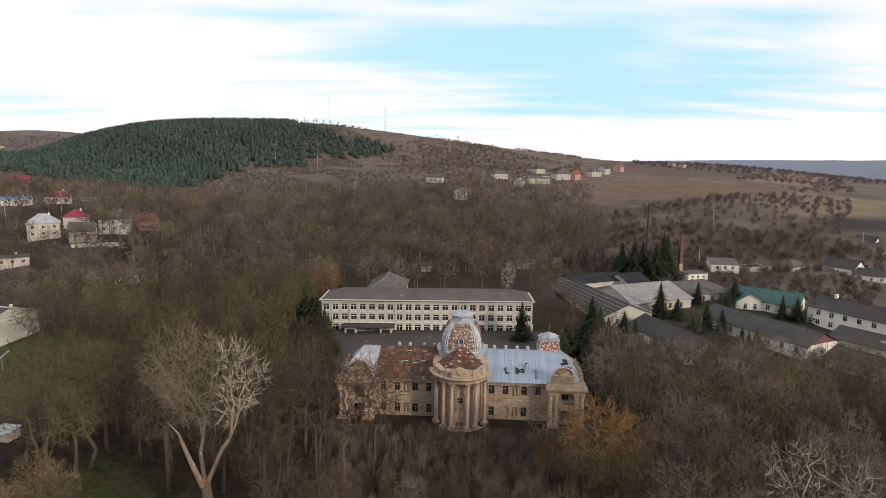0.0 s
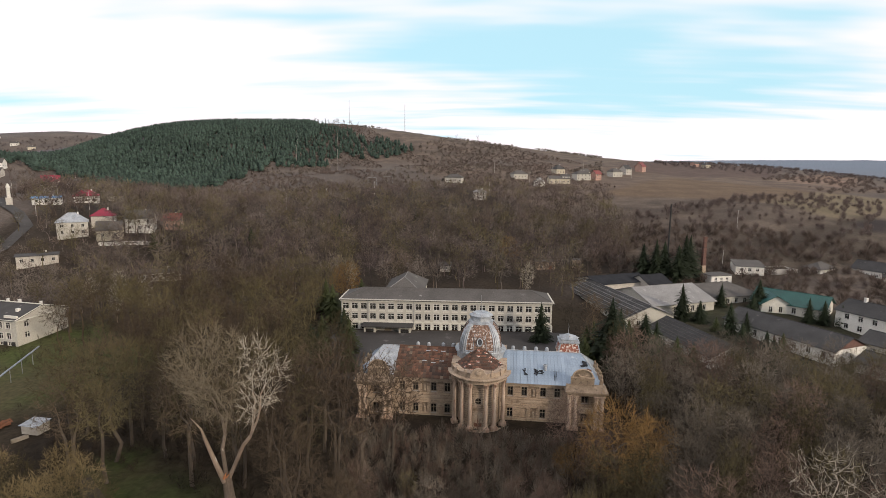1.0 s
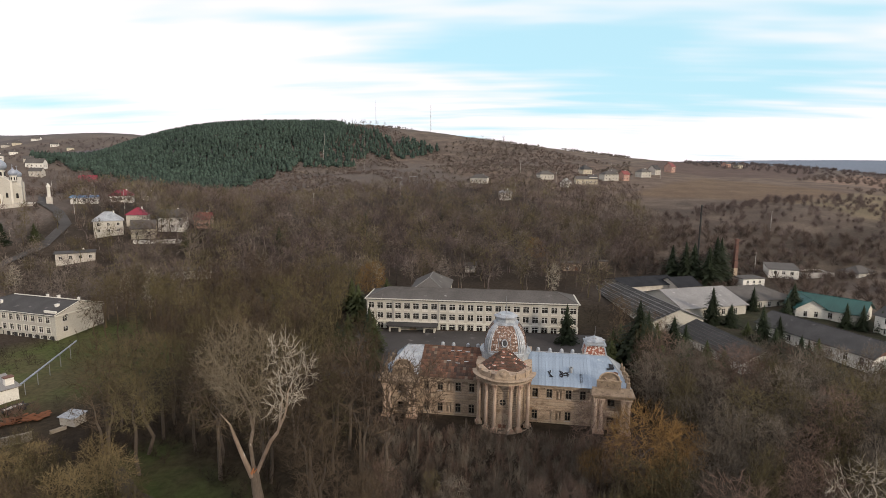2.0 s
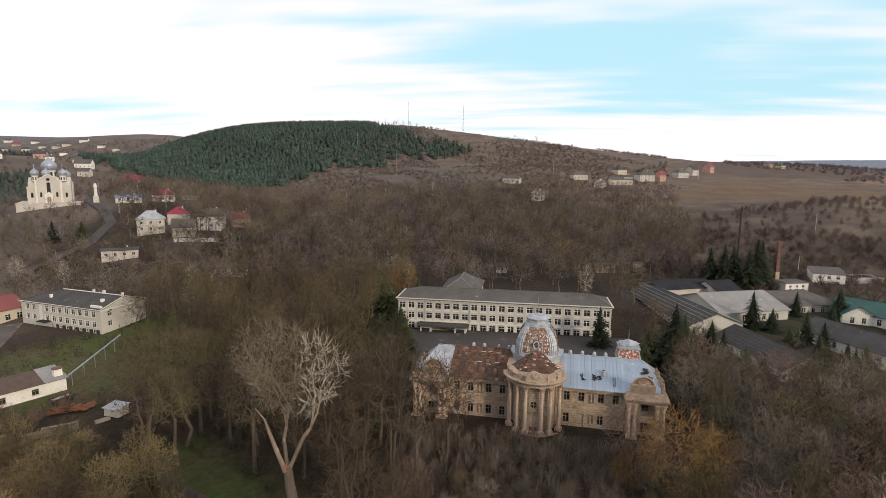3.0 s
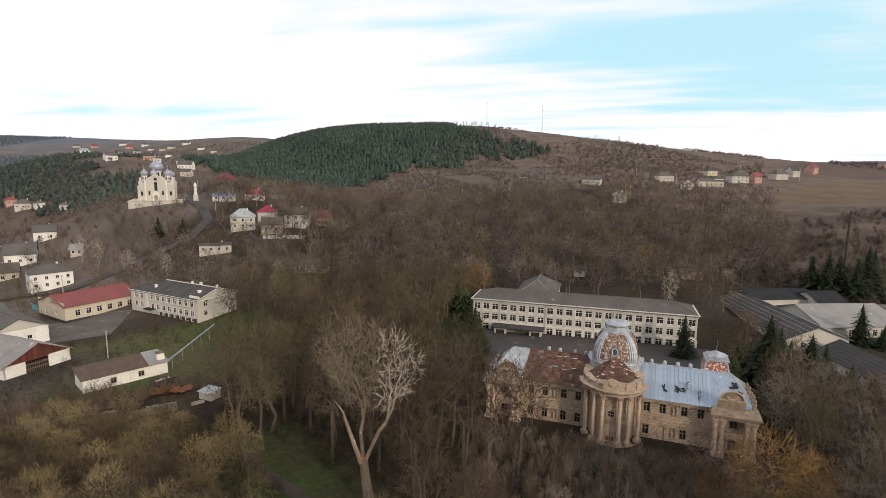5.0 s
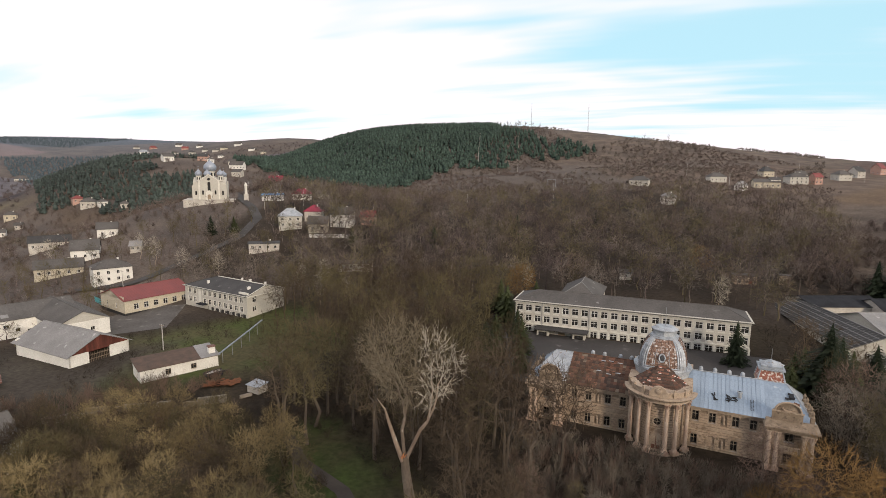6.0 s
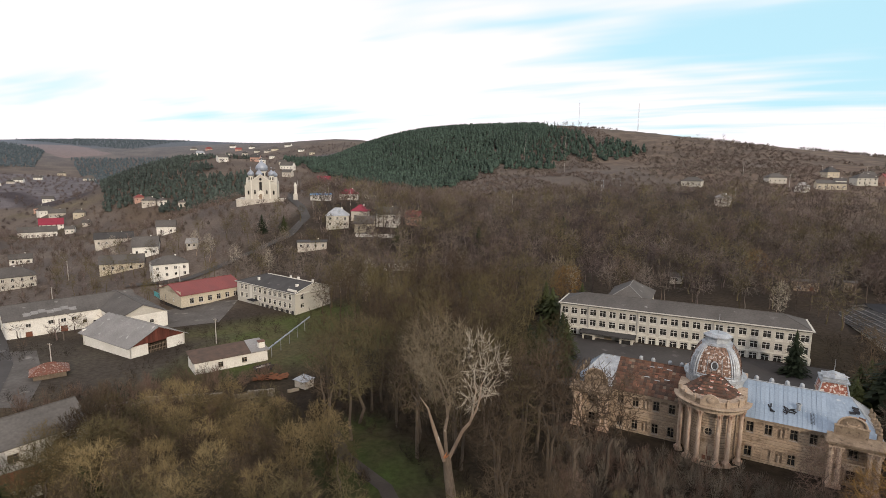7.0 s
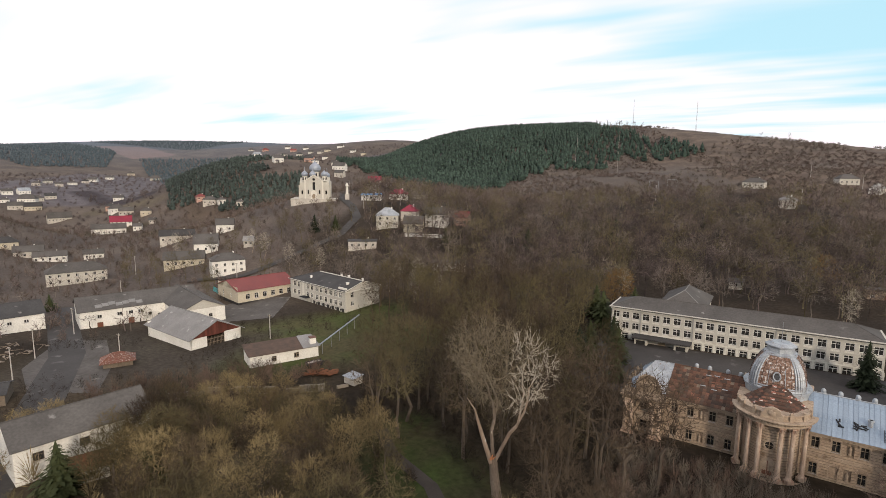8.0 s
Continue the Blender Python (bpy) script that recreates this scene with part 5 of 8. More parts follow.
# ================= roads, yards and lawns =================
laid("factory_yard", "grey broken asphalt yard with gravel patches", "yard", [(-187, 121), (-162, 118), (-150, 130), (-165, 153), (-178, 148)], "yard", 0.09)
laid("street_yard", "worn asphalt square between the white buildings", "yard", [(-150, 54), (-134, 62), (-150, 74), (-176, 86), (-188, 78), (-168, 60)], "yard", 0.07)
ribbon("street", "worn asphalt street leading uphill", "road", [(-96, 22), (-135, 50), (-170, 72), (-213, 90), (-236, 104)], 9, "asphalt", 0.12)
ribbon("hill_road", "asphalt road climbing to the church", "road", [(-232, 152), (-211, 166), (-205, 194), (-199, 222), (-207, 246), (-226, 264), (-249, 281), (-290, 330), (-330, 400)], 5, "asphalt", 0.35)
ribbon("park_path", "dark earth path in the park", "path", [(-22, 48), (-36, 63), (-46, 72), (-58, 77), (-66, 84)], 2.6, "path", 0.09)

# ================= the factory side: left of the park =================
lb_front = []
for x in [v * 3.0 - 15 for v in range(11)]:
    if x != -9:
        lb_front += [(x, 2.2, 1.75, 1.9, 2, 2), (x, 5.4, 1.75, 1.9, 2, 2)]
    if x >= -2:
        lb_front += [(x, 0.25, 1.3, 1.1, 2, 1)]
lb = building("office_building", "three-storey cream-grey office building with dark slate roof", "office building", pose(-146.0, 158.0, 1.2, 0, 0, -11), 36, 16.5, 8.2, 2.7,
              "left_hip", "slate_dark", "cream", front=lb_front, right=[(-4.5, 8.3 - 1.6, 1.2, 1.0, 1, 1), (-5, 2.3, 1.5, 1.7, 2, 2), (-5, 5.5, 1.5, 1.7, 2, 2)], base=2.0, over=0.6,
              chimneys=[(-8, -5, 0.7, 0.9), (6, 3, 0.7, 1.0), (12, 5, 0.6, 1.0), (14, -4, 0.9, 0.7), (0, 4, 0.6, 0.9)])
part("plinth", Shape().box(-18.06, -8.31, -2.0, 18.06, 8.31, 0.2), "plinth", lb)
for x in (-4.5, -1.5, 1.5, 4.5, 7.5, 10.5, 13.5, 16.5):
    part("plinth_panel", Shape().box(x - 0.65 if x > -4 else x + 0.9, -8.34, 0.2, x + 0.65, -8.252, 1.5), "plinth", lb)
for x in [v * 3.0 - 15 for v in range(11)]:
    for z in (2.2, 5.4):
        if x != -9:
            part("window_surround", Shape().box(x - 1.12, -8.33, z - 0.12, x - 0.89, -8.253, z + 2.1).box(x + 0.89, -8.33, z - 0.12, x + 1.12, -8.253, z + 2.1).box(x - 0.888, -8.32, z + 1.92, x + 0.888, -8.253, z + 2.1), "cream_light", lb)
part("roof_edge", Shape().tube((-18.6, -8.85, 8.2), (18.6, -8.85, 8.2), 0.12, 0.12, 5).tube((18.6, -8.85, 8.2), (18.6, 0, 11.0), 0.14, 0.14, 5).tube((18.6, 8.85, 8.2), (18.6, 0, 11.0), 0.14, 0.14, 5).tube((18.6, 0, 11.05), (-9.0, 0, 11.05), 0.16, 0.16, 5), "cream_light", lb)
part("eaves", Shape().box(-18.5, -8.75, 7.75, 18.5, -8.252, 8.05).box(18.252, -8.75, 7.75, 18.7, 8.75, 8.05), "cream_light", lb)
part("parapet_ruin", Shape().box(13.0, -7.6, 8.4, 17.6, -7.0, 9.1), "cream_light", lb)
part("canopy", Shape().box(-8.5, -10.4, 2.2, -4.2, -8.252, 2.45), "tar", lb)
part("stair_strip", Shape().box(-9.6, -8.32, 1.2, -8.2, -8.254, 7.6), "cream_light", lb)

building("canteen", "long beige building with a faded red sheet roof", "building", pose(-182.9, 151.0, -1.0, 0, 0, 75), 25, 19.5, 6.6, 3.0, "gable", "red_roof", "beige",
         front=evenly(6, 3.6, 2.7, 1.7, 2.1, 2, 2, 0.6), left=[(-4.5, 2.2, 1.0, 2.6, 1, 3), (3.0, 3.0, 1.2, 1.8, 2, 2), (-1, 6.9, 1.0, 1.0, 1, 1)],
         seams=26, plinth=1.7, base=1.5, over=0.6)
fence = thing("sheet_fence", "bright turquoise sheet-metal fence", "fence", on_ground(-203, 146, -20))
for i in range(6):
    part("panel", Shape().box(-5.2 + i * 1.75, -0.03, -0.4, -3.5 + i * 1.75, 0.03, 2.2), "turquoise", fence)

# white L-shaped workshop
building("workshop", "long whitewashed workshop with grey slate roof", "workshop", pose(-198.4, 109.0, -1.6, 0, 0, 69), 38, 17, 6.6, 3.4, "gable", "slate", "whitewash",
         front=[(-13, 3.6, 1.4, 1.2, 2, 1), (-7, 3.6, 1.5, 1.3, 2, 1), (-3.5, 3.6, 1.5, 1.3, 2, 1), (-0.5, 3.6, 1.5, 1.3, 2, 1), (2.5, 2.2, 1.3, 1.2, 1, 1), (-13, 0.05, 1.8, 2.1, "door", 1), (-3.5, 0.05, 1.9, 2.3, "door", 1), (5.5, 1.2, 1.2, 1.4, 1, 1), (7.8, 1.6, 1.4, 1.6, 2, 2)],
         left=[(0, 2.5, 1.4, 1.4, 2, 2)], base=1.5, over=0.5, seams=24)
building("workshop_wing", "whitewashed workshop wing with hipped grey slate roof", "workshop", pose(-181.5, 118.8, -1.4, 0, 0, -18), 31, 15, 6.4, 3.4, "gable", "slate", "whitewash",
         right=[(2.5, 3.0, 1.3, 1.3, 2, 1)], base=1.5, over=0.5, seams=20, gable_mat="cream")
patch = thing("roof_patch", "patch of paler slate sheets on the workshop roof", "roof sheets", pose(-198.4, 109.0, -1.6, 0, 0, 69))
for i in range(7):
    a = -14 + i * 2.1
    part("slate_sheet", slab(Shape(), [(a, -7.6 + (i % 3) * 0.5, 7.10 + (i % 3) * 0.2), (a + 2.0, -7.6 + (i % 3) * 0.5, 7.10 + (i % 3) * 0.2), (a + 2.0, -5.8 + (i % 3) * 0.5, 7.82 + (i % 3) * 0.2), (a, -5.8 + (i % 3) * 0.5, 7.82 + (i % 3) * 0.2)], 0.06), "slate_pale", patch)


def barn():
    ob = thing("barn", "barn with pale slate roof and dark red board gable", "barn", pose(-155.6, 102.6, -0.3, 0, 0, -6))
    L, D, h, rise = 26.5, 16.6, 4.1, 4.0
    X, Y = L / 2, D / 2
    s = Shape().box(-X, -Y, -0.5, X, -Y + 0.4, h).box(-X, Y - 0.4, -0.5, X, Y, h).box(-X, -Y, -0.5, -X + 0.4, Y, h + 0.6)
    part("wall", s, "whitewash", ob)
    part("front_wall", Shape().box(X - 0.4, -Y - 0.02, -0.5, X, -Y + 5.2, h - 0.4), "whitewash", ob)
    part("front_wall", Shape().box(X - 0.4, Y - 5.6, -0.5, X, Y + 0.02, h - 0.2), "whitewash", ob)
    n = 22
    for i in range(n):
        y0 = -Y + 0.2 + (D - 0.4) * i / n
        y1 = y0 + (D - 0.4) / n - 0.03
        mid = (y0 + y1) / 2
        top = h + rise * (1 - abs(mid) / Y) - 0.1
        low = h - 0.35 if abs(mid + 0.2) > 3.3 else h - 0.5
        if top - low > 0.2:
            part("board", Shape().box(X - 0.12, y0, low, X - 0.06 + 0.02 * (i % 2), y1, top), "barn_wood", ob)
    for i in range(14):
        a = -Y + 5.4 + i * 0.46
        part("gate_slat", Shape().box(X - 0.3, a, -0.2, X - 0.24, a + 0.12, 3.0 + 0.3 * (i % 2)), "wood", ob)
    part("gate_beam", Shape().box(X - 0.36, -Y + 5.3, 1.2, X - 0.301, Y - 5.7, 1.4), "wood", ob)
    part("gate_beam", Shape().box(X - 0.36, -Y + 5.3, 2.4, X - 0.301, Y - 5.7, 2.6), "wood", ob)
    roof_parts(ob, L, D, h, rise, "gable", "slate_pale", 0.9, seams=26)


barn()


def low_shed():
    ob = building("white_shed", "low whitewashed shed with dark felt roof", "shed", pose(-115.6, 102.6, 0.4, 0, 0, 62), 19, 8.0, 3.4, 0.9, "shed", "rust_dark", "whitewash",
                  front=[(-3.0, 0.9, 1.3, 1.5, 2, 2), (3.2, 1.0, 1.4, 1.4, 2, 2)], left=[(0.5, 0.8, 0.8, 1.5, 1, 2)], base=0.6, over=0.45, sash="frame_dark")
    part("pale_roof", slab(Shape(), [(5.0, -4.5, 3.42), (10.0, -4.5, 3.42), (10.0, 4.5, 4.46), (5.6, 4.5, 4.46)], 0.08), "slate_pale", ob, "pale slate patch on the roof")
    part("chimney", Shape().box(7.6, -2.6, 3.3, 9.3, -1.2, 5.3), "whitewash", ob)
    part("chimney_top", Shape().box(7.5, -2.7, 5.3, 9.4, -1.1, 5.6), "brick", ob)


low_shed()


def pipeline():
    ob = thing("overhead_pipe", "silver overhead heating pipe on thin posts", "pipe", on_ground(-100, 118))
    a, b = Vector((-7.5, -8.5, 3.2)), Vector((-16.5, 20.0, 4.0))
    part("pipe", Shape().tube(a, b, 0.22, 0.22, 8), "silver_dome", ob)
    for i in range(5):
        p = a.lerp(b, (i + 0.3) / 5)
        part("post", Shape().tube((p.x, p.y, -0.6), (p.x, p.y, p.z - 0.2), 0.08, 0.08, 6), "steel", ob)


pipeline()


def hut():
    ob = thing("small_hut", "small grey hut with slatted sheet roof", "hut", on_ground(-86.5, 99.5, -8) @ Matrix.Scale(0.72, 4))
    part("wall", Shape().box(-2.6, -2.0, -0.3, 2.6, -1.7, 2.5).box(-2.6, 1.7, -0.3, 2.6, 2.0, 2.9).box(-2.6, -1.7, -0.3, -2.3, 1.7, 2.5).box(2.3, -1.7, -0.3, 2.6, 1.7, 2.5), "grey_wall", ob)
    for i in range(8):
        part("roof_sheet", slab(Shape(), [(-3.0 + i * 0.75, -2.5, 2.6), (-2.3 + i * 0.75, -2.5, 2.6), (-2.3 + i * 0.75, 2.4, 3.05), (-3.0 + i * 0.75, 2.4, 3.05)], 0.05), "zinc", ob)


hut()


def park_wall():
    """The broken whitewashed wall round the old yard."""
    ob = thing("park_wall", "long broken grey masonry wall among bare trees", "wall", on_ground(-92, 88))
    pts = [(-113, 58), (-117, 66), (-112, 75), (-104, 80.5), (-96, 86), (-89, 92), (-86, 97)]
    rng = random.Random(4)
    for (x0, y0), (x1, y1) in zip(pts, pts[1:]):
        a, b = Vector((x0 + 92, y0 - 88, 0)), Vector((x1 + 92, y1 - 88, 0))
        d = b - a
        turn = math.atan2(d.y, d.x)
        at = Matrix.Translation(a) @ Matrix.Rotation(turn, 4, "Z")
        n = max(2, int(d.length / 2.4))
        for i in range(n):
            if rng.random() < 0.12:
                continue
            x, top = d.length * i / n, rng.choice((1.5, 1.7, 1.7, 1.2, 0.8))
            s = Shape().box(x, -0.22, -0.6, x + d.length / n - 0.02, 0.22, top)
            if top > 1.6:
                s.box(x, -0.3, top + 0.002, x + d.length / n - 0.02, 0.3, top + 0.12)
            part("wall_stretch", s, "old_wall", ob, m=at)


park_wall()


def cart():
    ob = thing("trailer", "old flat farm trailer with rubbish on it", "trailer", on_ground(-103.2, 103.0, 68))
    part("bed", Shape().box(-2.4, -1.0, 0.75, 2.4, 1.0, 0.95).box(-2.4, -1.0, 0.95, 2.4, -0.92, 1.3).box(-2.4, 0.92, 0.95, 2.4, 1.0, 1.3), "dark_steel", ob)
    for x in (-1.5, 1.5):
        for y in (-0.95, 0.95):
            w = part("wheel", Shape().lathe([(0.25, -0.12), (0.42, -0.12), (0.42, 0.12), (0.25, 0.12), (0.2, 0.0)], 14), "tar", ob, m=pose(x, y, 0.42, 90))
    part("drawbar", Shape().box(2.4, -0.06, 0.6, 4.0, 0.06, 0.72), "dark_steel", ob)
    rng = random.Random(9)
    for i in range(10):
        part("rubbish", Shape().box(-0.4, -0.2, 0, 0.4, 0.2, 0.18), "concrete", ob, m=pose(rng.uniform(-1.9, 1.9), rng.uniform(-0.6, 0.6), 0.95 + 0.05 * (i % 3), rng.uniform(-10, 10), rng.uniform(-10, 10), rng.uniform(0, 180)))


cart()
heap = thing("rusty_heap", "heap of rusty sheet iron in the grass", "scrap heap", on_ground(-97.5, 99.5, 30))
rg = random.Random(21)
for i in range(34):
    part("rusty_sheet", Shape().box(-1.1, -0.4, 0, 1.1, 0.4, 0.03), "rust_heap", heap, m=pose(rg.uniform(-4, 4), rg.uniform(-1.6, 1.6), 0.05 + 0.02 * i, rg.uniform(-9, 9), rg.uniform(-9, 9), rg.uniform(0, 180)))

# ruined house at the park's edge
building("ruined_house", "derelict white two-storey house with mossy slate roof", "house", pose(-109.3, 46.6, 0.2, 0, 0, 80), 22, 11.5, 6.8, 3.2, "gable", "slate", "whitewash",
         front=[(-7.5, 3.7, 1.7, 1.6, 2, 2), (-0.5, 3.7, 1.7, 1.6, 2, 2), (-3.5, 0.6, 1.5, 1.2, 2, 1), (6.5, 3.7, 1.7, 1.6, 2, 2), (3.5, 0.6, 1.6, 1.5, 2, 1)], base=1.0, over=0.4, sash="frame_dark")
building("annex_ruin", "broken whitewashed lean-to with an empty window", "shed", pose(-99.0, 42.5, 0.2, 0, 0, 70), 7, 4.5, 2.8, 0.6, "shed", "rust_heap", "whitewash", front=[(0.8, 1.0, 1.2, 1.1, 1, 1)], base=1.0, sash="frame_dark")
building("store_house", "long low white building with brown slate roof", "building", pose(-219.0, 71.0, -0.6, 0, 0, 76), 28, 15, 5.4, 3.2, "gable", "slate_dark", "whitewash", front=evenly(5, 4.5, 2.6, 1.3, 1.1, 2, 1), base=2, over=0.5)
kiosk = building("kiosk", "small kiosk with a red sheet roof", "kiosk", pose(-150.0, 75.6, 0.1, 0, 0, 62), 7.0, 4.8, 2.2, 1.5, "hip", "rust_bright", "wood", base=0.6, over=0.8)
rub = thing("rubble_heap", "heap of broken masonry and old planks", "rubble", on_ground(-186, 60, 20))
for i in range(70):
    q = rg.random()
    part("block", Shape().box(-0.5, -0.25, 0, 0.5, 0.25, 0.3) if q < 0.6 else Shape().box(-1.6, -0.12, 0, 1.6, 0.12, 0.08), "rubble" if q < 0.6 else "wood", rub, m=pose(rg.uniform(-8, 8), rg.uniform(-12, 12), 0.02 * (i % 9), rg.uniform(-12, 12), rg.uniform(-12, 12), rg.uniform(0, 180)))
rack = building("timber_shed", "open dark timber shed of slats", "shed", pose(-152, 44, 0, 0, 0, 60), 14, 9, 3.2, 1.2, "gable", "slate_dark", "wood", seams=20, base=0.6)


# ================= the hospital side: right of the school =================
def pavilion_row():
    b = building
    b("long_pavilion", "long low pavilion with ribbed grey slate roof and cream gable", "building", pose(57.2, 200.5, 1.8, 0, 0, -76), 47, 18, 3.9, 3.6, "gable", "slate_dark", "cream",
      right=[(4.5, 1.0, 1.4, 1.6, 2, 2), (-4.0, 1.0, 1.4, 1.6, 2, 2)], front=evenly(10, 4.2, 1.3, 1.4, 1.5), seams=30, rib="slate_pale", base=5.5, over=0.7)
    b("main_pavilion", "broad pavilion with pale grey slate roof", "building", pose(76.5, 205.5, 2.2, 0, 0, 20), 27, 25, 4.4, 4.0, "gable", "slate_pale", "cream",
      front=evenly(6, 2.6, 1.0, 1.5, 2.2, 2, 2, 2.5), seams=24, base=4.5, over=0.7)
    b("rear_pavilion", "long pavilion with grey slate roof and cream walls", "building", pose(101.5, 214.8, 2.4, 0, 0, 18), 27, 17, 4.2, 3.5, "right_hip", "slate", "cream",
      front=evenly(6, 4.0, 1.2, 1.5, 1.9), seams=0, base=4.5, over=0.7)
    b("dark_pavilion", "low building with dark ribbed roof and white gable", "building", pose(70.4, 158.8, 0.6, 0, 0, -75.6), 29, 13, 3.6, 3.0, "gable", "slate_dark", "whitewash",
      right=[(-1.0, 0.9, 1.2, 1.5, 2, 2), (2.5, 0.9, 1.2, 1.5, 2, 2)], front=evenly(6, 4.2, 1.0, 1.3, 1.5), seams=17, rib="slate", base=2, over=0.6)
    b("ward_building", "long white ward with dark slate roof", "building", pose(102.6, 167.0, 0.6, 0, 0, -66), 36, 14, 4.4, 3.2, "gable", "slate_dark", "whitewash",
      front=evenly(8, 4.3, 1.4, 1.3, 2.0, 2, 2), right=[(0, 1.4, 1.3, 1.6, 2, 2)], seams=22, base=2, over=0.6, gable_mat="brick")
    b("green_roof_house", "cream house with dark green sheet-metal roof", "house", pose(124.5, 203.0, 1.0, 0, 0, -43), 23, 15, 5.0, 3.4, "gable", "green_roof", "cream_light",
      front=evenly(4, 4.5, 1.6, 1.4, 2.2), right=evenly(2, 5, 1.6, 1.4, 2.2), seams=22, base=2, over=0.8)
    b("green_roof_wing", "cream house wing with dark green roof and white gable", "house", pose(116.6, 204.0, 1.2, 0, 0, -100), 13, 9.5, 4.8, 3.0, "gable", "green_roof", "cream_light",
      right=evenly(2, 3.4, 1.4, 1.3, 2.2), seams=10, base=2, over=0.8)
    b("two_storey_ward", "two-storey white ward with dark slate roof", "building", pose(145.0, 168.0, 0.0, 0, 0, -66), 46, 14, 7.4, 3.0, "gable", "slate_dark", "whitewash",
      front=evenly(10, 4.3, 1.4, 1.5, 1.8) + evenly(10, 4.3, 4.7, 1.5, 1.8), seams=0, base=2, over=0.6, chimneys=[(-18, 0, 0.9, 1.2)])
    b("lower_ward", "low ward with mossy dark slate roof and pale patches", "building", pose(131.5, 150.0, 0.0, 0, 0, -62), 30, 12, 4.2, 2.6, "gable", "slate_dark", "grey_wall", front=evenly(6, 4.5, 1.2, 1.4, 1.7), base=2, over=0.5)
    b("laundry", "low laundry with dark slate roof", "building", pose(119.0, 131.5, 0.0, 0, 0, -64), 34, 10, 3.6, 2.2, "gable", "slate_dark", "grey_wall", front=evenly(6, 5, 1.1, 1.3, 1.5), base=1.5, over=0.5, gable_mat="brick")
    b("tar_roof_store", "store house with black tarred roof", "store", pose(63.5, 226.0, 4.2, 0, 0, 22), 25, 15, 4.2, 2.0, "gable", "tar", "grey_wall", base=5, over=0.6)
    b("tar_roof_annex", "annex with black tarred roof", "store", pose(78.5, 224.5, 4.4, 0, 0, 22), 11, 12, 4.0, 2.6, "gable", "tar", "grey_wall", base=5, over=0.6)
    b("boiler_house", "small pale boiler house", "boiler house", pose(109.0, 232.0, 4.4, 0, 0, 15), 10, 7, 5.6, 0.3, "flat", "slate", "whitewash", front=evenly(3, 2.8, 1.6, 1.4, 1.8) + evenly(3, 2.8, 3.8, 1.2, 1.0, 2, 1), base=3)
    b("white_house", "two-storey white house with grey lean-to roof", "house", pose(127.5, 243.0, 6.8, 0, 0, -10), 11.5, 8, 5.6, 1.6, "shed", "slate", "whitewash", front=evenly(3, 3.2, 1.0, 1.4, 1.5) + evenly(3, 3.2, 3.4, 1.4, 1.4), right=[(0, 3.4, 1.3, 1.4, 2, 2)], base=2)
    b("hip_house", "small cottage with grey hipped roof", "house", pose(161.0, 246.0, 8.0, 0, 0, 28), 11.5, 8, 3.4, 2.4, "hip", "slate", "cream_light", front=evenly(3, 3.2, 1.0, 1.1, 1.3), left=evenly(2, 3, 1.0, 1.1, 1.3), base=2)
    b("gable_house", "white cottage with dark slate roof", "house", pose(182.0, 242.0, 7.6, 0, 0, -62), 13, 9, 4.0, 3.4, "gable", "slate_dark", "whitewash", right=evenly(2, 3.2, 1.2, 1.2, 1.3), front=evenly(3, 3.6, 1.2, 1.2, 1.3), base=2)
    b("long_cottage", "long white cottage with dark slate roof", "house", pose(192.0, 230.0, 6.4, 0, 0, -32), 24, 8, 3.4, 2.4, "gable", "slate_dark", "whitewash", front=evenly(6, 3.6, 1.0, 1.2, 1.2), base=3)
    b("edge_cottage", "white gabled cottage among bare trees", "house", pose(222.0, 281.0, 15.2, 0, 0, -55), 9, 7, 3.0, 2.8, "gable", "slate_dark", "whitewash", right=evenly(2, 2.4, 1.0, 1.0, 1.1), base=2)
    b("wood_store", "small weathered cream store with flat roof", "store", pose(37.3, 243.5, 8.6, 0, 0, 4), 8.2, 5, 4.0, 0.2, "flat", "slate", "plaster_pale", front=[(-2.2, 1.2, 1.3, 1.3, 2, 2), (2.0, 0.1, 1.5, 2.2, "door", 1)], base=2)
    b("brick_kiosk", "small pale hut at the wood's edge", "hut", pose(52.0, 245.5, 8.8, 0, 0, -8), 3.6, 3.4, 4.4, 0.2, "flat", "slate", "plaster_pale", front=[(0, 2.0, 1.0, 1.2, 1, 2)], base=2)
    b("forest_hut", "small grey hut hidden in the wood", "hut", pose(-8.0, 242.0, 7.6, 0, 0, 0), 5, 3.5, 3.0, 0.8, "shed", "slate", "grey_wall", front=[(0, 1.0, 1.2, 1.2, 2, 1)], base=2)
    ruin = thing("foundation_ruin", "low unfinished foundation walls of grey blocks", "ruin", on_ground(141, 244, 10))
    for p in (((-6, -4), (7, -4)), ((-6, 4), (7, 4)), ((-6, -4), (-6, 4)), ((7, -4), (7, 4)), ((1, -4), (1, 4))):
        (ax, ay), (bx, by) = p
        part("low_wall", Shape().box(min(ax, bx) - 0.2, min(ay, by) - 0.2, -1.0, max(ax, bx) + 0.2, max(ay, by) + 0.2, 1.4 if ay == by else 1.2), "concrete", ruin)


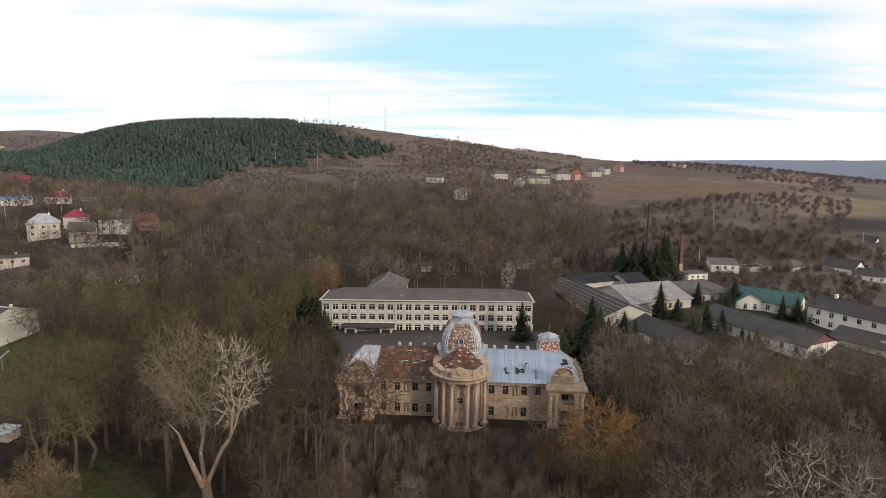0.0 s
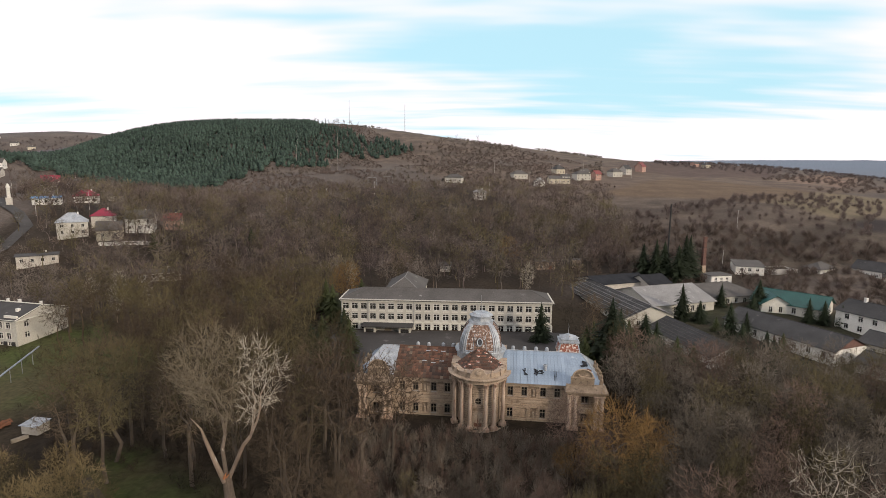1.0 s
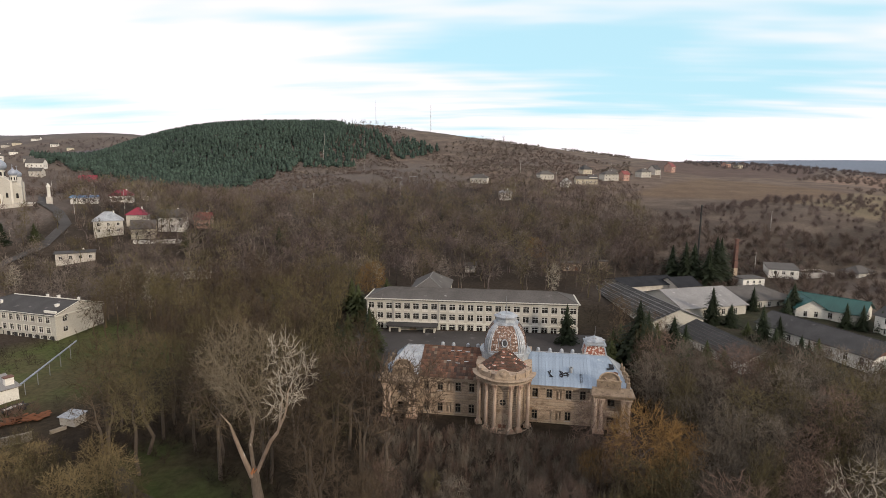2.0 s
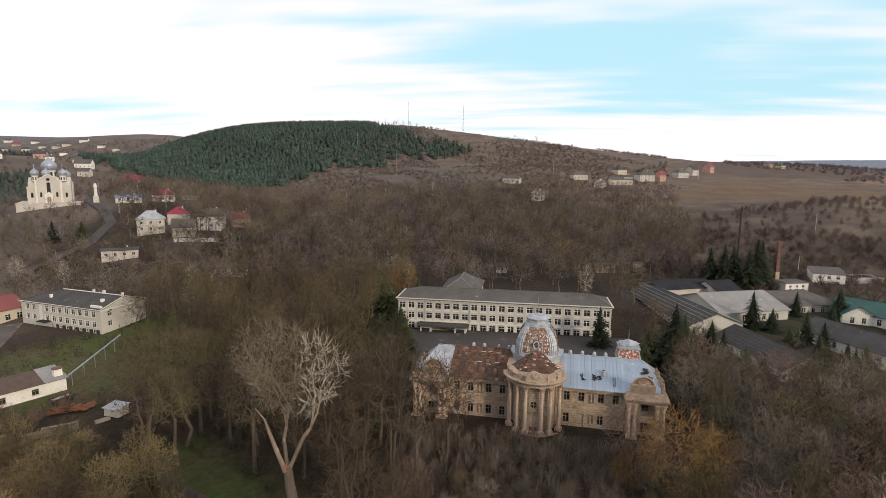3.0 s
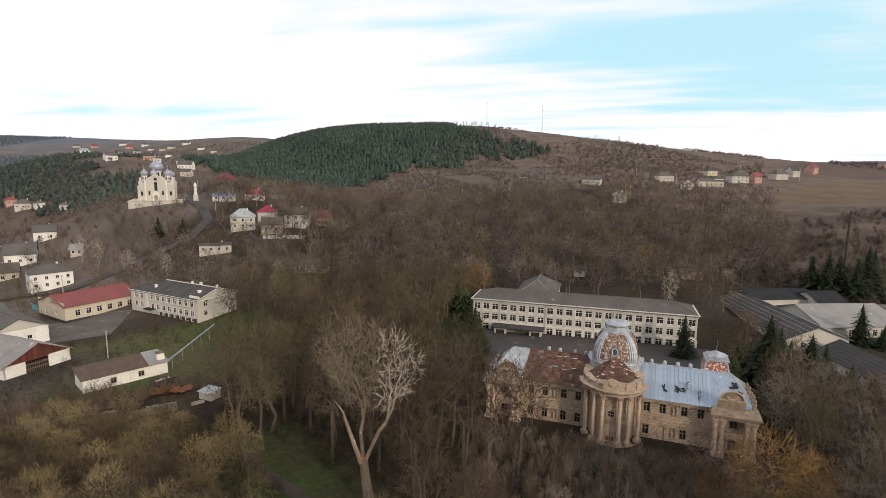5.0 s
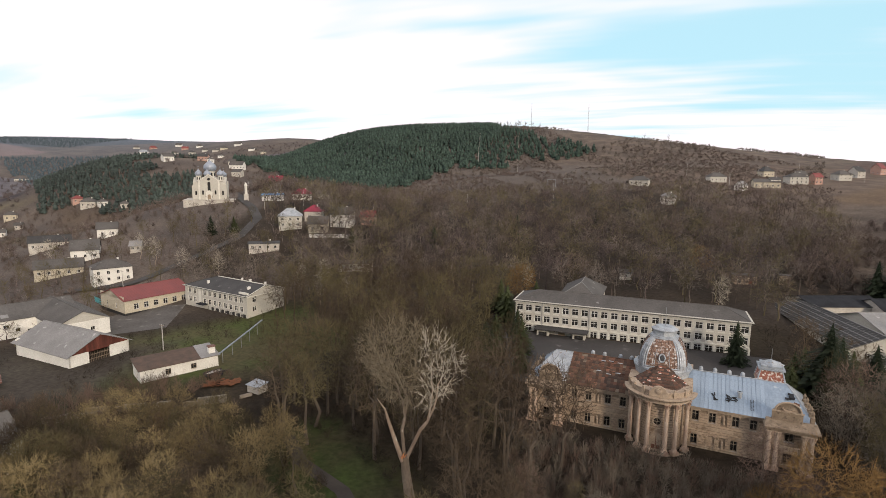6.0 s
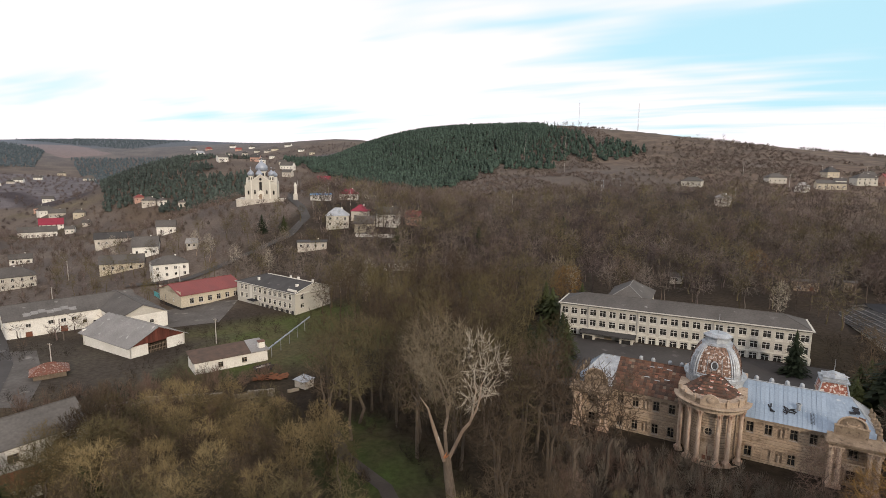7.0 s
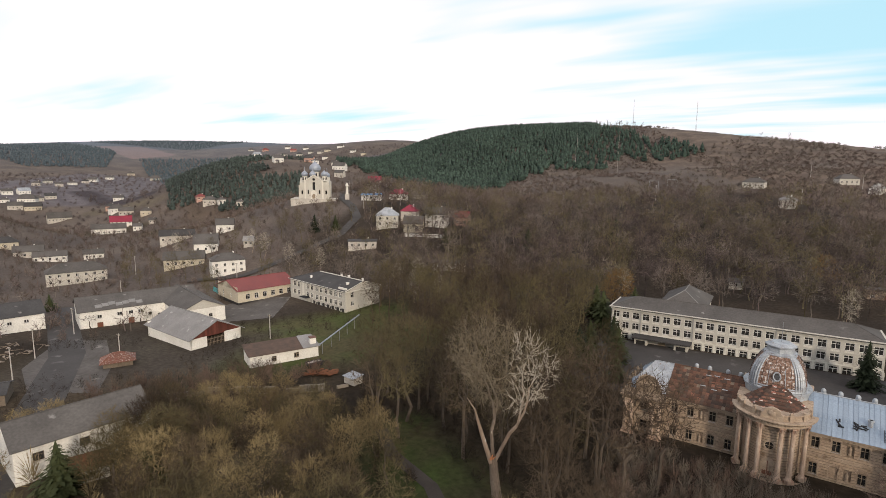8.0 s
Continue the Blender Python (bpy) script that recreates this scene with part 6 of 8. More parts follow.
pavilion_row()
patchy = thing("roof_patches", "pale sheets lying on the mossy roof", "roof sheets", pose(131.5, 150.0, 0.0, 0, 0, -62))
for i, (x, y) in enumerate(((-2, -3.2), (0.6, -3.0), (2.8, -3.6), (-0.8, -2.0), (4.0, -2.2))):
    z = 4.2 + 2.6 * (1 - abs(y) / 6.0) + 0.12
    part("slate_sheet", Shape().box(-1.0, -0.6, 0, 1.0, 0.6, 0.05), "slate_pale", patchy, m=Matrix.Translation((x, y, z)) @ Euler((math.atan2(2.6, 6.0), 0, 0.05 * i)).to_matrix().to_4x4())


def chimney_stack():
    ob = thing("brick_chimney", "tall square red-brick boiler chimney with pale foot", "chimney", on_ground(104.3, 234.5, 10))
    n, h = 8, 17.0
    part("foot", Shape().box(-0.85, -0.85, -1, 0.85, 0.85, 6.0), "plaster_pale", ob)
    for i in range(14):
        z0, z1 = 6.0 + i * 0.86, 6.0 + (i + 1) * 0.86 - 0.03
        r = 0.74 - 0.012 * i
        part("brick_course", Shape().box(-r, -r, z0, r, r, z1), "brick", ob)
    part("rim", Shape().box(-0.7, -0.7, 18.05, 0.7, 0.7, 18.5), "brick", ob)
    for x in (-0.98, 0.98):
        for i in range(5):
            part("iron_band", Shape().box(-0.78, -0.78, 7.0 + i * 2.3, 0.78, 0.78, 7.08 + i * 2.3), "dark_steel", ob) if x > 0 else None


chimney_stack()


def steel_stack():
    ob = thing("steel_flue", "tall thin sooty steel flue behind the spruces", "chimney", on_ground(97.4, 257.0))
    part("flue", Shape().lathe([(0.42, -1), (0.42, 12), (0.4, 12.02), (0.4, 24), (0.36, 24.02), (0.36, 27.5)], 12), "dark_steel", ob)
    for z in (6, 12, 18, 24):
        part("flange", Shape().lathe([(0.4, z), (0.52, z), (0.52, z + 0.15), (0.4, z + 0.15)], 12), "dark_steel", ob)


steel_stack()

# ================= houses on the slopes =================
WALLS = {"w": ("whitewash", "white"), "c": ("cream", "cream"), "g": ("grey_wall", "grey"), "p": ("pink_wall", "pinkish brick"), "b": ("beige", "beige")}
ROOFS = {"s": ("slate", "grey slate"), "d": ("slate_dark", "dark slate"), "r": ("red_roof", "red sheet"), "c": ("crimson_roof", "crimson sheet"), "z": ("zinc", "pale sheet-metal"), "u": ("blue_sheet", "bright blue"), "p": ("slate_pale", "pale slate")}


def cottage(x, y, w, d, h, rise, turn, wall, roof, kind, plain=False):
    wm, wn = WALLS[wall]
    rm, rn = ROOFS[roof]
    n = max(2, int(w / 3.4))
    rows = evenly(n, w / n, 1.0, 1.2, 1.4, 2, 1)
    if h > 5:
        rows += evenly(n, w / n, 3.9, 1.2, 1.4, 2, 1)
    side = evenly(2, d / 2.4, 1.0, 1.0, 1.3, 2, 1)
    return building("village_house", f"{'two-storey' if h > 5 else 'small'} {wn} village house with {rn} roof", "house", on_ground(x, y, turn), w, d, h, rise, kind, rm, wm,
                    front=rows, left=side, right=side, base=3.0, over=0.5, group="village houses", chimneys=[(w * 0.2, 0.6, 0.6, 0.7)], sills=not plain)


COTTAGES_RIGHT = [
    (-9, 488, 15, 9, 4.5, 3, -12, "c", "s", "hip"), (12, 413, 9, 8, 5.6, 2.4, 10, "g", "p", "hip"), (52, 520, 14, 9, 4.5, 3.2, 20, "c", "s", "hip"),
    (66, 480, 8.5, 7, 4.0, 3, 60, "w", "p", "gable"), (86, 498, 19, 9, 4.4, 2.4, 5, "b", "s", "gable"), (92, 500, 7, 9, 6.2, 1.6, 5, "w", "s", "gable"),
    (98, 574, 11, 9, 5.0, 4, 30, "b", "d", "hip"), (112, 525, 15, 10, 6.0, 3, 20, "c", "s", "hip"), (127, 529, 7, 7, 6.0, 3, 30, "p", "r", "gable"),
    (156, 571, 13, 9, 5.6, 3, 30, "c", "s", "hip"), (178, 609, 10, 9, 6.0, 4, 40, "g", "d", "gable"), (207, 649, 9, 9, 6.4, 4.4, 45, "p", "r", "gable"),
]
COTTAGES_RIGHT_FAR = [
    (322, 776, 9, 8, 4.6, 2.6, 30, "p", "s", "gable"), (335, 770, 9, 8, 4.0, 2.6, 30, "b", "s", "hip"), (122, 560, 9, 8, 4.6, 3, 30, "g", "s", "gable"), (520, 600, 22, 9, 4.0, 2.0, -40, "g", "s", "gable"), (560, 560, 26, 9, 4.0, 2.0, -40, "g", "d", "gable"),
]
COTTAGES_HILL = [
    (-350, 446, 13, 10, 5.2, 4, 35, "c", "c", "gable"), (-333, 450, 9, 8, 4.6, 3, 50, "g", "s", "gable"), (-230, 289, 13, 7, 3.4, 0.8, 30, "w", "u", "gable"),
    (-219, 305, 12, 8, 4.2, 3, 28, "w", "c", "hip"), (-221, 334, 8, 7, 3.6, 2.4, 30, "g", "s", "gable"), (-181, 241, 12, 9, 6.6, 3.6, 35, "c", "z", "hip"),
    (-176, 256, 9, 8, 5.0, 3, 20, "g", "c", "hip"), (-164, 242, 10, 8, 4.2, 3.4, 25, "b", "s", "gable"), (-157, 255, 12, 9, 6.4, 3.4, 20, "w", "s", "gable"),
    (-146, 264, 8, 7, 4.6, 2.8, 15, "p", "r", "gable"), (-176, 213, 14, 7, 3.6, 0.6, 35, "g", "d", "gable"),
]
COTTAGES_VALLEY = [
    (-388, 150, 15, 8, 4.0, 3.0, 65, "g", "s", "gable"), (-375, 156, 17, 8, 3.6, 2.6, 62, "w", "s", "gable"), (-367, 177, 11, 7, 3.6, 2.4, 62, "w", "s", "gable"),
    (-290, 131, 25, 11, 6.4, 3.6, 68, "c", "s", "hip"), (-258, 168, 19, 9, 4.0, 3.4, 52, "b", "s", "gable"), (-224, 168, 15, 10, 6.8, 2.8, 62, "w", "s", "hip"),
    (-266, 187, 12, 13, 4.8, 4.4, 50, "w", "s", "gable"), (-322, 206, 20, 9, 4.4, 3.2, 55, "g", "d", "gable"), (-285, 214, 10, 9, 4.4, 3.2, 50, "w", "s", "gable"),
    (-243, 197, 5, 5, 3.2, 2.0, 40, "g", "p", "gable"), (-508, 260, 27, 10, 5.0, 4.0, 62, "w", "s", "gable"), (-532, 284, 18, 9, 6.0, 5.0, 62, "w", "c", "gable"),
    (-495, 279, 7, 7, 4.0, 2.4, 50, "w", "s", "gable"), (-503, 298, 6, 6, 3.4, 2.0, 50, "g", "s", "gable"), (-406, 145, 13, 8, 4.0, 3.0, 70, "b", "d", "hip"),
    (-123, 210, 15, 7, 3.2, 0.8, 25, "g", "s", "gable"),
]
COTTAGES_FAR = [
    (-827, 326, 21, 9, 4.8, 5.3, 43, "w", "s", "hip", True), (-826, 337, 13, 9, 4.2, 3.4, 69, "c", "s", "hip", True), (-721, 314, 24, 9, 4.8, 6.2, 76, "g", "s", "gable", True),
    (-580, 316, 14, 9, 4.8, 3.6, 61, "g", "s", "gable", True), (-540, 314, 10, 7, 4.8, 2.6, 55, "b", "s", "hip", True), (-625, 330, 15, 9, 4.8, 3.9, 79, "w", "s", "hip", True),
    (-669, 347, 11, 8, 4.2, 2.9, 60, "p", "d", "hip", True), (-739, 394, 12, 9, 4.2, 3.2, 57, "w", "s", "gable", True), (-499, 348, 9, 7, 4.2, 2.3, 65, "p", "r", "hip", True),
    (-480, 345, 12, 9, 4.8, 3.2, 40, "g", "s", "hip", True), (-468, 349, 7, 6, 4.2, 1.9, 72, "w", "s", "hip", True), (-441, 350, 7, 5, 4.2, 1.8, 52, "g", "s", "hip", True),
    (-1014, 500, 14, 9, 4.2, 3.7, 44, "w", "s", "gable", True), (-941, 433, 11, 8, 4.2, 2.8, 86, "w", "s", "hip", True), (-976, 414, 11, 8, 4.2, 2.9, 87, "c", "s", "hip", True),
    (-940, 384, 11, 8, 4.2, 2.8, 48, "g", "s", "hip", True), (-873, 340, 14, 9, 4.2, 3.6, 88, "w", "z", "gable", True), (-1148, 642, 14, 9, 4.2, 3.6, 60, "b", "s", "hip", True),
    (-1035, 626, 20, 9, 4.8, 5.3, 59, "c", "s", "hip", True), (-835, 304, 9, 7, 4.2, 2.4, 65, "w", "s", "hip", True), (-805, 304, 16, 9, 4.8, 4.2, 54, "g", "s", "gable", True),
    (-792, 317, 18, 9, 4.8, 4.7, 63, "b", "d", "gable", True), (-975, 469, 10, 8, 4.2, 2.7, 53, "g", "d", "hip", True), (-1068, 557, 13, 9, 4.2, 3.3, 52, "w", "s", "gable", True),
    (-925, 407, 10, 7, 4.2, 2.5, 76, "g", "s", "gable", True), (-876, 322, 12, 9, 4.2, 3.1, 79, "w", "s", "gable", True), (-831, 354, 13, 9, 4.2, 3.5, 72, "g", "d", "gable", True),
    (-1220, 1034, 24, 9, 4.2, 6.1, 60, "w", "z", "hip", True), (-501, 454, 11, 9, 4.8, 3.0, 67, "w", "s", "gable", True), (-1265, 1103, 18, 9, 4.2, 4.6, 64, "p", "r", "hip", True),
    (-1316, 1095, 16, 9, 4.2, 4.2, 40, "c", "s", "hip", True), (-1222, 1150, 16, 9, 4.2, 4.1, 27, "w", "s", "gable", True), (-1123, 1076, 16, 9, 4.2, 4.2, 31, "p", "r", "gable", True),
    (-1104, 1104, 15, 9, 4.2, 3.8, 54, "w", "s", "hip", True), (-991, 1007, 13, 9, 4.2, 3.5, 45, "c", "s", "gable", True), (-481, 486, 11, 8, 4.8, 2.8, 24, "p", "d", "gable", True),
    (-927, 1000, 16, 9, 4.2, 4.1, 44, "b", "s", "hip", True), (-918, 1037, 16, 9, 4.2, 4.2, 17, "w", "s", "gable", True), (-936, 984, 13, 9, 4.2, 3.3, 19, "g", "s", "hip", True),
    (-432, 485, 15, 9, 4.8, 3.9, 17, "w", "s", "gable", True), (-450, 497, 8, 6, 4.2, 2.2, 33, "g", "s", "gable", True), (-847, 904, 12, 9, 4.2, 3.0, 52, "w", "s", "hip", True),
    (-1096, 1016, 16, 9, 4.2, 4.1, 57, "g", "s", "hip", True), (-1015, 992, 15, 9, 4.2, 3.9, 43, "c", "d", "hip", True), (-807, 952, 12, 9, 4.2, 3.1, 25, "w", "s", "gable", True),
    (-410, 460, 10, 8, 4.8, 2.7, 17, "g", "s", "gable", True), (-468, 483, 7, 5, 4.2, 1.8, 35, "w", "s", "hip", True), (-747, 915, 11, 8, 4.2, 2.9, 49, "b", "s", "hip", True),
    (-348, 441, 12, 9, 4.8, 3.1, 37, "c", "c", "hip", True),
]
for rows in (COTTAGES_RIGHT, COTTAGES_RIGHT_FAR, COTTAGES_HILL, COTTAGES_VALLEY, COTTAGES_FAR):
    for row in rows:
        cottage(*row)
yard_wall = thing("garden_wall", "long whitewashed garden wall of the hillside houses", "wall", on_ground(-154, 236, 22))
for i in range(8):
    part("wall_panel", Shape().box(-10 + i * 2.6, -0.15, -1.5, -7.5 + i * 2.6, 0.15, 1.7), "whitewash", yard_wall)


# ================= the church =================
def church():
    x, y = -268.0, 275.0
    z = 33.2
    ob = thing("church", "cream domed church with five silver cupolas on a terrace", "church", pose(x, y, z, 0, 0, 38) @ Matrix.Scale(0.88, 4))
    part("terrace", Shape().box(-17, -15, -12, 17, 14, -0.6).box(-17.4, -15.4, -0.6, 17.4, 14.4, -0.2), "grey_wall", ob, "stone retaining terrace")
    # nave and cross arms with gabled fronts
    for nm, (x0, y0, x1, y1, h, rise, along) in (("nave", (-6.5, -10.5, 6.5, 11, 13.0, 4.5, "y")), ("transept", (-11.2, -5.0, 11.2, 6.5, 12.0, 3.6, "x"))):
        s = Shape().box(x0, y0, -0.4, x1, y1, h)
        if along == "y":
            s.upright([(x0, h), (x1, h), ((x0 + x1) / 2, h + rise)], y0, y1)
        else:
            t = Shape().upright([(y0, h), (y1, h), ((y0 + y1) / 2, h + rise)], x0, x1)
            t.v = [(q, p, r) for p, q, r in t.v]
            i = len(s.v)
            s.v += t.v
            s.f += [tuple(i + k for k in f[::-1]) for f in t.f]
        part(nm, s, "cream", ob)
    for sx in (-1, 1):
        part("corner_block", Shape().box(sx * 9.0 - 2.6, -8.6, -0.4, sx * 9.0 + 2.6, -2.5, 9.5).upright([(sx * 9.0 - 2.9, 9.5), (sx * 9.0 + 2.9, 9.5), (sx * 9.0 - sx * 2.9, 12.6)], -8.8, -2.5), "cream", ob)
        part("corner_block", Shape().box(sx * 9.0 - 2.6, 4.0, -0.4, sx * 9.0 + 2.6, 10.5, 12.5), "cream", ob)
    for x0 in (-6.6, 6.6):
        part("pilaster", Shape().box(x0 - 0.5, -10.9, -0.2, x0 + 0.5, -10.2, 13.2).box(x0 - 0.7, -11.0, 13.2, x0 + 0.7, -10.1, 13.8), "cream_light", ob)
    part("cornice", Shape().tube((-6.9, -10.7, 13.1), (0, -10.7, 17.8), 0.3, 0.3, 6).tube((6.9, -10.7, 13.1), (0, -10.7, 17.8), 0.3, 0.3, 6), "cream_light", ob)
    part("porch", Shape().box(-2.2, -12.4, -0.4, 2.2, -10.51, 4.6).upright([(-2.5, 4.6), (2.5, 4.6), (0, 6.6)], -12.5, -10.51), "cream_light", ob)
    part("church_door", Shape().upright(arch(0, 0, 2.2, 3.6), -12.5, -12.42), "frame_dark", ob)
    part("tall_window", Shape().upright(arch(0, 5.6, 1.9, 7.0), -10.6, -10.52), "glass", ob)
    for sx in (-4.2, 4.2):
        part("window", Shape().upright(arch(sx, 3.4, 1.1, 3.0), -10.6, -10.52), "glass", ob)
    for sx in (-9.0, 9.0):
        part("window", Shape().upright(arch(sx, 3.0, 1.2, 3.0), -8.7, -8.62), "glass", ob)
    part("round_window", Shape().upright([(1.0 * math.cos(math.tau * i / 14), 14.4 + 1.0 * math.sin(math.tau * i / 14)) for i in range(14)], -10.6, -10.52), "glass", ob)
    onion = [(1.0, 0), (1.45, 0.35), (1.55, 0.8), (1.4, 1.25), (1.0, 1.65), (0.5, 2.0), (0.16, 2.35), (0.1, 2.7)]

    def cupola(x, y, z0, r, drum):
        c = part("cupola_drum", Shape().lathe([(r * 0.95, z0), (r * 0.95, z0 + drum), (r * 1.1, z0 + drum + 0.2), (r * 1.1, z0 + drum + 0.4)], 16, x, y), "cream_light", ob)
        for i in range(8):
            a = math.tau * (i + 0.5) / 8
            part("drum_window", Shape().upright(arch(0, z0 + drum * 0.2, r * 0.36, drum * 0.65), -r * 0.98, -r * 0.955), "glass", c, m=Matrix.Translation((x, y, 0)) @ Matrix.Rotation(a, 4, "Z"))
        k = r * 0.86
        part("cupola", Shape().lathe([(p * k, z0 + drum + 0.4 + q * k * 1.15) for p, q in onion], 20, x, y), "silver_dome", c, "silver sheet-metal onion dome")
        top = z0 + drum + 0.4 + 2.7 * k * 1.15
        part("cross", Shape().box(x - 0.07, y - 0.07, top, x + 0.07, y + 0.07, top + 2.0).box(x - 0.55, y - 0.06, top + 1.2, x + 0.55, y + 0.06, top + 1.36), "silver_dome", c)

    cupola(0, 1.0, 15.5, 3.4, 4.2)
    cupola(-7.4, -4.0, 13.2, 1.9, 3.2)
    cupola(7.4, -4.0, 13.2, 1.9, 3.2)
    cupola(-1.2, -6.5, 15.0, 1.9, 1.4)
    cupola(8.6, 6.0, 12.8, 1.9, 2.6)
    bell = thing("bell_tower", "small stone memorial column beside the church", "monument", pose(-243.5, 279.5, ground_z(-243.5, 279.5), 0, 0, 38))
    part("base", Shape().box(-1.4, -1.4, -2, 1.4, 1.4, 4.0), "grey_wall", bell)
    part("shaft", Shape().lathe([(0.9, 4), (0.8, 9), (1.1, 9.2), (1.1, 9.6), (0.2, 11.5)], 8), "cream_light", bell)


church()


# ================= poles and masts =================
def power_pole(x, y, h, arms=1, label="grey concrete power pole", turn=0.0):
    ob = thing("power_pole", label, "pole", on_ground(x, y, turn), group="power poles")
    part("shaft", Shape().lathe([(0.17, -1), (0.11, h)], 8), "concrete", ob)
    for i in range(arms):
        part("crossarm", Shape().box(-0.8, -0.06, h - 0.5 - i * 0.7, 0.8, 0.06, h - 0.38 - i * 0.7), "wood", ob)
        for q in (-0.7, 0.7):
            part("insulator", Shape().lathe([(0.05, h - 0.38 - i * 0.7), (0.09, h - 0.3 - i * 0.7), (0.05, h - 0.15 - i * 0.7)], 6, q, 0), "concrete", ob)
    return ob


for x, y, h in ((-132, 113, 8.0), (-150.5, 76.5, 8.5), (-175, 66, 9.0), (-192, 84, 9.0), (-160, 55, 9.0), (-230, 120, 9.0), (-290, 140, 9.5), (-272, 150, 9.5), (-207, 160, 9.0), (-226, 160, 9)):
    power_pole(x, y, h)
for x, y, h in ((-215, 262, 9), (-200, 280, 10), (-170, 330, 11), (-120, 360, 12), (-100, 390, 12), (-70, 420, 12), (20, 430, 10), (60, 500, 10), (-262, 300, 9), (-240, 310, 9), (-285, 330, 9), (150, 300, 11), (205, 262, 10), (118, 246, 9), (170, 560, 11), (90, 560, 11), (30, 545, 11), (130, 600, 11)):
    power_pole(x, y, h)


def mast(x, y, h, lattice):
    ob = thing("radio_mast", "slender steel radio mast on the hilltop", "mast", on_ground(x, y))
    if lattice:
        for i in range(3):
            a = math.tau * i / 3
            part("leg", Shape().tube((0.9 * math.cos(a), 0.9 * math.sin(a), -2), (0.35 * math.cos(a), 0.35 * math.sin(a), h), 0.16, 0.12, 5), "steel", ob)
        for i in range(int(h / 2)):
            t, u = i * 2 / h, (i + 1) * 2 / h
            r0, r1 = 0.9 - 0.55 * t, 0.9 - 0.55 * u
            part("lacing", Shape().tube((r0, 0, i * 2), (-r1 * 0.5, r1 * 0.87, i * 2 + 2), 0.07, 0.07, 4).tube((-r0 * 0.5, r0 * 0.87, i * 2), (-r1 * 0.5, -r1 * 0.87, i * 2 + 2), 0.07, 0.07, 4), "steel", ob)
    else:
        part("tube", Shape().lathe([(0.35, -2), (0.25, h * 0.6), (0.12, h)], 8), "steel", ob)
        part("aerial", Shape().box(-1.0, -0.1, h - 4, 1.0, 0.1, h - 3.6), "steel", ob)


mast(-107, 975, 47, True)
mast(-208, 985, 47, False)
for x, y, h in ((-235, 760, 24), (-180, 770, 26), (-218, 700, 24), (-150, 640, 26)):
    power_pole(x, y, h, 2, "tall steel power pole on the hillside")


def goal(x, y):
    ob = thing("goal_frame", "bare white metal goal frame on the meadow", "goal", on_ground(x, y, 8))
    part("post", Shape().tube((-3.6, 0, -0.5), (-3.6, 0, 7), 0.14, 0.14, 6), "steel", ob)
    part("post", Shape().tube((3.6, 0, -0.5), (3.6, 0, 7), 0.14, 0.14, 6), "steel", ob)
    part("crossbar", Shape().tube((-3.6, 0, 7), (3.6, 0, 7), 0.14, 0.14, 6), "steel", ob)


goal(-82, 480)
goal(-68, 482)


# ================= trees =================
class Wood:
    """Tapered limbs collected into one mesh."""

    def __init__(self):
        self.v, self.f = [], []

    def limb(self, pts, radii, sides):
        i = len(self.v)
        d = (pts[-1] - pts[0]).normalized()
        u = d.orthogonal().normalized()
        w = d.cross(u)
        ring = [(math.cos(math.tau * j / sides), math.sin(math.tau * j / sides)) for j in range(sides)]
        last = len(pts) - 1
        for k, (p, r) in enumerate(zip(pts, radii)):
            if k == last and r < 0.016:
                self.v.append(tuple(p))
            else:
                self.v.extend(tuple(p + u * (c * r) + w * (s * r)) for c, s in ring)
        for k in range(last):
            a = i + k * sides
            if k == last - 1 and radii[-1] < 0.016:
                tip = i + last * sides
                self.f.extend((a + j, a + (j + 1) % sides, tip) for j in range(sides))
            else:
                self.f.extend((a + j, a + (j + 1) % sides, a + sides + (j + 1) % sides, a + sides + j) for j in range(sides))

    def blade(self, p, q, r, rng):
        d = q - p
        side = d.cross(Vector((rng.gauss(0, 1), rng.gauss(0, 1), rng.gauss(0, 1)))).normalized() * r
        i = len(self.v)
        self.v.extend((tuple(p - side), tuple(p + side), tuple(q)))
        self.f.append((i, i + 1, i + 2))

    def strip(self, pts, r, rng):
        """A thin curved branch, tapering to its tip."""
        side = (pts[-1] - pts[0]).cross(Vector((rng.gauss(0, 1), rng.gauss(0, 1), rng.gauss(0, 1)))).normalized()
        i, last = len(self.v), len(pts) - 1
        for k, p in enumerate(pts[:-1]):
            w = side * (r * (1 - 0.75 * k / last))
            self.v.extend((tuple(p - w), tuple(p + w)))
        self.v.append(tuple(pts[-1]))
        for k in range(last - 1):
            a = i + 2 * k
            self.f.append((a, a + 1, a + 3, a + 2))
        a = i + 2 * (last - 1)
        self.f.append((a, a + 1, a + 2))

    def mesh(self, name, material):
        me = bpy.data.meshes.new(name)
        me.from_pydata(self.v, [], self.f)
        me.materials.append(MAT[material])
        return me


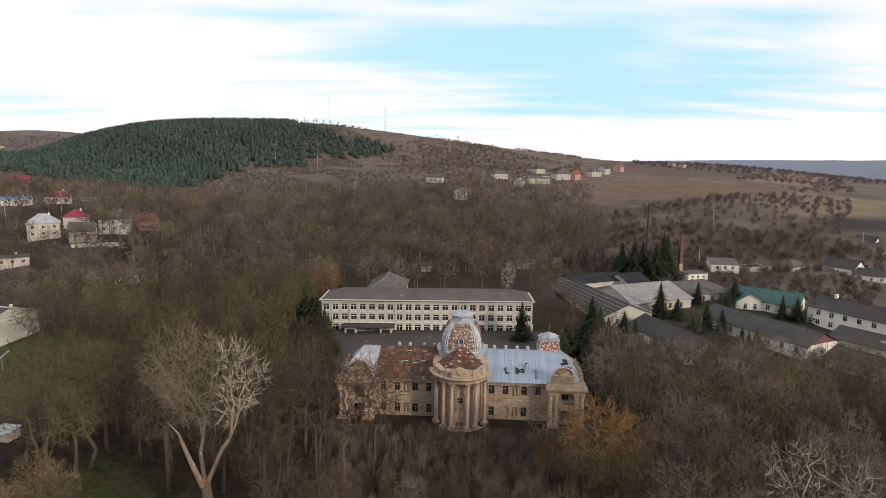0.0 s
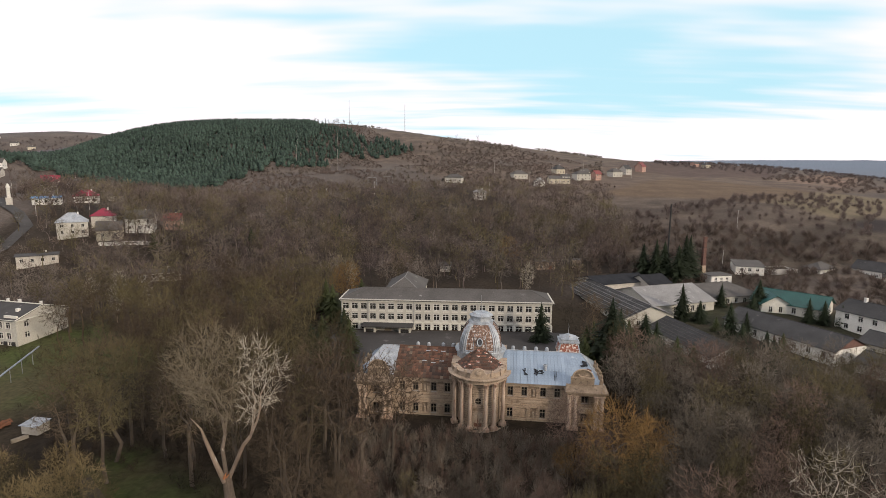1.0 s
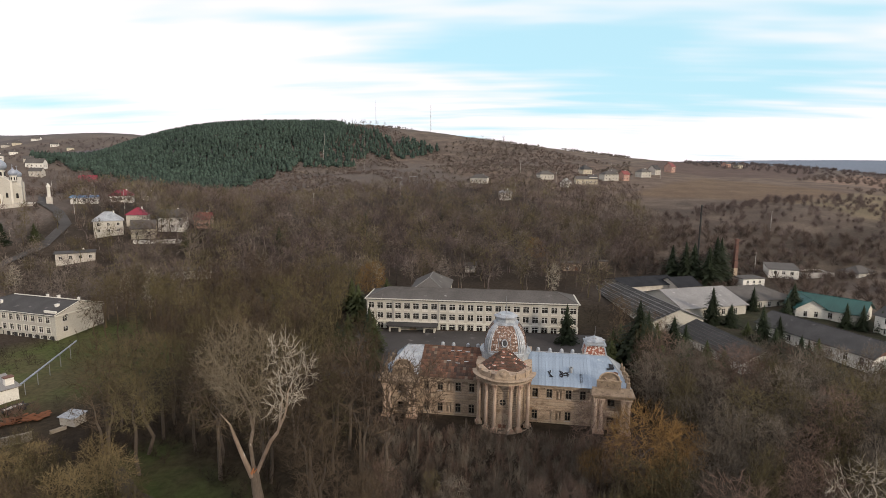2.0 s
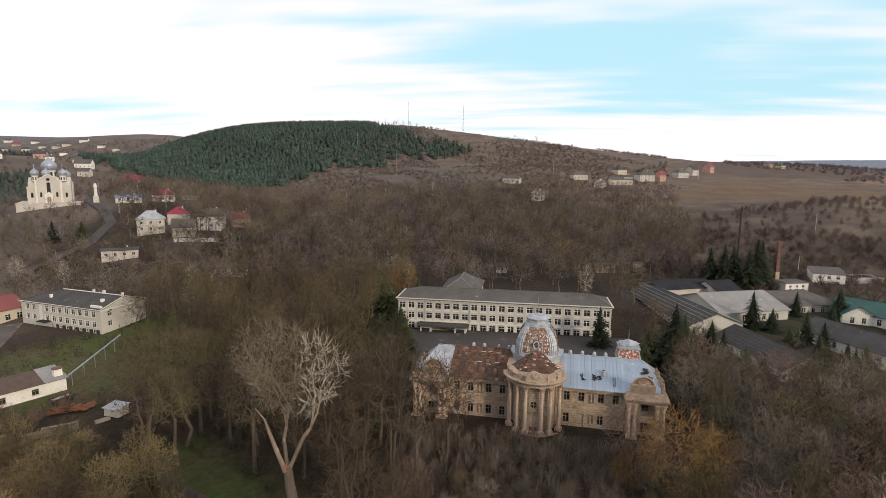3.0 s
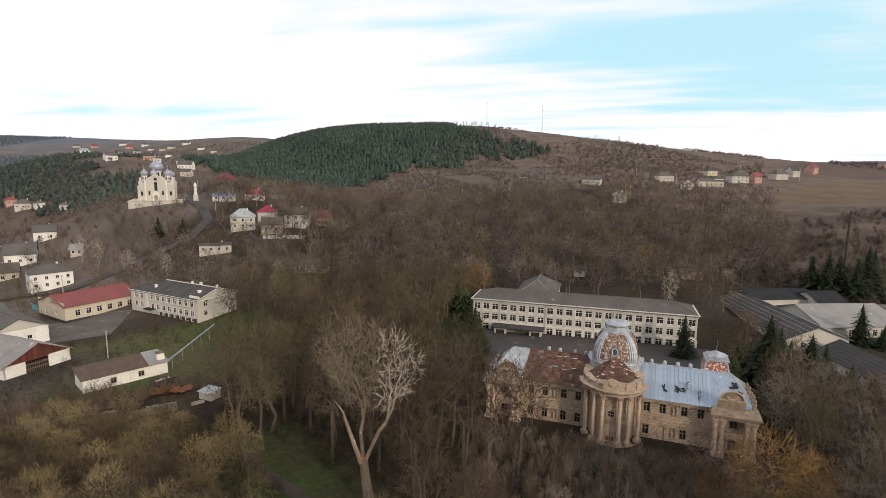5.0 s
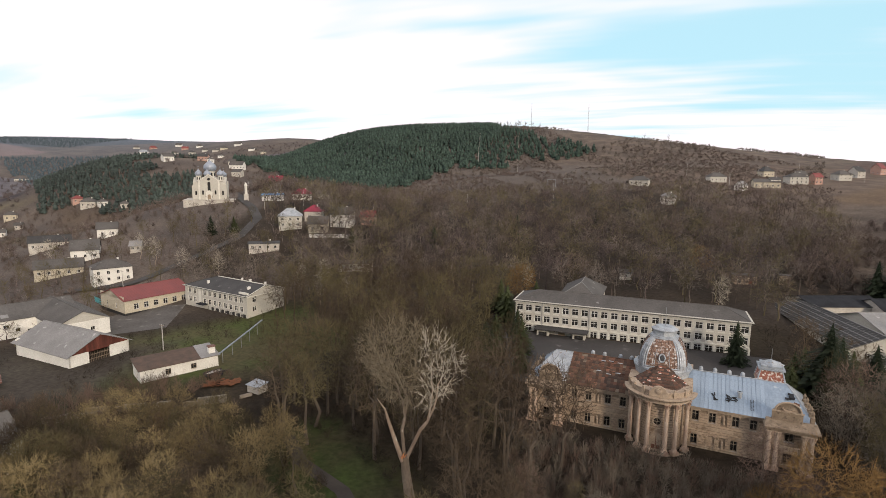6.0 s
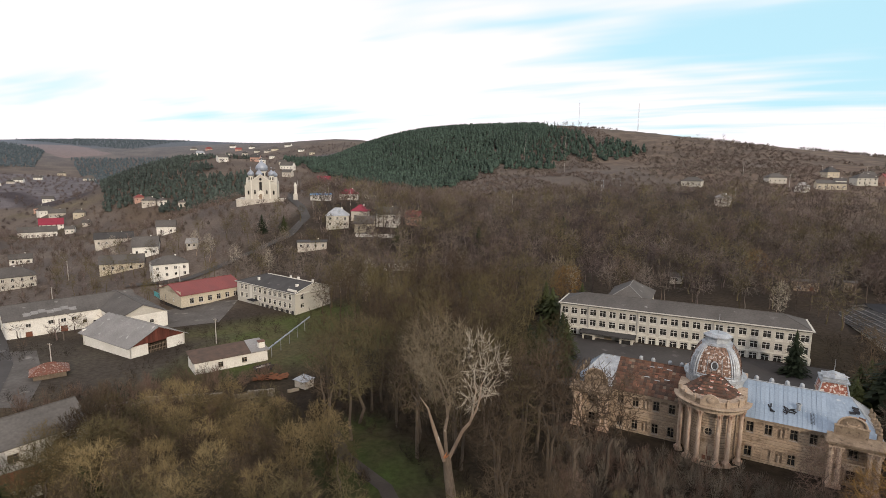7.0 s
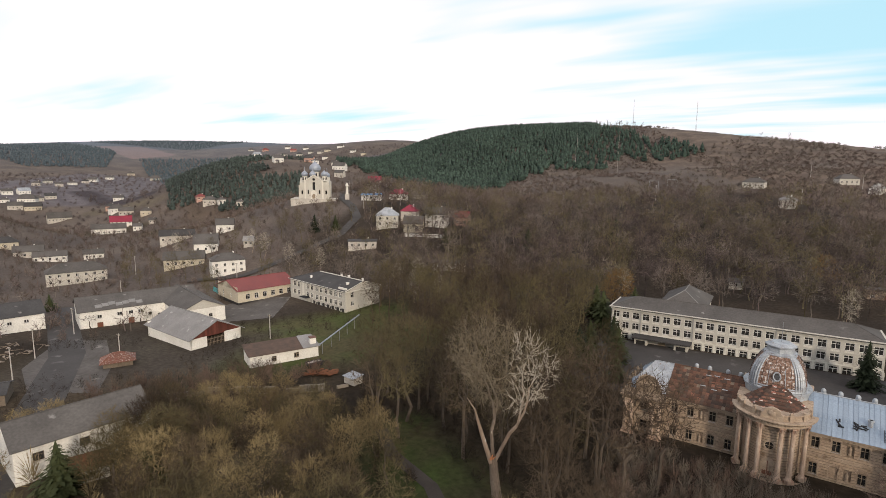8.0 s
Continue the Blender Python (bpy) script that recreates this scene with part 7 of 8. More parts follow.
def crown_tips(rng, n, low, high, wide, lobes=6, hollow=0.45, flat=1.0):
    """Where the twigs of a crown end: an uneven rounded crown from low to high, wide metres in radius, fuller towards its skin."""
    ways = rng.normal(size=(lobes, 3))
    ways /= np.linalg.norm(ways, axis=1)[:, None]
    push = rng.uniform(-0.32, 0.30, lobes)
    d = rng.normal(size=(n, 3))
    d /= np.linalg.norm(d, axis=1)[:, None]
    reach = rng.uniform(hollow ** 3, 1, n) ** (1 / 3)
    reach = reach * (1 + (np.clip(d @ ways.T, 0, 1) ** 3 * push).sum(1))
    mid = low + (high - low) * 0.46
    z = np.where(d[:, 2] > 0, d[:, 2] * (high - mid), d[:, 2] * (mid - low))
    return np.stack([d[:, 0] * wide * reach, d[:, 1] * wide * reach * flat, mid + z * reach], 1)


def branch_out(rng, start, way, tips, rad, trunk, crown, thick=0.09, twig=0.03, spray=2, bend=0.07, reach=(0.30, 0.46), least=0.035, spray_len=1.0, solid=0.055, rise=0.35):
    """Limbs that fork again and again from start until each tip has its twig. Limbs thicker than thick go to the trunk's mesh."""
    todo = [(np.asarray(start, float), np.asarray(way, float), np.asarray(tips, float), rad)]
    chance = random.Random(int(rng.randint(1 << 30)))
    while todo:
        p, d, q, r = todo.pop()
        if len(q) <= 2:
            for e in q:
                span = e - p
                size = np.linalg.norm(span) + 1e-6
                kink = p + span * 0.5 + rng.normal(0, 0.045 * size, 3) - np.array([0, 0, 0.05 * size])
                crown.strip([Vector(p), Vector(kink), Vector(e)], max(twig, r * 0.7), chance)
                for _ in range(spray):
                    at = kink + (e - kink) * rng.uniform(-0.4, 0.8)
                    out = span / size + rng.normal(0, 0.38, 3) + np.array([0, 0, rise])
                    out /= np.linalg.norm(out) + 1e-6
                    crown.blade(Vector(at), Vector(at + out * spray_len * rng.uniform(0.6, 1.3)), twig * 0.8, chance)
            continue
        c = q.mean(0)
        size = np.linalg.norm(c - p)
        end = p + (c - p) * rng.uniform(*reach) + rng.normal(0, bend * 0.5 * size, 3)
        mid = (p + end) / 2 + d * size * 0.07 + rng.normal(0, bend * 0.3 * size, 3)
        r1 = max(r * 0.80, least)
        if r > solid:
            (trunk if r > thick else crown).limb([Vector(p), Vector(mid), Vector(end)], [r, (r + r1) / 2, r1], 7 if r > 0.25 else 4 if r > 0.11 else 3)
        else:
            crown.strip([Vector(p), Vector(mid), Vector(end + (end - mid) * 0.15)], r, chance)
        away = (end - mid) / (np.linalg.norm(end - mid) + 1e-6)
        spread = q - end
        u, sv, vt = np.linalg.svd(spread - spread.mean(0), full_matrices=False)
        axis = vt[0] + rng.normal(0, 0.25, 3)
        along = spread @ axis
        cutat = np.quantile(along, rng.uniform(0.32, 0.68))
        for side in (along <= cutat, along > cutat):
            if side.any():
                todo.append((end, away, q[side], max(r1 * (side.mean() ** 0.42), least)))


def grow(seed, h, r, tips, wide, low=0.35, stems=1, lean=0.0, splay=0.5, twig=0.034, spray=3, bend=0.07, lobes=7, hollow=0.3, least=0.035, spray_len=1.0, bole=None, solid=0.055):
    """A leafless tree h high: a trunk, or several stems, forking into a rounded crown of twigs."""
    rng = np.random.RandomState(seed)
    trunk, crown = Wood(), Wood()
    ends = crown_tips(rng, tips, h * low, h, wide, lobes, hollow)
    ends[:, 0] += lean * ends[:, 2]
    if stems == 1:
        top = h * (bole if bole is not None else low * 0.85)
        a = np.array([0, 0, -0.4])
        b = np.array([lean * top * 0.6, rng.normal(0, 0.25), top])
        m = (a + b) / 2 + np.array([rng.normal(0, 0.02), rng.normal(0, 0.02), 0]) * h
        trunk.limb([Vector(a), Vector(m), Vector(b)], [r * 1.15, r * 0.92, r * 0.8], 8)
        branch_out(rng, b, (b - m) / np.linalg.norm(b - m), ends, r * 0.8, trunk, crown, twig=twig, spray=spray, bend=bend, least=least, spray_len=spray_len, solid=solid)
    else:
        turn = np.arctan2(ends[:, 1], ends[:, 0]) + rng.normal(0, 0.5, tips)
        which = ((turn / math.tau % 1.0) * stems).astype(int)
        for k in range(stems):
            mine = ends[which == k]
            if len(mine) < 3:
                continue
            a = np.array([rng.normal(0, 0.3), rng.normal(0, 0.3), -0.4])
            c = mine.mean(0)
            b = np.array([c[0] * splay * 0.5, c[1] * splay * 0.5, h * low * rng.uniform(0.7, 1.3)])
            rr = r / stems ** 0.5
            trunk.limb([Vector(a), Vector((a + b) / 2 + np.array([c[0], c[1], 0]) * 0.04), Vector(b)], [rr, rr * 0.9, rr * 0.8], 6)
            branch_out(rng, b, (b - a) / np.linalg.norm(b - a), mine, rr * 0.8, trunk, crown, twig=twig, spray=spray, bend=bend, least=least, spray_len=spray_len, solid=solid)
    return trunk, crown


def tree_thing(name, label, seed, crown_mat="twig", bark="bark", **how):
    t, c = grow(seed, **how)
    ob = thing(name, label, "tree", pose(0, 0, -500))
    part("trunk", t.mesh("trunk", bark), None, ob)
    part("crown", c.mesh("crown", crown_mat), None, ob)
    return ob


def clear_of(x, y, margin):
    """Whether a place lies off every building, yard, road and kept-open sightline."""
    for inv, a, b in KEEP_CLEAR:
        p = inv @ Vector((x, y, 0))
        if abs(p.x) < a + margin and abs(p.y) < b + margin:
            return False
    return True


# yards, lawns and roads, and strips that open the camera's view between trees
for x, y, turn, a, b in ((3.7, 116, -4, 28, 13), (-5.5, 170, -0.5, 38, 40), (-155.6, 102.6, -6, 16, 11), (-268, 275, 38, 18, 16), (-165, 132, 60, 24, 17), (-158, 70, 40, 24, 10),
                         (-107, 118, 62, 19, 13), (-50, 78, -32, 8, 2.5), (-42, 67, 45, 9, 2), (-31.0, 63, 26, 4.5, 9), (-92, 32, 18, 11, 4.5), (-88, 104, 75, 20, 5), (-37, 60, 122, 17, 2.2), (-29.5, 65, 114.5, 9, 0.5), (44, 57, 52, 9, 2), (-41, 186, 102.6, 18, 4), (29, 102, 0, 5, 5), (19, 103, 0, 4, 3), (-225, 105, 40, 36, 9), (100, 190, 0, 22, 14), (88, 168, -66, 9, 22), (130, 180, -66, 18, 9), (-204, 200, 80, 40, 5), (-225, 262, 130, 26, 5)):
    KEEP_CLEAR.append((pose(x, y, 0, 0, 0, turn).inverted(), a, b))

PLANTED = []


def scatter(rng, bear0, bear1, near, far, gap, tries=None, margin=3.0):
    """Loose spots between two bearings and two distances, at least gap apart."""
    area = (far ** 2 - near ** 2) * math.pi * (bear1 - bear0) / 360
    spots = []
    for _ in range(tries or int(area / gap ** 2 * 5)):
        a, r = radians(rng.uniform(bear0, bear1)), math.sqrt(rng.uniform(near ** 2, far ** 2))
        x, y = r * math.sin(a), r * math.cos(a)
        if not clear_of(x, y, margin):
            continue
        if any((x - q[0]) ** 2 + (y - q[1]) ** 2 < gap * gap for q in PLANTED):
            continue
        PLANTED.append((x, y))
        spots.append((x, y))
    return spots


def plant(kinds, spots, rng, low, high):
    for x, y in spots:
        src, full = kinds[rng.randrange(len(kinds))]
        k = rng.uniform(low, high) / full
        m = on_ground(x, y, rng.uniform(0, 360))
        ob = copy_thing(src, m)
        ob.scale = (k * rng.uniform(0.88, 1.12), k * rng.uniform(0.88, 1.12), k)


rt = random.Random(42)
bt = lambda label, seed, mat, h, **how: (tree_thing("bare_tree", label, seed, mat, h=h, **how), h)
big_kinds = [
    bt("tall bare deciduous tree with brown twigs", 1, "twig", 22, r=0.36, tips=560, wide=5.8, low=0.26, bole=0.3),
    bt("tall bare deciduous tree with olive-brown twigs", 2, "twig_olive", 22, r=0.32, tips=520, wide=5.2, low=0.32, bole=0.36),
    bt("slender bare tree with olive twigs", 3, "twig_olive", 22, r=0.28, tips=440, wide=4.4, low=0.30, bole=0.34),
    bt("bare tree with olive-brown twigs and a broad crown", 4, "twig_olive", 22, r=0.34, tips=600, wide=6.4, low=0.24, bole=0.28),
    bt("bare forked tree with brown twigs", 14, "twig", 22, r=0.42, tips=520, wide=5.6, low=0.34, stems=2),
]
low_kinds = [
    bt("many-stemmed bare tree with straw-coloured twigs", 5, "twig_straw", 12, r=0.26, tips=520, wide=4.3, low=0.16, stems=4, twig=0.03, splay=0.9),
    bt("low bare tree with a broad olive crown", 6, "twig_olive", 12, r=0.26, tips=560, wide=4.8, low=0.22, twig=0.03),
    bt("low bare tree with brown twigs", 7, "twig", 12, r=0.24, tips=480, wide=4.0, low=0.2, stems=3, twig=0.03),
    bt("bare fruit tree with olive twigs", 8, "twig_straw", 12, r=0.24, tips=520, wide=4.6, low=0.2, stems=2, twig=0.03),
    bt("bare fan-shaped tree with olive-brown twigs", 15, "twig_olive", 12, r=0.28, tips=520, wide=4.6, low=0.14, stems=5, twig=0.03, splay=1.0),
]
grey_kinds = [
    bt("bare grey-brown tree with a broad crown", 9, "twig_grey", 14, r=0.28, tips=520, wide=5.0, low=0.25, stems=2, twig=0.03),
    bt("bare dark brown tree with a rounded crown", 10, "twig_red", 14, r=0.26, tips=520, wide=4.8, low=0.25, twig=0.03),
    bt("bare olive-brown tree with steep branches", 16, "twig_olive", 14, r=0.26, tips=460, wide=4.0, low=0.18, stems=3, twig=0.03, splay=0.8),
    bt("bare fan-shaped tree with grey tips", 17, "twig_grey", 14, r=0.28, tips=520, wide=4.8, low=0.18, stems=4, twig=0.03, splay=1.0),
]
# the great torn plane tree and its neighbours
great = thing("great_plane_tree", "great old tree with pale crown and torn trunk", "tree", on_ground(-33.9, 71.6, 0, -0.8))
great.scale = (0.88, 0.88, 1.06)
bole, left_crown, right_crown, pale_limb = Wood(), Wood(), Wood(), Wood()
bole.limb([Vector((1.1, 0, -0.6)), Vector((0.6, 0, 3)), Vector((-0.1, 0.1, 6.5)), Vector((-0.5, 0.2, 9.6))], [1.15, 0.95, 0.85, 0.72], 10)
rg = np.random.RandomState(31)
ends = crown_tips(rg, 1500, 16.5, 33.0, 12.0, 11, 0.25)
ends[:, 0] -= 1.2
pale_side = ends[:, 0] > 3.2 + 0.25 * np.abs(ends[:, 1])
branch_out(rg, (-0.5, 0.2, 9.4), (-0.15, 0, 1), ends[~pale_side], 0.36, bole, left_crown, thick=0.13, twig=0.034, bend=0.09, spray_len=1.3, spray=3)
branch_out(rg, (-0.1, 0.2, 8.8), (0.4, 0, 1), ends[pale_side], 0.34, pale_limb, right_crown, thick=0.10, twig=0.040, bend=0.08, spray_len=1.3, spray=3, reach=(0.40, 0.52))
part("trunk", bole.mesh("trunk", "bark_torn"), None, great)
part("limb", pale_limb.mesh("limb", "bark_pale"), None, great, "pale peeling limb")
part("crown", left_crown.mesh("crown", "twig_olive_pale"), None, great, "wide olive-brown crown")
part("crown", right_crown.mesh("crown", "twig_pale"), None, great, "pale grey crown")
t = Wood()
t.limb([Vector((-0.6, -0.3, 8.6)), Vector((-1.7, -0.8, 11.6)), Vector((-2.9, -1.0, 14.6)), Vector((-3.7, -1.0, 16.6)), Vector((-5.2, -1.2, 18.2))], [0.46, 0.38, 0.30, 0.15, 0.05], 7)
part("broken_limb", t.mesh("broken_limb", "bark_pale"), None, great, "broken pale limb")
part("torn_wood", Shape().tube((-0.5, -0.72, 9.3), (-0.05, -0.72, 10.2), 0.24, 0.05, 7).tube((-0.15, -0.6, 9.4), (0.4, -0.6, 10.0), 0.15, 0.04, 6), "wound", great, "fresh orange torn wood")
PLANTED.append((-33.9, 71.6))
slim = [
    tree_thing("tall_slim_tree", "tall slim grey-barked tree leaning before the palace", 33, "twig_dark", "bark", h=25, r=0.36, tips=380, wide=5.6, low=0.40, lean=0.10, twig=0.055, least=0.065, bend=0.12, hollow=0.25),
    tree_thing("tall_slim_tree", "tall slim forked tree with brown twigs", 34, "twig", "bark", h=25, r=0.42, tips=380, wide=5.6, low=0.36, lean=0.05, twig=0.05, least=0.06, bend=0.12, stems=2, hollow=0.25),
]
for i, (x, y, k, turn) in enumerate(((-16.8, 82.0, 1.05, 0), (-20.5, 83.0, 0.95, 140), (-12.5, 89.0, 0.9, 30), (-45.5, 83.0, 0.92, 200), (-26.0, 95.0, 0.9, 90), (-28.0, 78.0, 0.86, 250), (-30.5, 92.0, 0.9, 300))):
    ob = copy_thing(slim[i % 2], on_ground(x, y, turn))
    ob.scale = (k, k, k)
    PLANTED.append((x, y))

# golden willows
willow = tree_thing("golden_willow", "rounded willow with golden-brown hanging leaves", 35, "twig_gold", h=14, r=0.45, tips=900, wide=6.4, low=0.10, bole=0.2, twig=0.034, spray=3, bend=0.16, spray_len=1.2)
for x, y, k in ((26.5, 85.5, 1.2), (33.5, 90.0, 0.85), (19.0, 88.0, 0.5), (-46.0, 206.0, 1.1), (22.0, 254.0, 0.9)):
    ob = copy_thing(willow, on_ground(x, y, rt.uniform(0, 360)))
    ob.scale = (k, k, k)
    PLANTED.append((x, y))
# the pale-limbed tree in the thicket
pale = copy_thing(tree_thing("pale_limbed_tree", "spreading bare tree with pale grey limbs", 36, "twig_pale", "bark_pale", h=20, r=0.5, tips=420, wide=8.5, low=0.25, bend=0.24, twig=0.03), on_ground(50, 66, 20))
PLANTED.append((50, 66))

# the park, extents and heights set to fit the camera's sightlines: bearing from, to, nearest, farthest, spacing,
# heights, kinds
VIEW_BEDS = [
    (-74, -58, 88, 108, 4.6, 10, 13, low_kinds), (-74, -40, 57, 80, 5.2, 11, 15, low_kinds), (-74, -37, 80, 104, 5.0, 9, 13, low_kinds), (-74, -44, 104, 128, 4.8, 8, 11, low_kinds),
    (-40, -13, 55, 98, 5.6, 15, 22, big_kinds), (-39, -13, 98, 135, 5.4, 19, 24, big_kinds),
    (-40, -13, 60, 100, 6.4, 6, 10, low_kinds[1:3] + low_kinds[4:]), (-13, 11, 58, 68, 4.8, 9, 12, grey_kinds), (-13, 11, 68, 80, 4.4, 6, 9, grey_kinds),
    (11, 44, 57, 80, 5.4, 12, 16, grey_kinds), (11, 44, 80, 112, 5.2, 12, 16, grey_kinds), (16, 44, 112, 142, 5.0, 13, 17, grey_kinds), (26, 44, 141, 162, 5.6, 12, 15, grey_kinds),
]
# brush close round the ruined house
plant(low_kinds, [(-93.5, 41.0), (-92.6, 44.3), (-90.6, 47.0), (-89.6, 51.1), (-89.8, 55.6), (-96.8, 52.4), (-100.2, 49.3), (-97, 53), (-101, 58)], rt, 11, 14)
for b0, b1, near, far, gap, low, high, kinds in VIEW_BEDS:
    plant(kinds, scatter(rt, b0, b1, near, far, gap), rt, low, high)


def conifer(seed, h, spread, needles="needle", tiers=22, fans=9):
    """A spruce: a trunk with tiers of hanging fans."""
    rng = random.Random(seed)
    trunk, crown = Wood(), Wood()
    trunk.limb([Vector((0, 0, -0.3)), Vector((0, 0, h * 0.5)), Vector((0, 0, h))], [h * 0.014, h * 0.009, 0.02], 6)
    v, f = [], []
    for k in range(tiers):
        t = k / (tiers - 1)
        z = h * (0.06 + 0.92 * t)
        reach = spread * (1 - t) ** 0.75 * rng.uniform(0.78, 1.12) + 0.15
        for j in range(fans):
            a = math.tau * (j + rng.random()) / fans
            L = reach * rng.uniform(0.55, 1.15)
            c, s = math.cos(a), math.sin(a)
            # a bough with side sprays
            for q in range(4):
                m0 = 0.25 + 0.22 * q
                b = a + rng.uniform(-0.5, 0.5)
                cb, sb = math.cos(b), math.sin(b)
                o = (c * L * m0, s * L * m0, z - L * 0.42 * m0)
                ln, wd = L * rng.uniform(0.3, 0.5), L * rng.uniform(0.12, 0.2)
                i = len(v)
                v += [o, (o[0] + cb * ln * 0.5 - sb * wd, o[1] + sb * ln * 0.5 + cb * wd, o[2] - ln * 0.12), (o[0] + cb * ln, o[1] + sb * ln, o[2] - ln * rng.uniform(0.2, 0.5)), (o[0] + cb * ln * 0.5 + sb * wd, o[1] + sb * ln * 0.5 - cb * wd, o[2] - ln * 0.2)]
                f += [(i, i + 1, i + 2, i + 3)]
    # the dense dark heart of the crown
    for z0, z1, rad in ((0.08, 0.42, 0.66), (0.26, 0.6, 0.52), (0.44, 0.76, 0.4), (0.62, 0.9, 0.27), (0.78, 1.0, 0.15)):
        i, m = len(v), 11
        for j in range(m):
            q, a = spread * rad * rng.uniform(0.6, 1.15), math.tau * j / m
            v.append((q * math.cos(a), q * math.sin(a), h * (z0 + rng.uniform(-0.03, 0.03))))
        v.append((0, 0, h * z1))
        f += [(i + j, i + (j + 1) % m, i + m) for j in range(m)]
    crown.v, crown.f = v, f
    ob = thing("spruce", "dark green pointed spruce tree", "tree", pose(0, 0, -500), group="spruces")
    part("trunk", trunk.mesh("trunk", "bark"), None, ob)
    part("crown", crown.mesh("crown", needles), None, ob)
    return ob


spruces = [conifer(1, 14, 4.4, "needle", 22, 14), conifer(2, 14, 5.2, "needle", 20, 15), conifer(3, 14, 4.0, "needle", 24, 13)]
yews = [tagged(conifer(4, 10, 4.2, "needle_olive", 14, 15), "broad dense olive-green yew tree"), tagged(conifer(5, 10, 3.4, "needle_olive", 14, 15), "dense olive-green thuja tree")]
for x, y, h in ((83, 232, 18), (88, 236, 16), (95, 231, 21), (99, 236, 19), (79, 236, 15), (91, 228, 17), (41.4, 146, 19), (45, 150, 15), (51.6, 149, 14), (56, 152, 11), (77, 187, 13), (82.5, 185, 8), (112, 203, 11), (86, 171, 12), (89, 167, 10), (76.5, 145, 13), (81.5, 142, 12), (87, 148, 9), (122, 189, 9), (126, 187, 9), (131, 185.5, 8), (24.4, 163, 12.5), (-38, 166, 9), (-44, 150, 9), (-101, 250, 13), (-70, 300, 13), (-30, 330, 12), (-218, 222, 10), (104, 192, 9), (98, 203, 9)):
    k = h / 14
    ob = copy_thing(spruces[int(x * 7) % 3], on_ground(x, y, rt.uniform(0, 360)))
    ob.scale = (k, k, k)
for x, y, h in ((47, 145, 9), (54, 148, 9), (60, 147, 8), (40, 160, 8), (36, 152, 9), (49, 155, 10), (34, 145, 8), (-38, 140, 10), (-33, 150, 11), (-43, 158, 9), (-30, 136, 8), (-45, 180, 13), (-50, 190, 12), (-38, 196, 11), (-96.6, 37.6, 10), (-88, 47, 7), (62, 141, 8), (73, 158, 6), (96, 159, 6), (84, 176, 5), (-140, 236, 9), (-206, 226, 9), (-236, 96, 7)):
    k = h / 10
    ob = copy_thing(yews[int(x) % 2], on_ground(x, y, rt.uniform(0, 360)))
    ob.scale = (k, k, k)
# pale birches
birch = tree_thing("birch", "slender birch with pale bare twigs", 51, "twig_pale", "bark_pale", h=14, r=0.16, tips=220, wide=2.6, low=0.22, twig=0.03)
for x, y, k in ((-45, 212, 1.0), (-218, 186, 1.1), (-192, 178, 1.1), (-280, 178, 1.0), (-172, 178, 1.0), (-128, 176, 1.0), (-114, 168, 1.0), (-120, 180, 1.1), (25, 205, 1.1), (-232, 190, 1.0), (-108, 176, 0.9)):
    ob = copy_thing(birch, on_ground(x, y, rt.uniform(0, 360)))
    ob.scale = (k, k, k)


# ================= woods beyond counting =================
def woods(name, label, spots, make, material, low, high, seed):
    """One mesh of many low trees: templates set down at each spot, turned and scaled."""
    rng = np.random.RandomState(seed)
    temps = [make(i) for i in range(5)]
    V, F, base = [], [], 0
    for x, y in spots:
        v, f = temps[rng.randint(5)]
        k, a = rng.uniform(low, high), rng.uniform(0, math.tau)
        c, s = math.cos(a) * k, math.sin(a) * k
        w = np.stack([v[:, 0] * c - v[:, 1] * s + x, v[:, 0] * s + v[:, 1] * c + y, v[:, 2] * k + ground_z(x, y)], 1)
        V.append(w)
        F.append(f + base)
        base += len(v)
    v, f = np.concatenate(V), np.concatenate(F)
    me = bpy.data.meshes.new(name)
    me.vertices.add(len(v))
    me.vertices.foreach_set("co", v.astype(np.float32).ravel())
    me.loops.add(f.size)
    me.loops.foreach_set("vertex_index", f.astype(np.int32).ravel())
    me.polygons.add(len(f))
    me.polygons.foreach_set("loop_start", np.arange(0, f.size, 3, dtype=np.int32))
    me.update(calc_edges=True)
    me.materials.append(MAT[material])
    return tagged(new(name, me), label, "woods", kind="stuff")


def joined(t, c, h):
    """A tree's trunk and crown as one set of triangles, 1 high."""
    v = np.array(t.v + c.v, float) / h
    n = len(t.v)
    f = []
    for q in t.f + [tuple(i + n for i in q) for q in c.f]:
        f += [(q[0], q[k], q[k + 1]) for k in range(1, len(q) - 1)]
    return v, np.array(f, int)


def wood_tree(tips, wide, low=0.3, h=15, **how):
    """Leafless trees with rounded crowns, 1 high, for the joined woods."""
    def make(seed):
        k = 0.85 + 0.08 * (seed % 5)
        return joined(*grow(seed + 70, h, 0.22, tips, wide * h * k, low, **how), h)
    return make


def bush(n, wide, blade_w, low=0.0):
    """A low dense shrub of about n short blades, 1 high, thickest towards its rounded skin."""
    def make(seed):
        r = np.random.RandomState(seed + 100)
        ends = crown_tips(r, n, low, 1.0, wide, 6, 0.35)
        core = ends * (0.45, 0.45, 0.72) * r.uniform(0.5, 1.15, (n, 1))
        side = np.cross(ends - core, r.normal(size=(n, 3)))
        side *= blade_w / (np.linalg.norm(side, axis=1)[:, None] + 1e-9)
        v = np.stack([core - side, core + side, ends], 1).reshape(-1, 3)
        return v, np.arange(3 * n).reshape(n, 3)
    return make


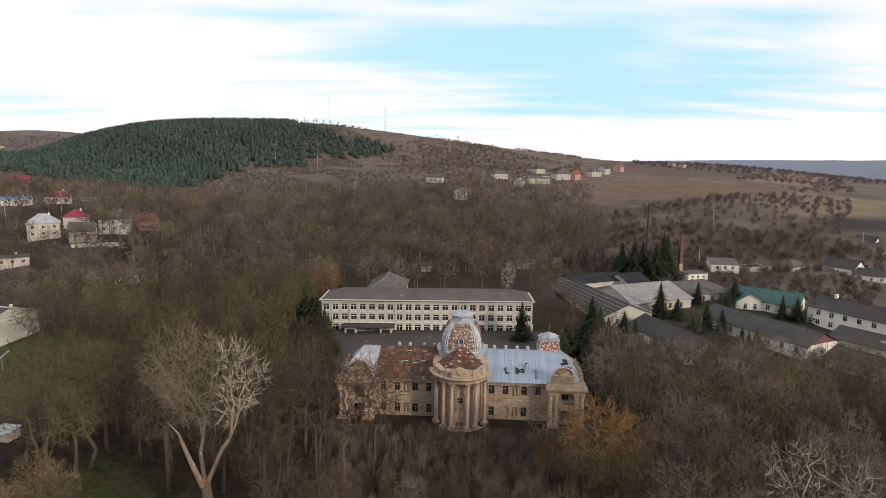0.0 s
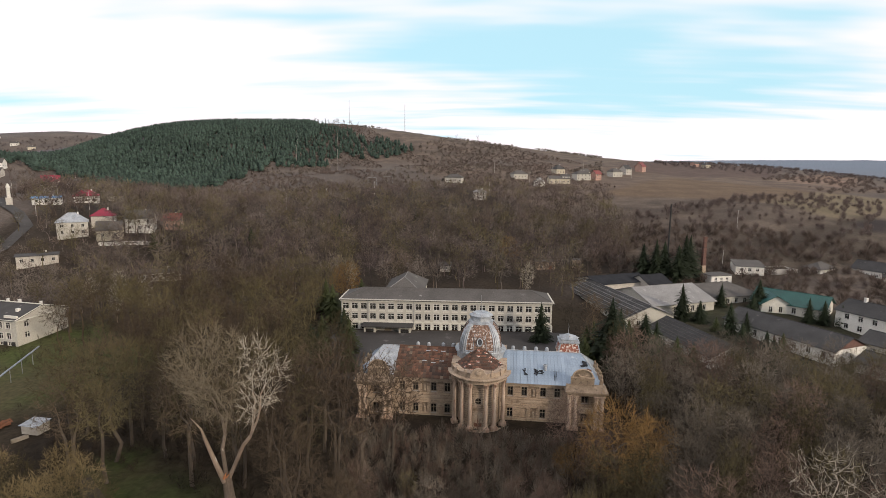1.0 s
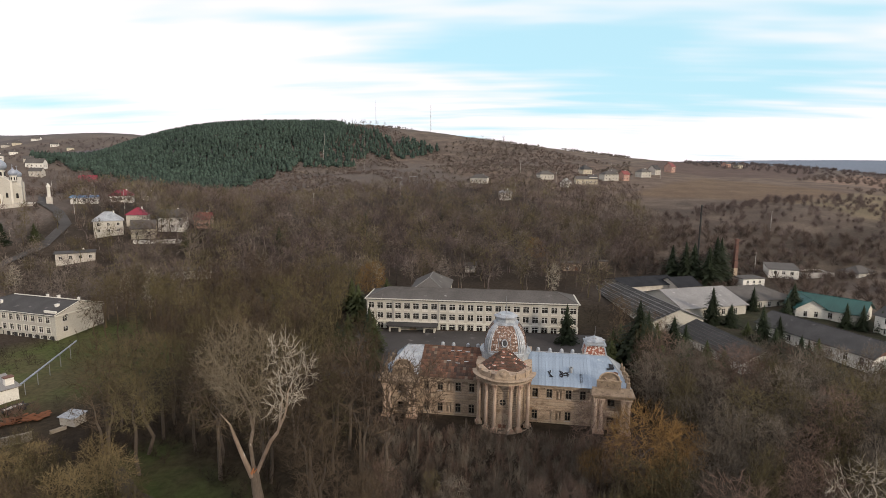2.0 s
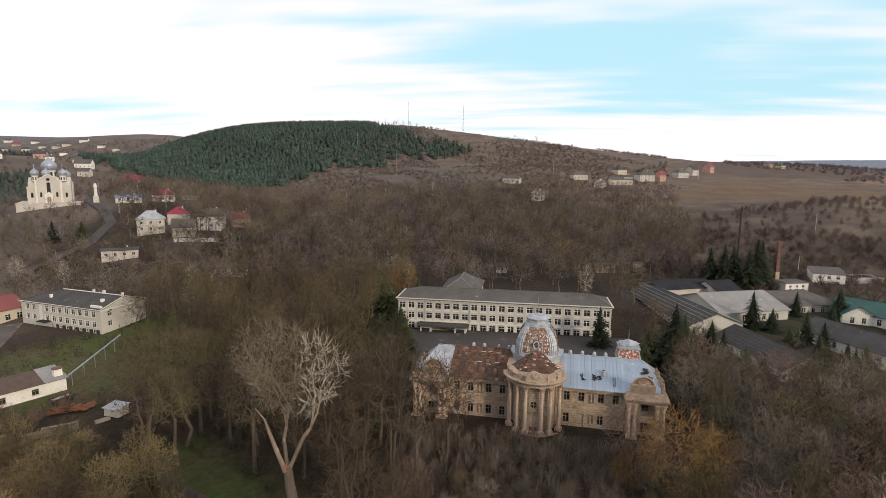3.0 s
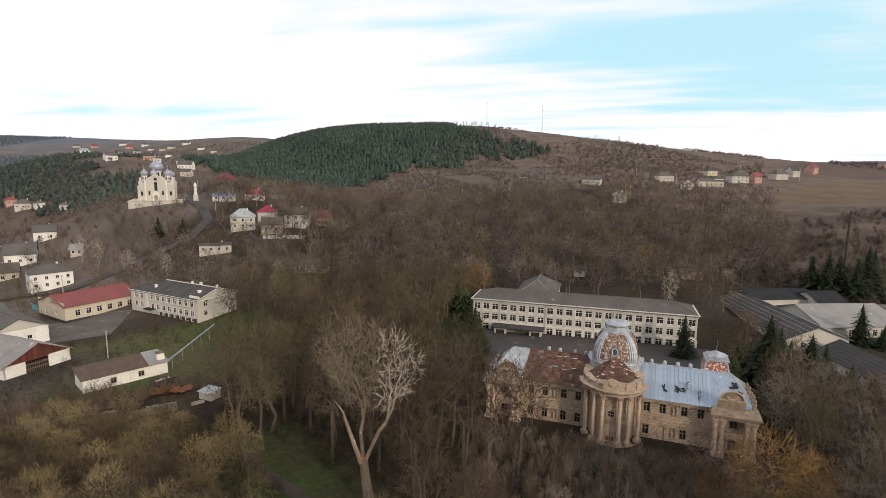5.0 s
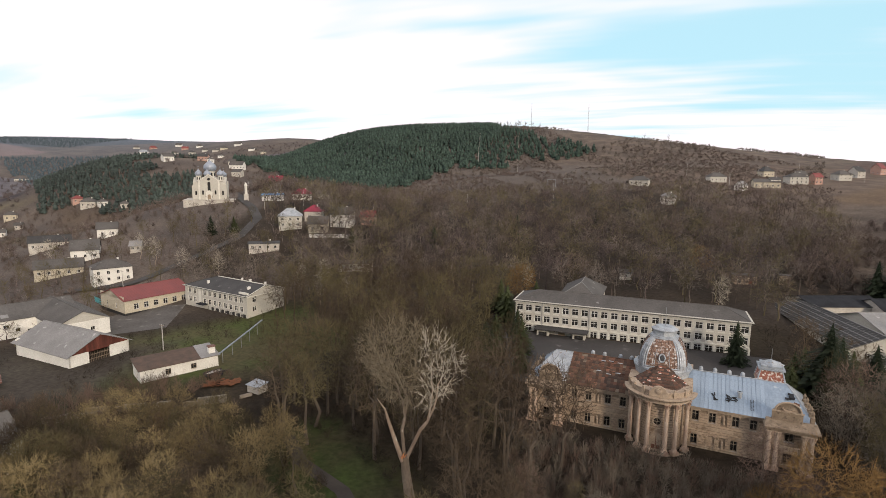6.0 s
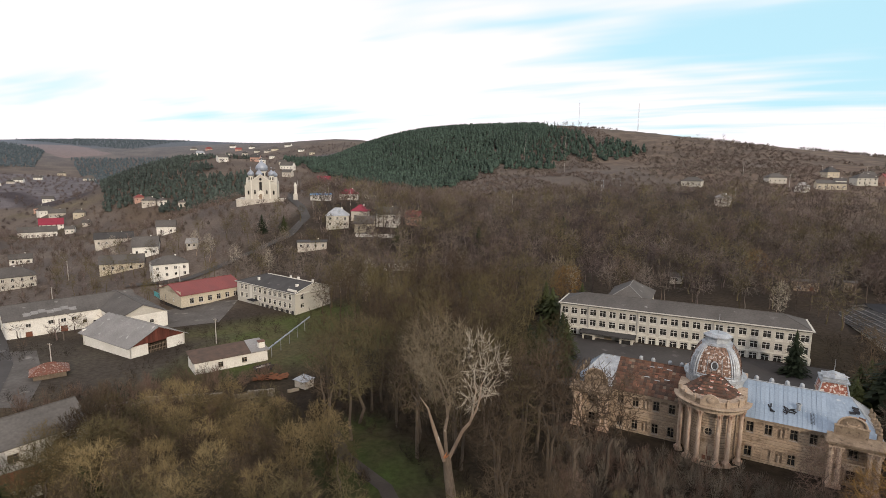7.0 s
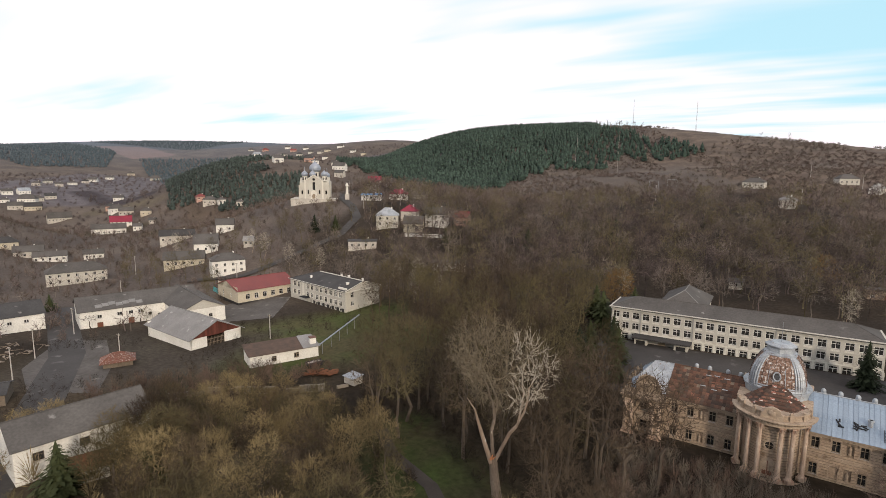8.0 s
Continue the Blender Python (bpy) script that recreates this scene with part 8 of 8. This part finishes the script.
def bearing_spots(seed, b0, b1, near, far, gap, keep=None):
    rng = random.Random(seed)
    cells, out = set(), []
    area = (far ** 2 - near ** 2) * math.pi * (b1 - b0) / 360
    for _ in range(int(area / gap ** 2 * 2.2)):
        a, r = radians(rng.uniform(b0, b1)), math.sqrt(rng.uniform(near ** 2, far ** 2))
        x, y = r * math.sin(a), r * math.cos(a)
        cell = (int(x // gap), int(y // gap))
        if cell in cells or not clear_of(x, y, 2.0) or (keep and not keep(x, y)):
            continue
        cells.add(cell)
        out.append((x, y))
    return out


wood_a = bearing_spots(1, -36, 17, 206, 330, 6.6)
wood_b = bearing_spots(2, -40, 15, 330, 480, 7.6, lambda x, y: y < 452 - 0.1 * abs(x) + 18 * math.sin(x * 0.045))
WOOD_SPLIT = (("wood_brown", "dense bare brown wood on the slope behind the school"), ("wood_olive", "bare olive-brown trees in the sloping wood"), ("wood_mauve", "bare dark red-brown trees in the sloping wood"), ("wood_grey", "bare grey-brown trees in the sloping wood"))
near_wood = wood_tree(84, 0.42, 0.26, twig=0.062, solid=0.15, spray=4, least=0.08, spray_len=1.5)
upper_wood = wood_tree(44, 0.46, 0.22, twig=0.10, solid=0.17, spray=4, least=0.12, spray_len=1.7)
tall_wood = wood_tree(190, 0.26, 0.36, h=18, solid=0.1, twig=0.045, spray=3, least=0.055, spray_len=1.4)
slope_shrub = bush(130, 0.52, 0.017)
fruit_tree = wood_tree(22, 0.42, 0.22, h=8, solid=0.17, twig=0.09, spray=1, least=0.07)
for i, (mt, lab) in enumerate(WOOD_SPLIT):
    woods("park_wood", lab, wood_a[i::4], near_wood, mt, 12, 18, 20 + i)
    woods("slope_wood", lab.replace("wood", "upper wood"), wood_b[i::4], upper_wood, mt, 10, 16, 30 + i)
edge = scatter(rt, -39, -13.5, 135, 207, 5.6)
woods("park_edge_trees", "tall bare olive-brown trees along the park's far edge", edge[0::2], tall_wood, "twig_olive", 15, 22, 71)
woods("park_edge_trees", "tall bare brown trees along the park's far edge", edge[1::2], tall_wood, "twig", 15, 22, 72)
woods("yard_scrub", "bare brown trees and scrub beside the old yard", bearing_spots(68, -67, -45, 106, 142, 6.0), wood_tree(110, 0.4, 0.15, h=8, stems=2, twig=0.026), "twig", 5, 8.5, 68)
woods("hospital_trees", "bare brown trees between the school and the pavilions", scatter(rt, 13, 19, 148, 236, 4.6), near_wood, "twig", 8, 13, 73)
woods("lane_trees", "bare olive-brown trees along the lane to the village", scatter(rt, -62, -36, 200, 330, 11.0), tall_wood, "twig_olive", 8, 14, 74)
woods("lane_wood", "bare grey-brown wood on the slope below the church", bearing_spots(76, -48, -33, 206, 252, 6.4) + bearing_spots(77, -48, -41.5, 252, 318, 6.8), near_wood, "wood_grey", 8, 13, 76)
woods("crown_trees", "rounded olive crowns standing out of the sloping wood", scatter(rt, -34, 12, 210, 330, 20), tall_wood, "twig_olive", 13, 18, 75)
woods("hedge_wood", "bare brown scrub and hedges round the village", bearing_spots(4, -76, -36, 200, 640, 9.4), bush(80, 0.5, 0.016), "wood_brown", 3, 6.5, 4)
woods("hedge_wood", "bare mauve-brown trees among the village gardens", bearing_spots(42, -76, -36, 200, 640, 12), fruit_tree, "garden_mauve", 5, 10, 42)
woods("garden_trees", "bare grey fruit trees in the village gardens", bearing_spots(41, -76, -36, 200, 520, 17), fruit_tree, "wood_grey", 5, 9, 41)
woods("hill_scrub", "bare scrub on the hillside", bearing_spots(5, -30, 22, 462, 1000, 5.6, lambda x, y: math.sin(x * 0.021) + math.cos(y * 0.017 + x * 0.006) + 0.8 * math.sin(x * 0.07 + y * 0.05) > 0.0 + max(0, x * 0.012) - 1.2 * (math.hypot(x, y) < 640)), bush(26, 0.85, 0.10), "scrub", 1.4, 3.8, 5)
woods("hill_thicket", "bare brown thickets on the hillside", bearing_spots(55, -30, 14, 462, 1000, 9.0, lambda x, y: math.sin(x * 0.031 + 1.7) + math.cos(y * 0.023 - x * 0.01) > 0.1), bush(30, 0.8, 0.09), "wood_grey", 2.5, 5.0, 55)
woods("orchard", "loose dark bare shrubs on the dry slope", bearing_spots(6, 9, 37, 262, 520, 8.0, lambda x, y: not (y > 285 + 0.55 * x)), slope_shrub, "garden_mauve", 2.8, 5.8, 6)
woods("orchard_hedge", "dense row of dark bare shrubs along the field's lower edge", bearing_spots(69, 8, 34, 330, 480, 6.5, lambda x, y: math.sin(x * 0.13) + math.sin(x * 0.05) > -0.7 and -14 < y - (297 + 0.46 * x) < 4), slope_shrub, "garden_mauve", 3.5, 6.5, 69)
woods("slope_scrub", "bare brown scrub below the fields", bearing_spots(61, 12, 44, 236, 335, 5.2), slope_shrub, "wood_brown", 3.5, 7.0, 61)
woods("ridge_wood", "bare woods on the far right ridge", bearing_spots(7, 19, 44, 800, 1150, 13), bush(44, 0.8, 0.06), "hazy_wood", 3, 6, 7)
woods("valley_wood", "bare woods beyond the village", bearing_spots(8, -78, -34, 640, 1300, 16), bush(44, 0.7, 0.05), "hazy_wood", 3, 6.5, 8)
woods("skyline_trees", "single bare trees along the hilltop", bearing_spots(9, -18.5, -11, 985, 1010, 9) + bearing_spots(10, -6, 3, 940, 965, 42), wood_tree(26, 0.3, 0.25, h=12, twig=0.1, least=0.12, spray=1), "hazy_wood", 8, 16, 9)
woods("undergrowth", "tangled brown undergrowth and saplings under the park trees", bearing_spots(12, -74, 44, 46, 200, 2.8), bush(34, 0.5, 0.012), "shaded_brush", 1.4, 3.8, 12)


woods("thicket", "grey-brown thicket of saplings before the palace", bearing_spots(62, -13.5, 15, 78, 106, 1.9), bush(110, 0.34, 0.007), "twig_grey", 3.2, 5.6, 62)
woods("thicket", "brown thicket of saplings before the palace", bearing_spots(63, -13.5, 13, 72, 104, 2.6), bush(110, 0.34, 0.007), "twig_red", 3.4, 6.0, 63)
woods("thicket", "brown thicket of saplings under the tall park trees", bearing_spots(65, -40, -13, 58, 132, 3.1), bush(100, 0.36, 0.008), "shaded_brush", 2.5, 5.0, 65)
woods("thicket", "brown thicket along the broken wall", bearing_spots(66, -66, -43, 108, 146, 3.2), bush(120, 0.36, 0.007), "twig_red", 4, 7, 66)
woods("thicket", "olive thicket of saplings round the ruined house", bearing_spots(67, -75, -56, 82, 110, 3.6), bush(140, 0.36, 0.006), "twig_straw", 5, 9, 67)
woods("thicket", "olive thicket of saplings in the hollow", bearing_spots(64, 12, 44, 56, 138, 3.6), bush(120, 0.34, 0.007), "shaded_brush", 4, 7, 64)


def pine_shape(seed):
    r = np.random.RandomState(seed + 7)
    v, f = [], []
    for z0, z1, rad in ((0.10, 0.52, 0.34), (0.30, 0.70, 0.32), (0.50, 0.86, 0.26), (0.70, 1.0, 0.17)):
        i, n = len(v), 7
        for j in range(n):
            a = math.tau * j / n
            q = rad * r.uniform(0.65, 1.2)
            v.append((q * math.cos(a), q * math.sin(a), z0 + r.uniform(-0.05, 0.05)))
        v.append((0, 0, z1))
        f += [(i + j, i + (j + 1) % n, i + n) for j in range(n)]
    i = len(v)
    v += [(-0.02, 0, -0.05), (0.02, 0, -0.05), (0, 0, 0.4)]
    f.append((i, i + 1, i + 2))
    return np.array(v, float), np.array(f, int)


def in_pines(x, y):
    """The plantation: its lower edge climbs to the right, its right edge runs uneven up to the top."""
    b, r = math.degrees(math.atan2(x, y)), math.hypot(x, y)
    low = 560 + max(0, b + 27) * 22 + max(0, -33 - b) * 16 + 14 * math.sin(b * 3.1)
    right = -15.2 - (980 - r) * 0.006 + 0.9 * math.sin(r * 0.045)
    return r > low and b < right


woods("pine_forest", "dense dark green pine plantation on the hill", bearing_spots(13, -42, -15, 520, 985, 4.8, lambda x, y: in_pines(x, y)), pine_shape, "pine", 7.0, 10, 13)
def within(corners):
    """A test for a convex stretch of ground, its corners clockwise."""
    sides = list(zip(corners, corners[1:] + corners[:1]))
    return lambda x, y: all((x1 - x0) * (y - y0) - (y1 - y0) * (x - x0) < 0 for (x0, y0), (x1, y1) in sides)


belt = within([(-230, 640), (-262, 880), (-215, 905), (-150, 860), (-75, 840), (-80, 722), (-180, 690)])
woods("pine_belt", "belt of dark pines lower on the slope", bearing_spots(14, -20.0, -4.0, 640, 930, 6.2, lambda x, y: belt(x, y) and math.sin(x * 0.05) + math.sin(y * 0.04 + 1) + math.sin(x * 0.17 + y * 0.11) * 0.6 > 0.014 * (x + 190) - 1.3), pine_shape, "pine", 6, 10, 14)
woods("pine_knoll", "dark pines on the knoll behind the church", bearing_spots(15, -58, -44.5, 540, 800, 4.8, lambda x, y: math.sin(x * 0.03) + math.sin(y * 0.037) + math.sin(x * 0.11 - y * 0.09) * 0.5 > -0.75 + 0.0016 * (-380 - x)), pine_shape, "knoll_pine", 5.5, 8.5, 15)
woods("far_pine_hill", "dark pine wood on the far valley side", bearing_spots(16, -76, -58, 1300, 2100, 9, within([(-1475, 520), (-1700, 600), (-1900, 860), (-1538, 826), (-1266, 655), (-1309, 520)])), pine_shape, "hazy_pine", 6, 9, 16)
woods("far_pine_ridge", "dark pine wood along the far ridge", bearing_spots(17, -66, -48, 1700, 2300, 10, within([(-2023, 995), (-1900, 1200), (-1618, 1340), (-1473, 1018), (-1679, 978)])), pine_shape, "hazy_pine", 4.5, 7, 17)
woods("far_knoll_wood", "mixed dark wood behind the knoll", bearing_spots(18, -66, -50, 850, 1600, 8.5, within([(-1390, 800), (-1357, 1030), (-760, 640), (-700, 500), (-1031, 620)])), pine_shape, "hazy_pine", 5, 8, 18)
rim = within([(298, 456), (326, 610), (430, 740), (520, 720), (372, 487)])
woods("rim_wood", "dark scrub along the bluff above the valley", bearing_spots(19, 27, 42, 540, 900, 9, lambda x, y: rim(x, y) and math.sin(x * 0.05 + 1) + math.cos(y * 0.04) > -0.5), bush(70, 0.7, 0.035), "scrub", 2.5, 5, 19)

# the patterns the trees were copied from are not part of the place
for ob in [o for o in bpy.data.objects if o.parent is None and o.matrix_basis.translation.z < -400]:
    for o in [*ob.children_recursive, ob]:
        bpy.data.objects.remove(o)
